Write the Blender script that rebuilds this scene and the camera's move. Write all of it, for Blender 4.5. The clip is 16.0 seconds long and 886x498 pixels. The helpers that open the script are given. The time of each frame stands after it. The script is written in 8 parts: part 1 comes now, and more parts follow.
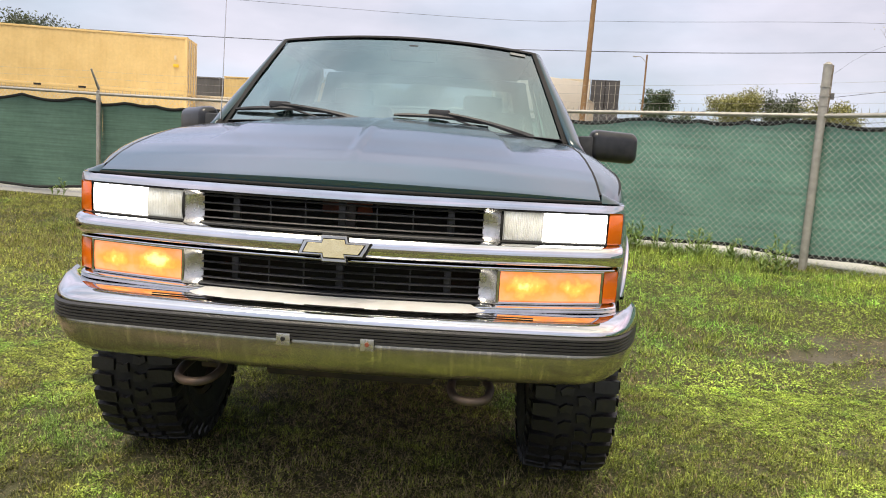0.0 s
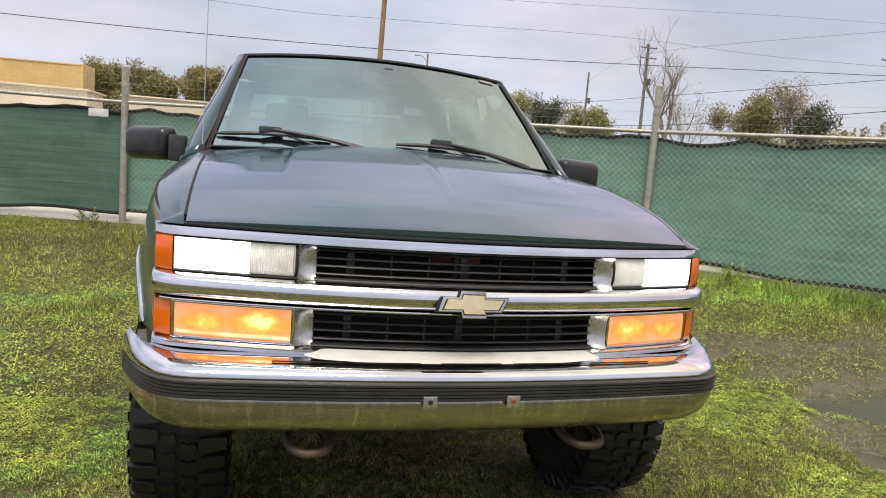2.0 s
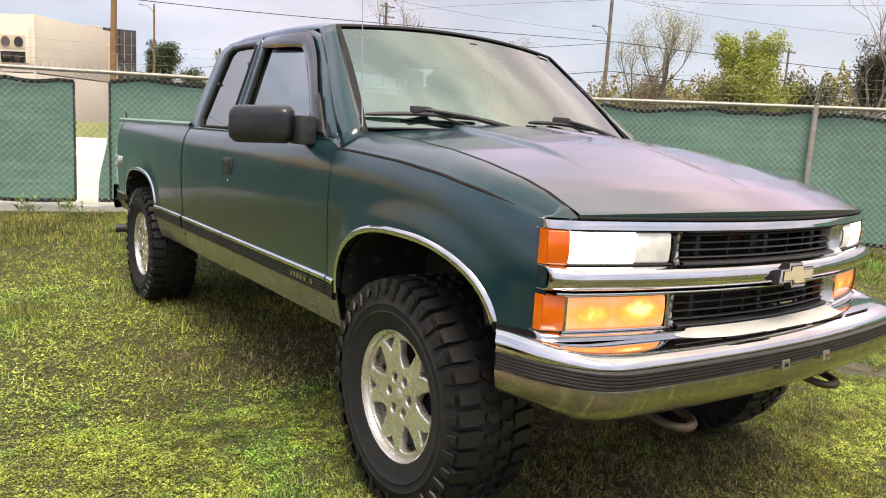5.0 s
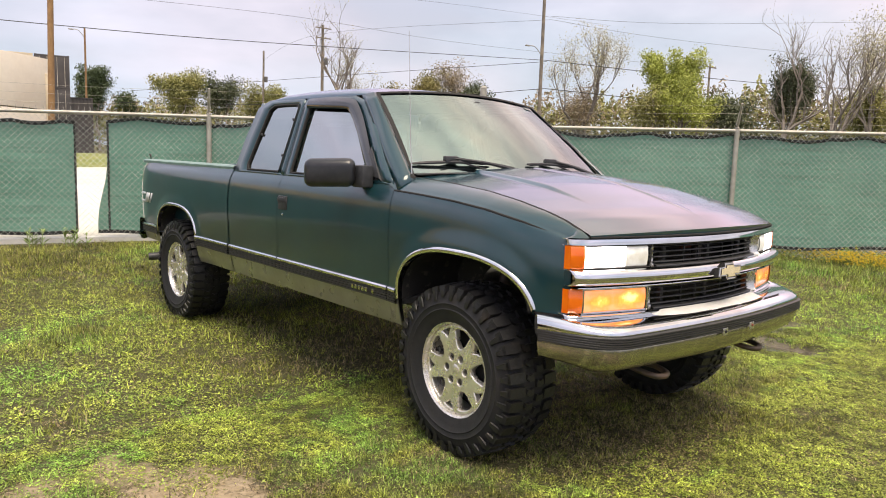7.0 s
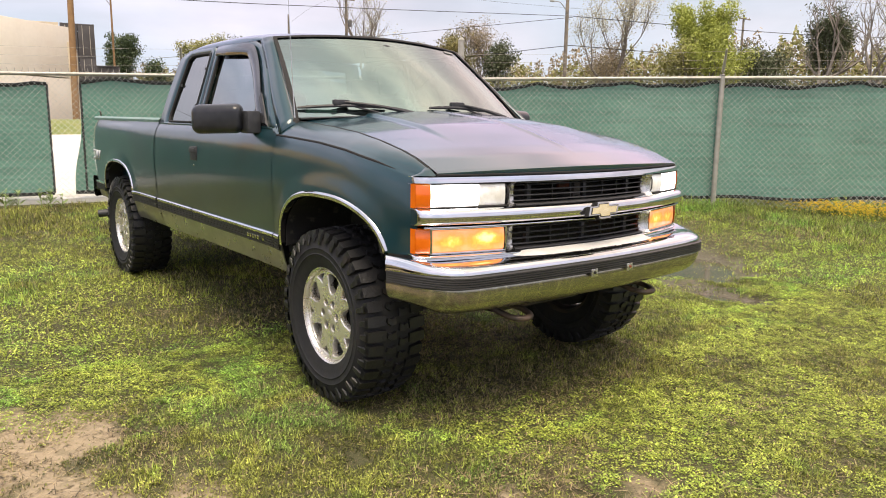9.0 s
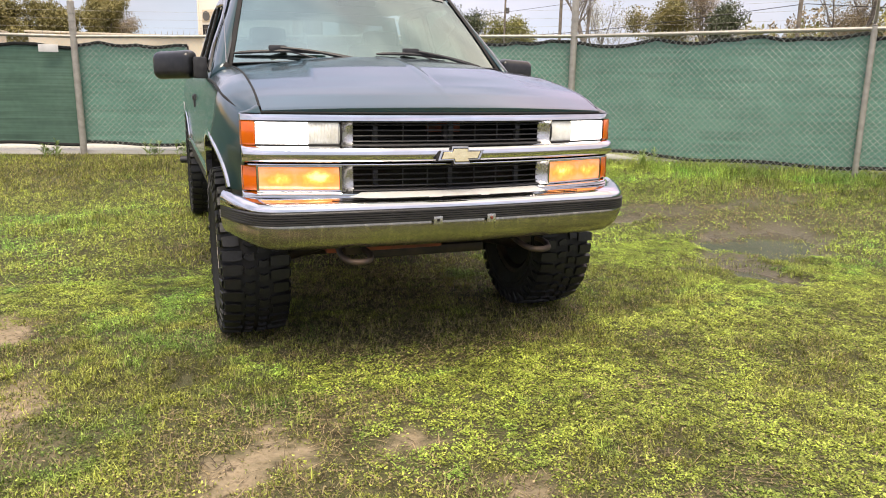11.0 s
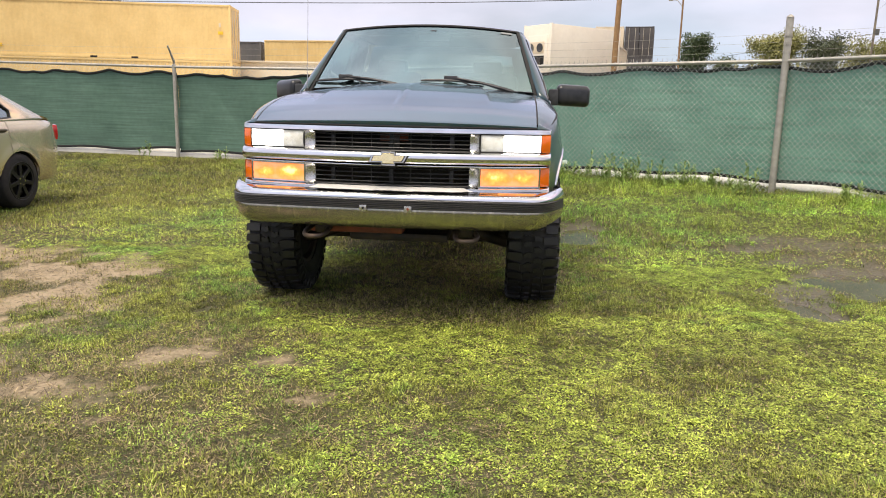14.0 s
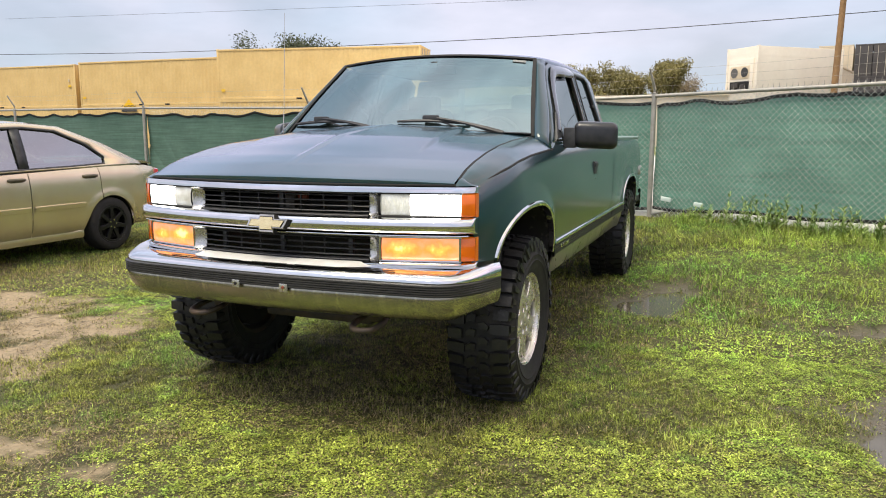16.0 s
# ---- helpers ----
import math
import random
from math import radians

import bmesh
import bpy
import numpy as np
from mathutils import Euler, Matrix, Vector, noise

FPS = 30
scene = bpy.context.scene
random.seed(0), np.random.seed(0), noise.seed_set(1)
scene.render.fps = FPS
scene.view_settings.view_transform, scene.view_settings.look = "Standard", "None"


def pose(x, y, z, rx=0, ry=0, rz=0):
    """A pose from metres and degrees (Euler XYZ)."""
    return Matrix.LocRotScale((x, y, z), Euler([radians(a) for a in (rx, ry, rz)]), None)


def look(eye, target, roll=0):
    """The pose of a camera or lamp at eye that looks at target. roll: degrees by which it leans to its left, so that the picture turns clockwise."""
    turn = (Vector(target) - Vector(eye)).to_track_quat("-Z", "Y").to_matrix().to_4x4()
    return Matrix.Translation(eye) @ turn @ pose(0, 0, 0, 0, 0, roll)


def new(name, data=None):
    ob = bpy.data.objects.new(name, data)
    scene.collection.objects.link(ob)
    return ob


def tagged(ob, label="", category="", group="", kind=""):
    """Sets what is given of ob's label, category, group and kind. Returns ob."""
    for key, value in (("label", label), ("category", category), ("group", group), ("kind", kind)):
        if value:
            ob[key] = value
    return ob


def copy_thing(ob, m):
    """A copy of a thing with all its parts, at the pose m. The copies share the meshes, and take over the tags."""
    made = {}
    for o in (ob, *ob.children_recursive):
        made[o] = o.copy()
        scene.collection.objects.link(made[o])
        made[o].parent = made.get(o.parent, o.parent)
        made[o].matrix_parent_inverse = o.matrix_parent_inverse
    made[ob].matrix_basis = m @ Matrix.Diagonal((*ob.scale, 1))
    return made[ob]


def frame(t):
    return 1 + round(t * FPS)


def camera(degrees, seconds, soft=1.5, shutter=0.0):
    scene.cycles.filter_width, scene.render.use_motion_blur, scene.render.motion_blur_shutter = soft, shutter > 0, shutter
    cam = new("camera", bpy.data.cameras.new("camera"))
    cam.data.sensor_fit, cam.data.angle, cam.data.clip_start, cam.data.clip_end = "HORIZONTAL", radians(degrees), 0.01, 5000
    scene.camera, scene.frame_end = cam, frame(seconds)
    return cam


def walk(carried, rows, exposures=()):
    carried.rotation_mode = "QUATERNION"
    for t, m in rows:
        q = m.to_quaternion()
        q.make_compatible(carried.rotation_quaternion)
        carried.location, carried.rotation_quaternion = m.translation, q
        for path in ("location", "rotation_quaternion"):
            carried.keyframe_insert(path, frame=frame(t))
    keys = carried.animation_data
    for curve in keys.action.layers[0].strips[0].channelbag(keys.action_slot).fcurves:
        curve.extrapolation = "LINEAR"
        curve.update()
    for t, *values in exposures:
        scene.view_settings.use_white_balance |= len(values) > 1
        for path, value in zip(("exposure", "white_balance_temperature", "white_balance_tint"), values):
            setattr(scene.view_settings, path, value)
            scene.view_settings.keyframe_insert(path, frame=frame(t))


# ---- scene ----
cam = camera(62.4, 16.0, 1.0)
METRES, EYE, TURN = 10.65, 1.26, 2.1
ROWS = [
    (0.00, 0.0000, 0.0000, 0.0000, 0.47, -7.55, -3.53),
    (0.50, -0.0255, 0.0011, 0.0007, -3.71, -7.19, -3.59),
    (1.00, -0.0525, 0.0035, 0.0035, -7.99, -7.11, -3.87),
    (1.50, -0.0751, 0.0104, 0.0054, -12.52, -6.97, -4.20),
    (2.00, -0.0959, 0.0179, 0.0095, -16.73, -6.90, -4.35),
    (2.50, -0.1223, 0.0219, 0.0090, -20.63, -7.05, -4.33),
    (3.00, -0.1478, 0.0308, 0.0058, -23.97, -7.60, -4.28),
    (3.50, -0.1740, 0.0454, 0.0049, -27.10, -8.24, -4.15),
    (4.00, -0.2013, 0.0589, 0.0055, -30.57, -8.67, -4.03),
    (4.50, -0.2254, 0.0751, 0.0050, -34.03, -8.87, -3.74),
    (5.00, -0.2479, 0.0930, 0.0068, -37.40, -8.75, -3.32),
    (5.40, -0.2671, 0.1005, 0.0094, -39.57, -8.44, -2.97),
    (5.80, -0.2884, 0.0959, 0.0124, -40.91, -8.02, -2.68),
    (6.25, -0.3118, 0.0811, 0.0154, -41.73, -7.56, -2.40),
    (6.70, -0.3312, 0.0618, 0.0175, -42.14, -7.27, -2.12),
    (7.10, -0.3423, 0.0456, 0.0180, -42.43, -7.27, -1.84),
    (7.50, -0.3451, 0.0346, 0.0169, -42.90, -7.63, -1.51),
    (8.00, -0.3350, 0.0241, 0.0144, -43.06, -8.38, -1.11),
    (8.50, -0.3102, 0.0104, 0.0123, -41.94, -9.19, -0.82),
    (9.00, -0.2808, 0.0056, 0.0097, -39.80, -10.19, -0.77),
    (9.50, -0.2454, 0.0008, 0.0069, -36.38, -11.42, -0.80),
    (10.00, -0.2081, -0.0142, 0.0046, -31.84, -12.22, -0.87),
    (10.40, -0.1810, -0.0332, 0.0028, -27.94, -12.59, -0.90),
    (10.80, -0.1593, -0.0566, 0.0009, -24.36, -12.77, -0.87),
    (11.25, -0.1389, -0.0853, -0.0011, -20.61, -12.78, -0.80),
    (11.70, -0.1196, -0.1130, -0.0026, -17.04, -12.63, -0.74),
    (12.10, -0.1011, -0.1343, -0.0032, -13.94, -12.37, -0.74),
    (12.50, -0.0790, -0.1500, -0.0029, -10.82, -12.04, -0.83),
    (13.00, -0.0469, -0.1636, -0.0021, -6.58, -11.65, -1.02),
    (13.50, -0.0121, -0.1743, -0.0019, -1.75, -11.40, -1.24),
    (14.00, 0.0192, -0.1708, -0.0009, 3.38, -11.13, -1.26),
    (14.50, 0.0553, -0.1526, 0.0027, 7.92, -10.64, -1.24),
    (15.00, 0.0887, -0.1269, 0.0056, 12.19, -9.88, -1.00),
    (15.50, 0.1138, -0.0904, 0.0072, 15.68, -9.13, -0.64),
    (16.00, 0.1370, -0.0561, 0.0077, 19.57, -8.89, -0.11),
]
walk(cam, [(t, pose(0.398, -2.052, EYE, 0, 0, TURN) @ pose(METRES * x, METRES * y, METRES * z, 90 + pitch, roll, yaw))
           for t, x, y, z, yaw, pitch, roll in ROWS],
     [(0.0, 0.07, 6800, 9), (1.0, -0.01, 6780, 9), (2.0, -0.08, 6700, 10), (3.0, -0.06, 6800, 11), (4.0, 0.02, 6900, 12), (5.0, 0.17, 6950, 12), (7.5, 0.17, 6950, 13), (9.0, 0.24, 6950, 13),
      (10.0, 0.28, 6900, 13), (11.25, 0.18, 6850, 13), (12.5, 0.08, 6850, 12), (14.0, 0.13, 6750, 11), (15.0, 0.13, 6580, 9), (16.0, 0.11, 6580, 8)])

# ---- world, sun, exposure ----
world = bpy.data.worlds.new("sky")
scene.world = world
world.use_nodes = True
wn, wl = world.node_tree.nodes, world.node_tree.links
wn.clear()
w_out = wn.new("ShaderNodeOutputWorld")
w_bg = wn.new("ShaderNodeBackground")
w_sky = wn.new("ShaderNodeTexSky")
w_sky.sky_type = "NISHITA"
w_sky.sun_disc = False
w_sky.sun_elevation, w_sky.sun_rotation = radians(66), radians(205)
w_sky.air_density, w_sky.dust_density = 1.0, 2.0
w_co = wn.new("ShaderNodeTexCoord")
w_map = wn.new("ShaderNodeMapping")
w_map.inputs["Scale"].default_value = (1.1, 1.1, 3.2)
w_noise = wn.new("ShaderNodeTexNoise")
w_noise.inputs["Scale"].default_value = 2.2
w_noise.inputs["Detail"].default_value = 6.0
w_noise.inputs["Roughness"].default_value = 0.52
w_ramp = wn.new("ShaderNodeValToRGB")
w_ramp.color_ramp.elements[0].position, w_ramp.color_ramp.elements[1].position = 0.36, 0.66
w_ramp.color_ramp.elements[0].color = (0.52, 0.52, 0.52, 1)
w_ramp.color_ramp.elements[1].color = (1, 1, 1, 1)
w_sep = wn.new("ShaderNodeSeparateXYZ")
w_grad = wn.new("ShaderNodeValToRGB")  # cloud deck, brighter towards the zenith
w_grad.color_ramp.elements[0].position, w_grad.color_ramp.elements[1].position = 0.0, 0.9
w_grad.color_ramp.elements[0].color = (0.90, 0.92, 0.97, 1)
w_grad.color_ramp.elements[1].color = (1.58, 1.58, 1.58, 1)
for _pos, _col in ((0.18, (0.94, 0.94, 1.00, 1)), (0.34, (1.17, 1.11, 1.25, 1)), (0.58, (1.36, 1.32, 1.42, 1))):
    _e = w_grad.color_ramp.elements.new(_pos)
    _e.color = _col
w_scale = wn.new("ShaderNodeVectorMath")
w_scale.operation = "SCALE"
w_scale.inputs["Scale"].default_value = 0.10
w_mix = wn.new("ShaderNodeMix")
w_mix.data_type = "RGBA"
wl.new(w_co.outputs["Generated"], w_map.inputs["Vector"])
wl.new(w_map.outputs["Vector"], w_noise.inputs["Vector"])
wl.new(w_noise.outputs["Fac"], w_ramp.inputs["Fac"])
wl.new(w_co.outputs["Generated"], w_sep.inputs["Vector"])
wl.new(w_sep.outputs["Z"], w_grad.inputs["Fac"])
wl.new(w_sky.outputs["Color"], w_scale.inputs[0])
wl.new(w_ramp.outputs["Color"], w_mix.inputs["Factor"])
wl.new(w_scale.outputs["Vector"], w_mix.inputs["A"])
w_tint = wn.new("ShaderNodeTexNoise")  # pink and blue-grey drift through the cloud
w_tint.inputs["Scale"].default_value, w_tint.inputs["Detail"].default_value = 1.7, 3.0
w_tr = wn.new("ShaderNodeValToRGB")
w_tr.color_ramp.elements[0].position, w_tr.color_ramp.elements[1].position = 0.40, 0.60
w_tr.color_ramp.elements[0].color, w_tr.color_ramp.elements[1].color = (0.88, 0.96, 1.06, 1), (1.09, 1.01, 1.07, 1)
w_mul = wn.new("ShaderNodeMix")
w_mul.data_type, w_mul.blend_type = "RGBA", "MULTIPLY"
w_mul.inputs["Factor"].default_value = 1.0
wl.new(w_map.outputs["Vector"], w_tint.inputs["Vector"])
wl.new(w_tint.outputs["Fac"], w_tr.inputs["Fac"])
wl.new(w_grad.outputs["Color"], w_mul.inputs["A"])
wl.new(w_tr.outputs["Color"], w_mul.inputs["B"])
w_dot = wn.new("ShaderNodeVectorMath")  # the whole sky is tinted warmer towards +x, for the windshield's reflection
w_dot.operation = "DOT_PRODUCT"
w_dot.inputs[1].default_value = (0.62, 0.10, 0.78)
w_warm = wn.new("ShaderNodeValToRGB")
w_warm.color_ramp.elements[0].position, w_warm.color_ramp.elements[1].position = 0.42, 0.98
w_warm.color_ramp.elements[0].color, w_warm.color_ramp.elements[1].color = (0.92, 0.98, 1.04, 1), (1.36, 1.20, 0.92, 1)
for _pos, _col in ((0.70, (1.0, 1.0, 1.0, 1)), (0.82, (1.06, 1.02, 0.98, 1))):
    _e = w_warm.color_ramp.elements.new(_pos)
    _e.color = _col
w_mul2 = wn.new("ShaderNodeMix")
w_mul2.data_type, w_mul2.blend_type = "RGBA", "MULTIPLY"
w_mul2.inputs["Factor"].default_value = 1.0
wl.new(w_co.outputs["Generated"], w_dot.inputs[0])
wl.new(w_dot.outputs["Value"], w_warm.inputs["Fac"])
wl.new(w_mul.outputs["Result"], w_mul2.inputs["A"])
wl.new(w_warm.outputs["Color"], w_mul2.inputs["B"])
w_dot2 = wn.new("ShaderNodeVectorMath")  # rosy brightness added higher in the sky, to redden the hood's reflection
w_dot2.operation = "DOT_PRODUCT"
w_dot2.inputs[1].default_value = (0.82, 0.45, 0.36)
w_far, w_high, w_both = wn.new("ShaderNodeMapRange"), wn.new("ShaderNodeMapRange"), wn.new("ShaderNodeMath")
w_far.interpolation_type = w_high.interpolation_type = "SMOOTHSTEP"
w_far.inputs["From Min"].default_value, w_far.inputs["From Max"].default_value = 0.86, 0.98
w_high.inputs["From Min"].default_value, w_high.inputs["From Max"].default_value = 0.14, 0.34
w_both.operation = "MULTIPLY"
w_rose = wn.new("ShaderNodeMix")
w_rose.data_type, w_rose.blend_type = "RGBA", "MULTIPLY"
w_rose.inputs["B"].default_value = (1.62, 1.32, 1.34, 1)
wl.new(w_co.outputs["Generated"], w_dot2.inputs[0])
wl.new(w_dot2.outputs["Value"], w_far.inputs["Value"])
wl.new(w_sep.outputs["Z"], w_high.inputs["Value"])
wl.new(w_far.outputs["Result"], w_both.inputs[0])
wl.new(w_high.outputs["Result"], w_both.inputs[1])
wl.new(w_both.outputs[0], w_rose.inputs["Factor"])
wl.new(w_mul2.outputs["Result"], w_rose.inputs["A"])
wl.new(w_rose.outputs["Result"], w_mix.inputs["B"])
wl.new(w_mix.outputs["Result"], w_bg.inputs["Color"])
wl.new(w_bg.outputs["Background"], w_out.inputs["Surface"])
w_bg.inputs["Strength"].default_value = 0.94

sun_data = bpy.data.lights.new("sun", "SUN")
sun_data.energy, sun_data.angle, sun_data.color = 3.6, radians(32), (1.0, 0.90, 0.72)
sun = new("sun", sun_data)
sun.matrix_world = look((-3, -4.5, 16), (0, 2, 0))


# ---- materials ----
def material(name, base, rough=0.5, metal=0.0, second=None, scale=8.0, detail=4.0, blend=(0.35, 0.65), bump=0.0,
             bump_scale=60.0, coat=0.0, ior=1.5, emit=None, power=0.0, rough_var=0.0, fine=None, coat_ior=1.5, coat_rough=0.04):
    """Principled surface with noise variation of colour at two scales, roughness variation and fine relief."""
    m = bpy.data.materials.new(name)
    m.use_nodes = True
    n, l = m.node_tree.nodes, m.node_tree.links
    p = n["Principled BSDF"]
    p.inputs["Base Color"].default_value = (*base, 1)
    p.inputs["Roughness"].default_value = rough
    p.inputs["Metallic"].default_value = metal
    p.inputs["IOR"].default_value = ior
    if coat:
        p.inputs["Specular IOR Level"].default_value = 0.2
        p.inputs["Coat Weight"].default_value = coat
        p.inputs["Coat Roughness"].default_value = coat_rough
        p.inputs["Coat IOR"].default_value = coat_ior
    co = n.new("ShaderNodeTexCoord")
    if second is not None:
        t = n.new("ShaderNodeTexNoise")
        t.inputs["Scale"].default_value, t.inputs["Detail"].default_value = scale, detail
        r = n.new("ShaderNodeMapRange")
        r.inputs["From Min"].default_value, r.inputs["From Max"].default_value = blend
        mx = n.new("ShaderNodeMix")
        mx.data_type = "RGBA"
        mx.inputs["A"].default_value, mx.inputs["B"].default_value = (*base, 1), (*second, 1)
        l.new(co.outputs["Object"], t.inputs["Vector"])
        l.new(t.outputs["Fac"], r.inputs["Value"])
        l.new(r.outputs["Result"], mx.inputs["Factor"])
        last = mx.outputs["Result"]
        if fine is not None:
            t2 = n.new("ShaderNodeTexNoise")
            t2.inputs["Scale"].default_value, t2.inputs["Detail"].default_value = scale * 9, 3
            m2 = n.new("ShaderNodeMix")
            m2.data_type = "RGBA"
            m2.blend_type = "MULTIPLY"
            m2.inputs["Factor"].default_value = fine
            l.new(co.outputs["Object"], t2.inputs["Vector"])
            l.new(last, m2.inputs["A"])
            l.new(t2.outputs["Fac"], m2.inputs["B"])
            last = m2.outputs["Result"]
        l.new(last, p.inputs["Base Color"])
    if rough_var:
        t3 = n.new("ShaderNodeTexNoise")
        t3.inputs["Scale"].default_value, t3.inputs["Detail"].default_value = scale * 2.5, 5
        r3 = n.new("ShaderNodeMapRange")
        r3.inputs["To Min"].default_value, r3.inputs["To Max"].default_value = max(0.0, rough - rough_var), rough + rough_var
        l.new(co.outputs["Object"], t3.inputs["Vector"])
        l.new(t3.outputs["Fac"], r3.inputs["Value"])
        l.new(r3.outputs["Result"], p.inputs["Roughness"])
    if bump:
        tb = n.new("ShaderNodeTexNoise")
        tb.inputs["Scale"].default_value, tb.inputs["Detail"].default_value = bump_scale, 4
        b = n.new("ShaderNodeBump")
        b.inputs["Strength"].default_value, b.inputs["Distance"].default_value = bump, 0.01
        l.new(co.outputs["Object"], tb.inputs["Vector"])
        l.new(tb.outputs["Fac"], b.inputs["Height"])
        l.new(b.outputs["Normal"], p.inputs["Normal"])
    if emit is not None:
        p.inputs["Emission Color"].default_value = (*emit, 1)
        p.inputs["Emission Strength"].default_value = power
    return m


def glass(name, tint, gloss_rough=0.02, ior=1.5, sheen=(1, 1, 1)):
    """A thin pane: tinted see-through with a real gloss on top."""
    m = bpy.data.materials.new(name)
    m.use_nodes = True
    n, l = m.node_tree.nodes, m.node_tree.links
    n.remove(n["Principled BSDF"])
    tr, gl, fr, mx = (n.new(k) for k in ("ShaderNodeBsdfTransparent", "ShaderNodeBsdfGlossy", "ShaderNodeFresnel", "ShaderNodeMixShader"))
    tr.inputs["Color"].default_value = (*tint, 1)
    gl.inputs["Roughness"].default_value = gloss_rough
    gl.inputs["Color"].default_value = (*sheen, 1)
    fr.inputs["IOR"].default_value = ior
    l.new(fr.outputs["Fac"], mx.inputs["Fac"])
    l.new(tr.outputs["BSDF"], mx.inputs[1])
    l.new(gl.outputs["BSDF"], mx.inputs[2])
    l.new(mx.outputs["Shader"], n["Material Output"].inputs["Surface"])
    return m


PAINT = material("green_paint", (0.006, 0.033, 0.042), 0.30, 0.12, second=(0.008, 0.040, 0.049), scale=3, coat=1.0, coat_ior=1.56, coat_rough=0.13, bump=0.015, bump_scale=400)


def sky_sheen_paint(name, base, second, ior, rough, sheen):
    """Metallic paint with extra sky reflection put in: a broad tinted gloss over the colour."""
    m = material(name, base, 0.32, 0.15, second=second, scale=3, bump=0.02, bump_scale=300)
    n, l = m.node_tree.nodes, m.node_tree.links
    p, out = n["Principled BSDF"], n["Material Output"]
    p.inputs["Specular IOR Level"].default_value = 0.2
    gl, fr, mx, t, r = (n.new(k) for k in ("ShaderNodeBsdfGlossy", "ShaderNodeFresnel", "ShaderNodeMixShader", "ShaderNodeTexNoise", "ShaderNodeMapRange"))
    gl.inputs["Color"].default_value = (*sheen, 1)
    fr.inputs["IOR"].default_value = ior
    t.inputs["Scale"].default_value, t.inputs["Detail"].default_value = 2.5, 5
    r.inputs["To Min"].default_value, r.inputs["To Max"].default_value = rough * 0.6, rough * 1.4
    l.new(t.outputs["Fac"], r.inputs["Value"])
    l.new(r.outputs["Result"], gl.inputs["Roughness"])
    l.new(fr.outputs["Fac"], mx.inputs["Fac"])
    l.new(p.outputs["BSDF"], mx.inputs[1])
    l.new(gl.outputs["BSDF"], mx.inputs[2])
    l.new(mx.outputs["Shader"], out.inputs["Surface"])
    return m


# bluer base and lavender gloss put extra sky reflection on hood and roof
HOOD_PAINT = sky_sheen_paint("sky_sheen_green_paint", (0.006, 0.045, 0.062), (0.008, 0.054, 0.072), 2.15, 0.11, (0.93, 0.91, 1.0))
TWOTONE = material("pewter_paint", (0.34, 0.33, 0.27), 0.3, 0.55, second=(0.26, 0.25, 0.2), scale=5, coat=0.6, fine=0.25, rough_var=0.1)
CHROME = material("chrome", (0.72, 0.72, 0.73), 0.07, 1.0, second=(0.62, 0.62, 0.62), scale=6, rough_var=0.04)
CHROME_DULL = material("weathered_chrome", (0.56, 0.55, 0.51), 0.16, 1.0, second=(0.40, 0.37, 0.30), scale=9, blend=(0.42, 0.75), rough_var=0.08, bump=0.03, bump_scale=40)
ALLOY = material("cast_alloy", (0.82, 0.79, 0.73), 0.28, 0.75, second=(0.68, 0.63, 0.55), scale=9, rough_var=0.1)
RUBBER = material("tyre_rubber", (0.009, 0.009, 0.010), 0.74, second=(0.026, 0.022, 0.018), scale=7, blend=(0.5, 0.8), bump=0.12, bump_scale=90, rough_var=0.2)
TREAD = material("wet_tread_rubber", (0.009, 0.009, 0.010), 0.48, second=(0.035, 0.027, 0.022), scale=11, blend=(0.55, 0.8), bump=0.25, bump_scale=55, rough_var=0.18)
PLASTIC = material("black_plastic", (0.018, 0.019, 0.021), 0.5, second=(0.04, 0.04, 0.042), scale=20, bump=0.05, bump_scale=300)
STRIP = material("grey_rubber_strip", (0.020, 0.019, 0.019), 0.5, second=(0.03, 0.029, 0.028), scale=12, bump=0.04)
SILVER = material("satin_silver_trim", (0.60, 0.59, 0.56), 0.26, 0.85, second=(0.44, 0.43, 0.40), scale=12, rough_var=0.1)
# pale non-metal colour stands in for chrome reflecting the bright sky
SATIN = material("sky_bright_trim", (0.76, 0.75, 0.72), 0.34, 0.25, second=(0.66, 0.65, 0.61), scale=14, rough_var=0.1)
BLACK = material("dark_void_paint", (0.006, 0.006, 0.006), 0.8, second=(0.012, 0.011, 0.010), scale=9)
LINER = material("muddy_liner", (0.012, 0.011, 0.010), 0.75, second=(0.07, 0.06, 0.05), scale=26, blend=(0.6, 0.72), bump=0.3, bump_scale=30)
RUST = material("rusty_red_steel", (0.30, 0.07, 0.03), 0.7, second=(0.12, 0.045, 0.03), scale=10, bump=0.15, fine=0.3)
STEEL = material("dull_steel", (0.11, 0.10, 0.095), 0.5, 0.7, second=(0.06, 0.05, 0.04), scale=16, bump=0.1)
FRAME_STEEL = material("chassis_steel", (0.02, 0.019, 0.018), 0.6, 0.3, second=(0.06, 0.04, 0.03), scale=12, bump=0.15)
AMBER = material("amber_lens", (0.74, 0.15, 0.006), 0.15, second=(0.62, 0.10, 0.004), scale=10, coat=1.0, bump=0.08, bump_scale=160, emit=(1.0, 0.26, 0.01), power=0.07)
INTERIOR = material("beige_trim", (0.34, 0.31, 0.26), 0.75, second=(0.27, 0.25, 0.21), scale=15, bump=0.1, bump_scale=200)
CLOTH = material("grey_seat_cloth", (0.26, 0.26, 0.26), 0.9, second=(0.2, 0.2, 0.21), scale=30, bump=0.2, bump_scale=400)
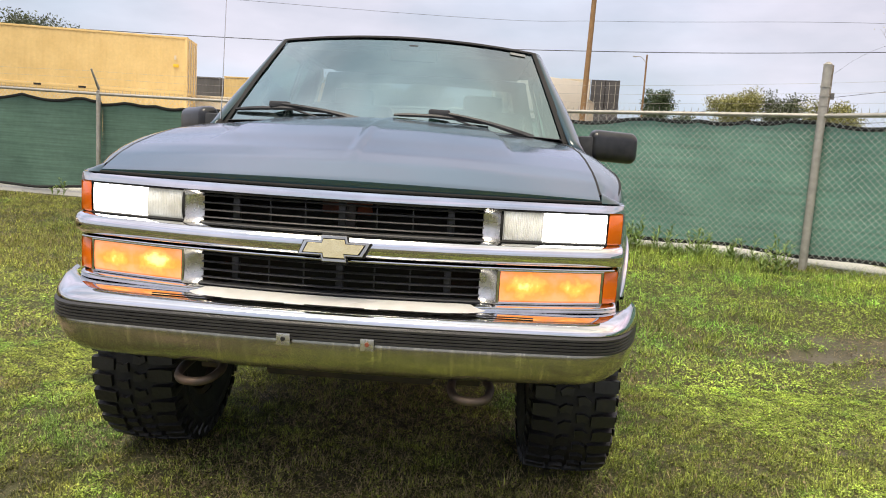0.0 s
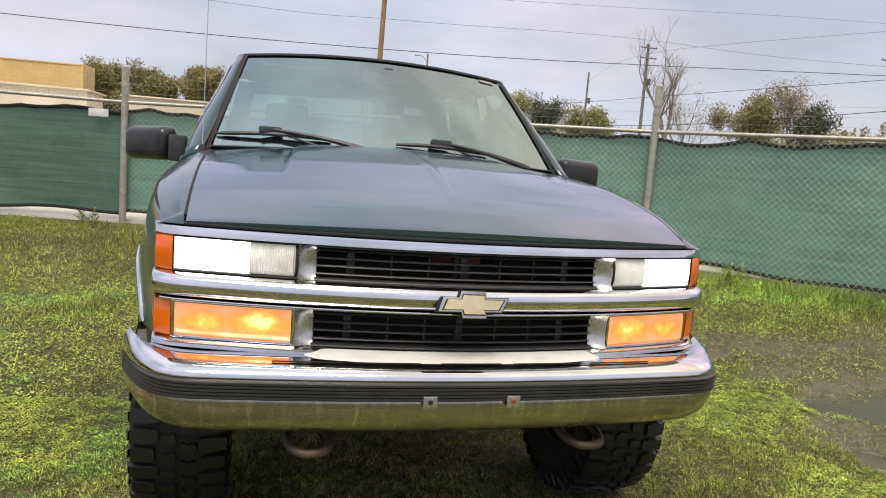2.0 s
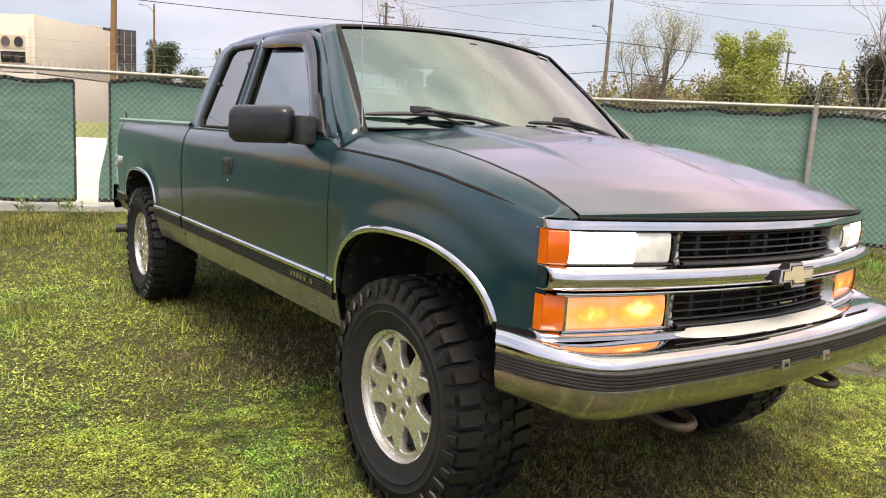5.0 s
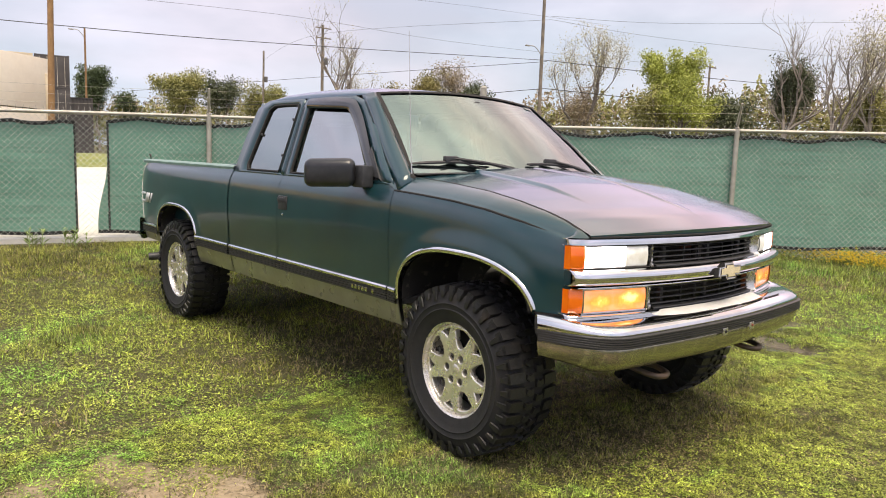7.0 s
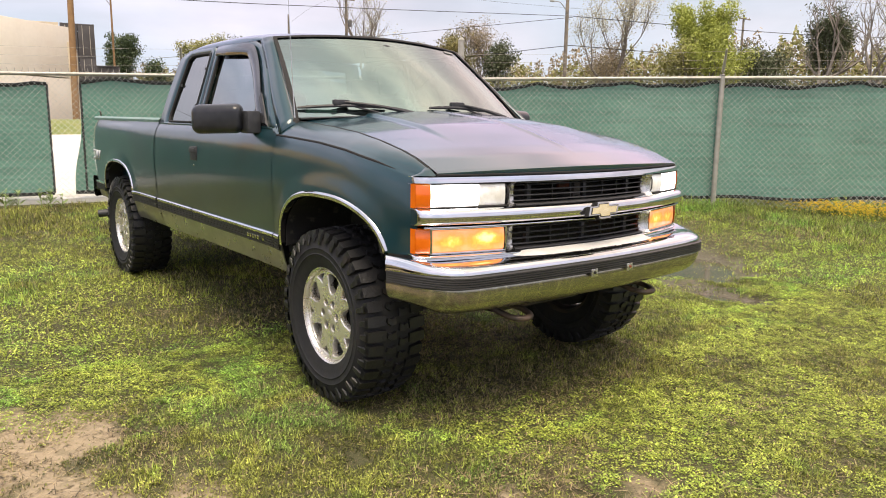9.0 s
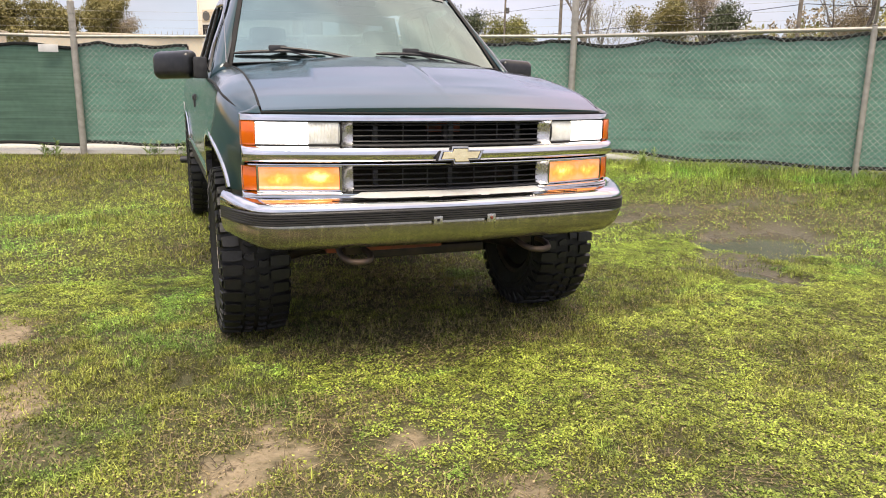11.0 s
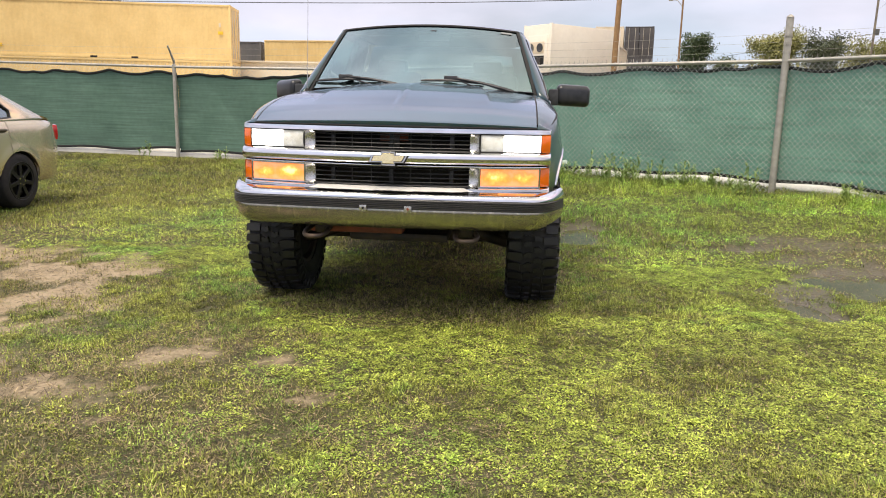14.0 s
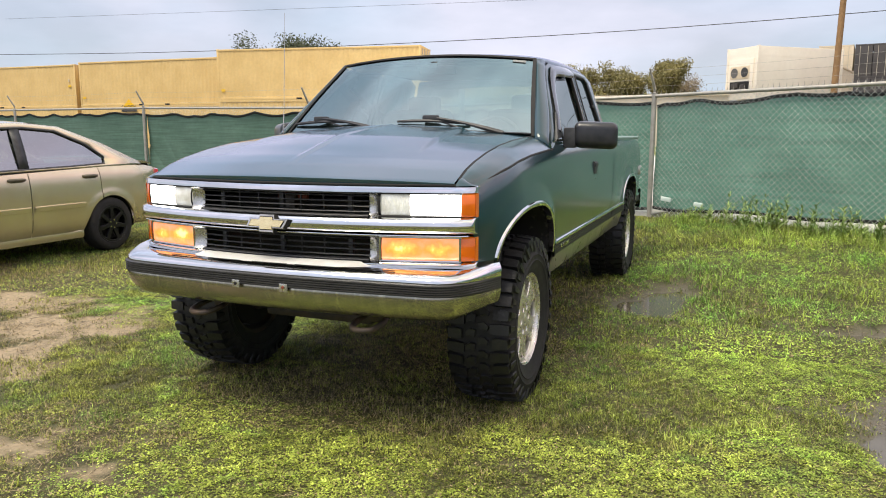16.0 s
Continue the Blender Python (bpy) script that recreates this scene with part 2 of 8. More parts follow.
GOLD = material("gold_emblem", (0.84, 0.72, 0.42), 0.22, 0.85, second=(0.76, 0.63, 0.34), scale=30)
WINDSHIELD = glass("windshield_glass", (0.36, 0.46, 0.47), 0.03, 4.4, (0.74, 0.91, 0.91))
SIDE_GLASS = glass("tinted_side_glass", (0.10, 0.11, 0.11), 0.02, 5.6, (0.93, 0.98, 0.95))
SLAT = material("black_grille_slat", (0.030, 0.030, 0.031), 0.42, second=(0.045, 0.044, 0.043), scale=20)
# faint emission stands in for low-beam light scattered through the lens
LENS = material("ribbed_lens", (0.86, 0.86, 0.82), 0.10, 0.25, second=(0.66, 0.64, 0.57), scale=26, blend=(0.40, 0.70), coat=1.0, emit=(1.0, 0.98, 0.92), power=0.16)
LIT = material("lit_headlamp", (0.9, 0.9, 0.9), 0.2, emit=(1.0, 0.97, 0.92), power=6.0)


def lit_amber():
    """Glowing turn signal: white-hot round its two bulbs, orange to pink away from them."""
    m = material("lit_turn_signal", (0.9, 0.3, 0.05), 0.15, coat=1.0, bump=0.05, bump_scale=200)
    n, l = m.node_tree.nodes, m.node_tree.links
    co, t, ab, sep, r = n.new("ShaderNodeTexCoord"), n.new("ShaderNodeTexNoise"), n.new("ShaderNodeVectorMath"), n.new("ShaderNodeVectorMath"), n.new("ShaderNodeValToRGB")
    ab.operation = "ABSOLUTE"
    l.new(co.outputs["Object"], ab.inputs[0])
    low = None
    for bulb in ((0.585, 0.22, 0.866), (0.735, 0.26, 0.860)):
        d, sq = n.new("ShaderNodeVectorMath"), n.new("ShaderNodeVectorMath")
        d.operation, sq.operation = "SUBTRACT", "MULTIPLY"
        d.inputs[1].default_value, sq.inputs[1].default_value = bulb, (1.0, 0.25, 1.7)
        ln = n.new("ShaderNodeVectorMath")
        ln.operation = "LENGTH"
        l.new(ab.outputs[0], d.inputs[0])
        l.new(d.outputs[0], sq.inputs[0])
        l.new(sq.outputs[0], ln.inputs[0])
        if low is None:
            low = ln.outputs["Value"]
        else:
            mn, ad = n.new("ShaderNodeMath"), n.new("ShaderNodeMath")
            ad.operation, mn.operation = "ADD", "MINIMUM"
            ad.inputs[1].default_value = 0.022
            l.new(ln.outputs["Value"], ad.inputs[0])
            l.new(low, mn.inputs[0])
            l.new(ad.outputs[0], mn.inputs[1])
            low = mn.outputs[0]
    t.inputs["Scale"].default_value, t.inputs["Detail"].default_value = 34.0, 3.0
    l.new(co.outputs["Object"], t.inputs["Vector"])
    nz = n.new("ShaderNodeMath")
    nz.operation = "MULTIPLY_ADD"
    nz.inputs[1].default_value, nz.inputs[2].default_value = 0.09, -0.045
    l.new(t.outputs["Fac"], nz.inputs[0])
    sm = n.new("ShaderNodeMath")
    sm.operation = "ADD"
    l.new(low, sm.inputs[0])
    l.new(nz.outputs[0], sm.inputs[1])
    mr = n.new("ShaderNodeMapRange")
    mr.inputs["From Min"].default_value, mr.inputs["From Max"].default_value = 0.0, 0.11
    l.new(sm.outputs[0], mr.inputs["Value"])
    e = r.color_ramp.elements
    e[0].position, e[1].position = 0.08, 1.0
    e[0].color, e[1].color = (2.4, 1.5, 0.62, 1), (0.92, 0.36, 0.20, 1)
    q = e.new(0.34)
    q.color = (1.5, 0.62, 0.12, 1)
    q = e.new(0.62)
    q.color = (1.05, 0.27, 0.06, 1)
    l.new(mr.outputs["Result"], r.inputs["Fac"])
    l.new(r.outputs["Color"], n["Principled BSDF"].inputs["Emission Color"])
    n["Principled BSDF"].inputs["Emission Strength"].default_value = 0.85
    return m


LIT_AMBER = lit_amber()


def streaked_chrome():
    """Dull chrome with mud film and vertical drip marks."""
    m = material("streaked_chrome", (0.5, 0.49, 0.46), 0.22, 0.9, rough_var=0.06, scale=5)
    n, l = m.node_tree.nodes, m.node_tree.links
    co, mp, t, r, mx = n.new("ShaderNodeTexCoord"), n.new("ShaderNodeMapping"), n.new("ShaderNodeTexNoise"), n.new("ShaderNodeMapRange"), n.new("ShaderNodeMix")
    mp.inputs["Scale"].default_value = (38, 2, 5)
    t.inputs["Scale"].default_value, t.inputs["Detail"].default_value = 1.6, 4
    r.inputs["From Min"].default_value, r.inputs["From Max"].default_value = 0.54, 0.74
    mx.data_type = "RGBA"
    mx.inputs["A"].default_value, mx.inputs["B"].default_value = (0.36, 0.34, 0.28, 1), (0.60, 0.56, 0.45, 1)
    l.new(co.outputs["Object"], mp.inputs["Vector"])
    l.new(mp.outputs["Vector"], t.inputs["Vector"])
    l.new(t.outputs["Fac"], r.inputs["Value"])
    l.new(r.outputs["Result"], mx.inputs["Factor"])
    l.new(mx.outputs["Result"], n["Principled BSDF"].inputs["Base Color"])
    return m


STREAKED = streaked_chrome()


# ---- building helpers ----
def finish(name, me, mat, parent=None, label="", sharp=38, solid=0.0):
    me.materials.append(mat)
    me.shade_smooth()
    me.set_sharp_from_angle(angle=radians(sharp))
    ob = new(name, me)
    if parent is not None:
        ob.parent = parent
    if label:
        ob["label"] = label
    if solid:
        s = ob.modifiers.new("thickness", "SOLIDIFY")
        s.thickness, s.offset, s.use_rim = solid, 0, solid > 0.0065
    return ob


def part(name, bm, mat, parent, label="", sharp=38, solid=0.0):
    me = bpy.data.meshes.new(name)
    bm.to_mesh(me)
    bm.free()
    return finish(name, me, mat, parent, label, sharp, solid)


def sheet(name, rows, mat, parent, label="", sharp=38, solid=0.006, closed=False):
    """A surface through rows of points, each row of one length."""
    rows = [[Vector(p) for p in r] for r in rows]
    nr, nc = len(rows), len(rows[0])
    v = [tuple(p) for r in rows for p in r]
    f = [(i * nc + j, i * nc + (j + 1) % nc, (i + 1) * nc + (j + 1) % nc, (i + 1) * nc + j)
         for i in range(nr - 1) for j in range(nc if closed else nc - 1)]
    me = bpy.data.meshes.new(name)
    me.from_pydata(v, [], f)
    return finish(name, me, mat, parent, label, sharp, solid)


def add_box(bm, c, s, bevel=0.0, rot=None):
    """A box into bm: centre, size, rounded edges."""
    m = Matrix.Translation(c) @ (rot if rot is not None else Matrix.Identity(4)) @ Matrix.Diagonal((*s, 1))
    r = bmesh.ops.create_cube(bm, size=1.0, matrix=m)
    if bevel:
        es = {e for q in r["verts"] for e in q.link_edges}
        bmesh.ops.bevel(bm, geom=list(es), offset=bevel, segments=2, profile=0.6, affect="EDGES", clamp_overlap=True)
    return bm


def box(name, c, s, mat, parent, bevel=0.01, label="", rot=None):
    return part(name, add_box(bmesh.new(), c, s, bevel, rot), mat, parent, label)


def tube_data(path, radii, n=8, v=None, f=None, cap=True):
    """Vertices and faces of a tube along a path."""
    v, f = ([] if v is None else v), ([] if f is None else f)
    path = [Vector(p) for p in path]
    radii = [radii] * len(path) if isinstance(radii, (int, float)) else radii
    up = Vector((0, 0, 1))
    start = len(v)
    for i, p in enumerate(path):
        d = (path[min(i + 1, len(path) - 1)] - path[max(i - 1, 0)]).normalized()
        a = d.cross(up)
        a = d.cross(Vector((1, 0, 0))) if a.length < 1e-3 else a
        a.normalize()
        b = d.cross(a)
        for k in range(n):
            q = 2 * math.pi * k / n
            v.append(tuple(p + radii[i] * (math.cos(q) * a + math.sin(q) * b)))
    for i in range(len(path) - 1):
        for k in range(n):
            o = start + i * n
            f.append((o + k, o + (k + 1) % n, o + n + (k + 1) % n, o + n + k))
    if cap:
        f.append(tuple(range(start + n - 1, start - 1, -1)))
        o = start + (len(path) - 1) * n
        f.append(tuple(range(o, o + n)))
    return v, f


def tube(name, path, radii, mat, parent, n=10, label=""):
    v, f = tube_data(path, radii, n)
    me = bpy.data.meshes.new(name)
    me.from_pydata(v, [], f)
    return finish(name, me, mat, parent, label, 50)


def smooth_path(pts, k=8):
    """Catmull-Rom through points."""
    pts = [Vector(p) for p in pts]
    out = []
    for i in range(len(pts) - 1):
        a, b, c, d = pts[max(i - 1, 0)], pts[i], pts[i + 1], pts[min(i + 2, len(pts) - 1)]
        for j in range(k):
            t = j / k
            out.append(0.5 * ((2 * b) + (c - a) * t + (2 * a - 5 * b + 4 * c - d) * t * t + (3 * b - a - 3 * c + d) * t ** 3))
    return out + [pts[-1]]


def flat_cut(name, outline, holes, depth, bevel, mat, parent, label="", m=None, res=1):
    """A plate cut from a 2D outline with holes, of some thickness, with rounded edges; laid by the matrix m."""
    cu = bpy.data.curves.new(name, "CURVE")
    cu.dimensions, cu.fill_mode = "2D", "BOTH"
    cu.extrude, cu.bevel_depth, cu.bevel_resolution = depth / 2, bevel, res
    for loop in (outline, *holes):
        s = cu.splines.new("POLY")
        s.points.add(len(loop) - 1)
        for q, (a, b) in zip(s.points, loop):
            q.co = (a, b, 0, 1)
        s.use_cyclic_u = True
    tmp = new(name, cu)
    me = bpy.data.meshes.new_from_object(tmp.evaluated_get(bpy.context.evaluated_depsgraph_get()))
    bpy.data.objects.remove(tmp)
    bpy.data.curves.remove(cu)
    if m is not None:
        me.transform(m)
    return finish(name, me, mat, parent, label, 40)


def revolve(name, profile, mat, parent, n=48, label="", sharp=38):
    """A body of revolution about the x axis: profile of (x, radius)."""
    rows = [[(x, r * math.cos(2 * math.pi * k / n), r * math.sin(2 * math.pi * k / n)) for k in range(n)] for x, r in profile]
    return sheet(name, rows, mat, parent, label, sharp, 0.0, closed=True)


def empty(name, label, category, group="", at=None):
    e = new(name)
    if at is not None:
        e.matrix_world = at
    return tagged(e, label, category, group)


def curve_at(x, xs, ys):
    """Smooth monotone value through a few stations."""
    return float(np.interp(x, xs, ys))


def smoothstep(x, a, b):
    t = min(1.0, max(0.0, (x - a) / (b - a)))
    return t * t * (3 - 2 * t)


# ---- the pickup ----
MIRROR_SHELL = material("satin_black_shell", (0.016, 0.017, 0.020), 0.34, second=(0.028, 0.029, 0.032), scale=14, coat=0.5, coat_rough=0.2)
SMOKED = material("smoked_acrylic", (0.012, 0.014, 0.014), 0.16, second=(0.02, 0.022, 0.022), scale=8, coat=1.0)
HOOK = material("rusty_hook", (0.05, 0.042, 0.037), 0.55, 0.4, second=(0.12, 0.08, 0.055), scale=14, bump=0.1)
BADGE = material("badge_silver", (0.62, 0.62, 0.62), 0.4, 0.3, second=(0.5, 0.5, 0.5), scale=30)
truck = empty("pickup_truck", "dark green lifted pickup, tan lower sides, lit lamps, on grass", "pickup truck")


def grille_y(x):
    return 0.12 + 0.2 * x * x + 6.0 * max(0.0, abs(x) - 0.82) ** 2


ZP = [0.50, 0.56, 0.64, 0.72, 0.80, 0.92, 1.02, 1.10, 1.17, 1.22, 1.262, 1.29]
XP = [0.880, 0.908, 0.930, 0.943, 0.949, 0.955, 0.958, 0.956, 0.950, 0.941, 0.925, 0.905]
SPLX = [p.y for p in smooth_path([(z, x, 0) for z, x in zip(ZP, XP)], 6)]
SPLZ = [p.x for p in smooth_path([(z, x, 0) for z, x in zip(ZP, XP)], 6)]


def arch_z(y, c, half, top, foot):
    """Height of a wheel arch's edge at y: a flattened round."""
    u = abs(y - c) / half
    if u >= 1:
        return foot
    return foot + (top - foot) * (1 - u ** 2.6) ** (1 / 2.3)


def shoulder_z(y):
    return curve_at(y, [0.30, 0.40, 0.55, 0.75, 1.0, 1.25, 1.47], [1.112, 1.142, 1.178, 1.213, 1.238, 1.252, 1.262])


def side_x(y, z):
    """Half width of the body's side at y and z, with flares round the arches."""
    if y < 1.47:
        zs = shoulder_z(y)
        z2 = z + (1.262 - zs) * smoothstep(z, 0.75, zs)
    else:
        z2 = z
    x = float(np.interp(z2, SPLZ, SPLX))
    for (cy, half, top) in ((0.905, 0.465, 1.0), (4.52, 0.425, 0.965)):
        d = max(abs(y - cy) / half, 0)
        e = ((abs(y - cy) / half) ** 2.4 + (max(z - 0.6, 0) / (top - 0.6)) ** 2.4) ** (1 / 2.4)
        if 0.9 < e < 1.32:
            x += 0.014 * (1 - smoothstep(e, 1.0, 1.3))
    if y < 0.75:
        x -= 0.078 * ((0.75 - y) / 0.43) ** 2
    if y > 5.2:
        x -= 0.03 * ((y - 5.2) / 0.25) ** 2
    return x


def hood_seam_z(y):
    return curve_at(y, [0.25, 0.28, 0.32, 0.40, 0.50, 0.68, 0.87, 1.12, 1.37, 1.52],
                    [1.128, 1.142, 1.158, 1.190, 1.219, 1.257, 1.287, 1.310, 1.326, 1.332])


def ys_between(a, b, n, extra=()):
    return sorted(set([a + (b - a) * i / n for i in range(n + 1)] + list(extra)))


def side_panel(name, ylist, low, high, sx, mat, parent, rows=22, label=""):
    """One outer panel between two heights given as functions of y; sx is the side, -1 or 1."""
    g = []
    for y in ylist:
        a, b = low(y), high(y)
        g.append([(sx * side_x(y, a + (b - a) * k / rows), y, a + (b - a) * k / rows) for k in range(rows + 1)])
    return sheet(name, g, mat, parent, label)


def fender_low(y):
    if y <= 0.442:
        return 0.80
    if y >= 1.37:
        return 0.735
    return arch_z(y, 0.905, 0.4651, 1.0, 0.735)


def bed_low(y):
    if 4.095 < y < 4.945:
        return arch_z(y, 4.52, 0.4251, 0.965, 0.735)
    return 0.735


for sx in (-1, 1):
    fender = []
    ylist = ys_between(0.318, 1.462, 56, (0.441, 0.443, 0.447, 0.455, 1.355, 1.363, 1.368))
    for y in ylist:
        a, zs, zh = fender_low(y), shoulder_z(y), hood_seam_z(y)
        row = [(sx * side_x(y, a + (zs - a) * k / 22), y, a + (zs - a) * k / 22) for k in range(23)]
        xs = side_x(y, zs)
        row.append((sx * (xs - 0.004), y, zs + 0.002))
        for k in range(1, 9):
            u = k / 8
            row.append((sx * (xs - 0.004 + (0.806 - xs + 0.004) * u), y, zs + 0.002 + (zh - zs) * (u ** 0.8) + 0.006 * math.sin(math.pi * u)))
        row.append((sx * 0.803, y, zh - 0.02))
        fender.append(row)
    fen = sheet("fender", fender, PAINT, truck)
    tube("hood_seam", [(sx * 0.799, y, hood_seam_z(y) - 0.002) for y in ys_between(0.30, 1.47, 30)], 0.0095, BLACK, fen, 6, "black gap beside the hood")
    yl = ys_between(0.36, 1.462, 30)
    tube("fender_line", [(sx * (side_x(y, shoulder_z(y)) + 0.0005), y, shoulder_z(y) + 0.001) for y in yl], [0.001 + 0.0052 * smoothstep(y, 0.36, 0.58) for y in yl], BLACK, fen, 6, "thin black line along the fender's shoulder")
    nose = []
    for k in range(9):
        u = k / 8
        a = Vector(fender[0][23 + k])
        xg = 0.884 - 0.084 * u
        b = Vector((sx * xg, grille_y(xg) + 0.010, 1.128))
        nose.append([a.lerp(b, q) + Vector((0, 0, 0.006 * math.sin(math.pi * q))) for q in (0, 0.25, 0.5, 0.75, 1)])
    sheet("fender_nose", nose, PAINT, fen, "", 60)
    sheet("fender_front", [[(sx * (side_x(0.318, z) - d * 0.2), 0.318 - d, z) for z in (0.80, 0.9, 1.0, 1.06, 1.11)] for d in (0, 0.03)], PAINT, fen, "", 60)
    side_panel("fender_lower", ys_between(1.372, 1.462, 4), lambda y: 0.55, lambda y: 0.735, sx, TWOTONE, truck, 8, "tan two-tone lower panel")
    sheet("fender_valance", [[(sx * (side_x(y, z) - 0.01), y, z) for z in (0.70, 0.74, 0.797)] for y in ys_between(0.318, 0.442, 6)], PLASTIC, truck)
    # chrome lips of the arches
    for c, half, top in ((0.905, 0.462, 0.997), (4.52, 0.422, 0.962)):
        pts = []
        for k in range(49):
            a = math.pi * k / 48
            y = c - half * math.copysign(abs(math.cos(a)) ** 0.8, math.cos(a))
            z = arch_z(y, c, half + 0.0001, top, 0.735) if 0 < k < 48 else 0.70
            z = max(z, 0.80) if (c < 1 and y < c) else z
            pts.append((y, z))
        rows = []
        for i, (y, z) in enumerate(pts):
            a, b = pts[max(i - 1, 0)], pts[min(i + 1, 48)]
            d = Vector((b[0] - a[0], b[1] - a[1])).normalized()
            nrm = Vector((-d.y, d.x))
            x = side_x(y, z + 0.01)
            rows.append([(sx * (x - 0.035), y - nrm.x * 0.004, z - nrm.y * 0.004), (sx * (x + 0.006), y - nrm.x * 0.004, z - nrm.y * 0.004),
                         (sx * (x + 0.010), y + nrm.x * 0.006, z + nrm.y * 0.006), (sx * (x + 0.006), y + nrm.x * 0.017, z + nrm.y * 0.017),
                         (sx * (x - 0.004), y + nrm.x * 0.020, z + nrm.y * 0.020)])
        sheet("arch_trim", rows, CHROME, truck, "chrome wheel arch lip", 60, 0.003)
        # inner liner
        rows = []
        for (y, z) in pts:
            yy, zz = c + (y - c) * 0.985, z - 0.004
            rows.append([(sx * 0.94, yy, zz), (sx * 0.80, yy, zz + 0.02), (sx * 0.55, yy, zz + 0.02), (sx * 0.50, c + (yy - c) * 0.7, zz * 0.8 + 0.12)])
        sheet("wheel_liner", rows, LINER, truck, "muddy black wheel liner", 60)
    # doors: the shell below the belt, then the window frame
    door = side_panel("front_door", ys_between(1.467, 2.713, 30), lambda y: 0.735, lambda y: 1.290, sx, PAINT, truck, 26, "dark green front door")
    side_panel("door_lower", ys_between(1.467, 2.713, 16), lambda y: 0.545, lambda y: 0.735, sx, TWOTONE, door, 8, "tan lower door panel")
    quarter = side_panel("cab_side", ys_between(2.718, 3.466, 20), lambda y: 0.735, lambda y: 1.290, sx, PAINT, truck, 26)
    side_panel("cab_side_lower", ys_between(2.718, 3.466, 10), lambda y: 0.535, lambda y: 0.735, sx, TWOTONE, quarter, 8, "tan lower cab panel")
    bed = side_panel("bed_side", ys_between(3.484, 5.450, 76, (4.0955, 4.098, 4.104, 4.936, 4.942, 4.9445)), bed_low, lambda y: 1.300, sx, PAINT, truck, 26, "dark green cargo bed side")
    side_panel("bed_lower", ys_between(3.484, 4.095, 12), lambda y: 0.535, lambda y: 0.735, sx, TWOTONE, bed, 8, "tan lower bed panel")
    side_panel("bed_lower", ys_between(4.945, 5.450, 12), lambda y: 0.60, lambda y: 0.735, sx, TWOTONE, bed, 8, "tan lower bed panel")
    # rail cap of the bed
    rail = [[(sx * x, y, z) for x, z in ((0.905, 1.298), (0.908, 1.318), (0.895, 1.328), (0.84, 1.330), (0.825, 1.32), (0.825, 1.25))] for y in ys_between(3.49, 5.45, 10)]
    # the cap's lighter green carries the sky reflected off its top
    sheet("bed_rail", rail, material("sky_sheen_green_cap", (0.19, 0.28, 0.24), 0.4, second=(0.13, 0.21, 0.18), scale=12), bed, "green rail cap, sky reflection put into its pale colour", 50)
    sheet("bed_inner", [[(sx * 0.82, y, z) for z in (0.80, 1.0, 1.25)] for y in ys_between(3.49, 5.45, 8)], PAINT, bed)
    # rub moulding with chrome top edge, in lengths
    for y0, y1 in ((1.378, 1.462), (1.467, 2.713), (2.718, 3.466), (3.490, 4.09), (4.955, 5.43)):
        yl = ys_between(y0 + 0.004, y1 - 0.004, max(3, int((y1 - y0) / 0.08)))
        prof = [(0.668, -0.002), (0.670, 0.010)]
        for k in range(4):
            zb = 0.672 + k * 0.0135
            prof += [(zb, 0.016), (zb + 0.0075, 0.016), (zb + 0.008, 0.006), (zb + 0.013, 0.006)]
        prof += [(0.727, 0.015), (0.728, -0.002)]
        mould = sheet("side_moulding", [[(sx * (side_x(y, 0.70) + dx), y, z) for z, dx in prof] for y in yl], STRIP, truck, "grey ribbed rub strip", 20, 0.003)
        sheet("moulding_trim", [[(sx * (side_x(y, 0.74) + dx), y, z) for z, dx in ((0.728, -0.002), (0.729, 0.014), (0.739, 0.017), (0.748, 0.013), (0.750, -0.002))] for y in yl],
              CHROME, mould, "bright chrome strip", 60, 0.002)
    for k in range(6):
        box("moulding_badge", (sx * (side_x(1.6, 0.70) + 0.018), 1.60 + k * 0.034 + (0.03 if k else 0), 0.70), (0.004, 0.022, 0.024), CHROME_DULL, truck, 0.0015, "worn metal badge bar")

    # the glasshouse
    def up_x(z):
        return 0.905 - (z - 1.285) * 0.315 - 0.10 * max(0.0, z - 1.70) ** 1.0 * smoothstep(z, 1.70, 1.82)

    def taper(y, z):
        return 0.038 * (1 - smoothstep(y, 1.9, 2.5)) * smoothstep(z, 1.40, 1.80)

    def up_sheet(nm, outer, inner, mat, parent, label="", lift=0.0):
        k = 8
        def dense(loop):
            out = []
            for i in range(len(loop)):
                a, b = loop[i], loop[(i + 1) % len(loop)]
                out += [(a[0] + (b[0] - a[0]) * j / k, a[1] + (b[1] - a[1]) * j / k) for j in range(k)]
            return out
        o, n_ = dense(outer), dense(inner)
        rows = [[(sx * (up_x(z) - taper(y, z) + lift), y, z) for y, z in (o[i], ((o[i][0] + n_[i][0]) / 2, (o[i][1] + n_[i][1]) / 2), n_[i])] for i in range(len(o))]
        rows.append(rows[0])
        return sheet(nm, rows, mat, parent, label, 50, 0.016)

    d_out = [(1.490, 1.288), (1.80, 1.575), (2.035, 1.760), (2.16, 1.796), (2.45, 1.803), (2.660, 1.803), (2.708, 1.788), (2.712, 1.50), (2.712, 1.288), (2.1, 1.288)]
    d_in = [(1.640, 1.305), (1.86, 1.520), (2.090, 1.722), (2.19, 1.758), (2.45, 1.768), (2.615, 1.767), (2.635, 1.750), (2.640, 1.50), (2.640, 1.305), (2.1, 1.305)]
    up_sheet("window_frame", d_out, d_in, PAINT, door)
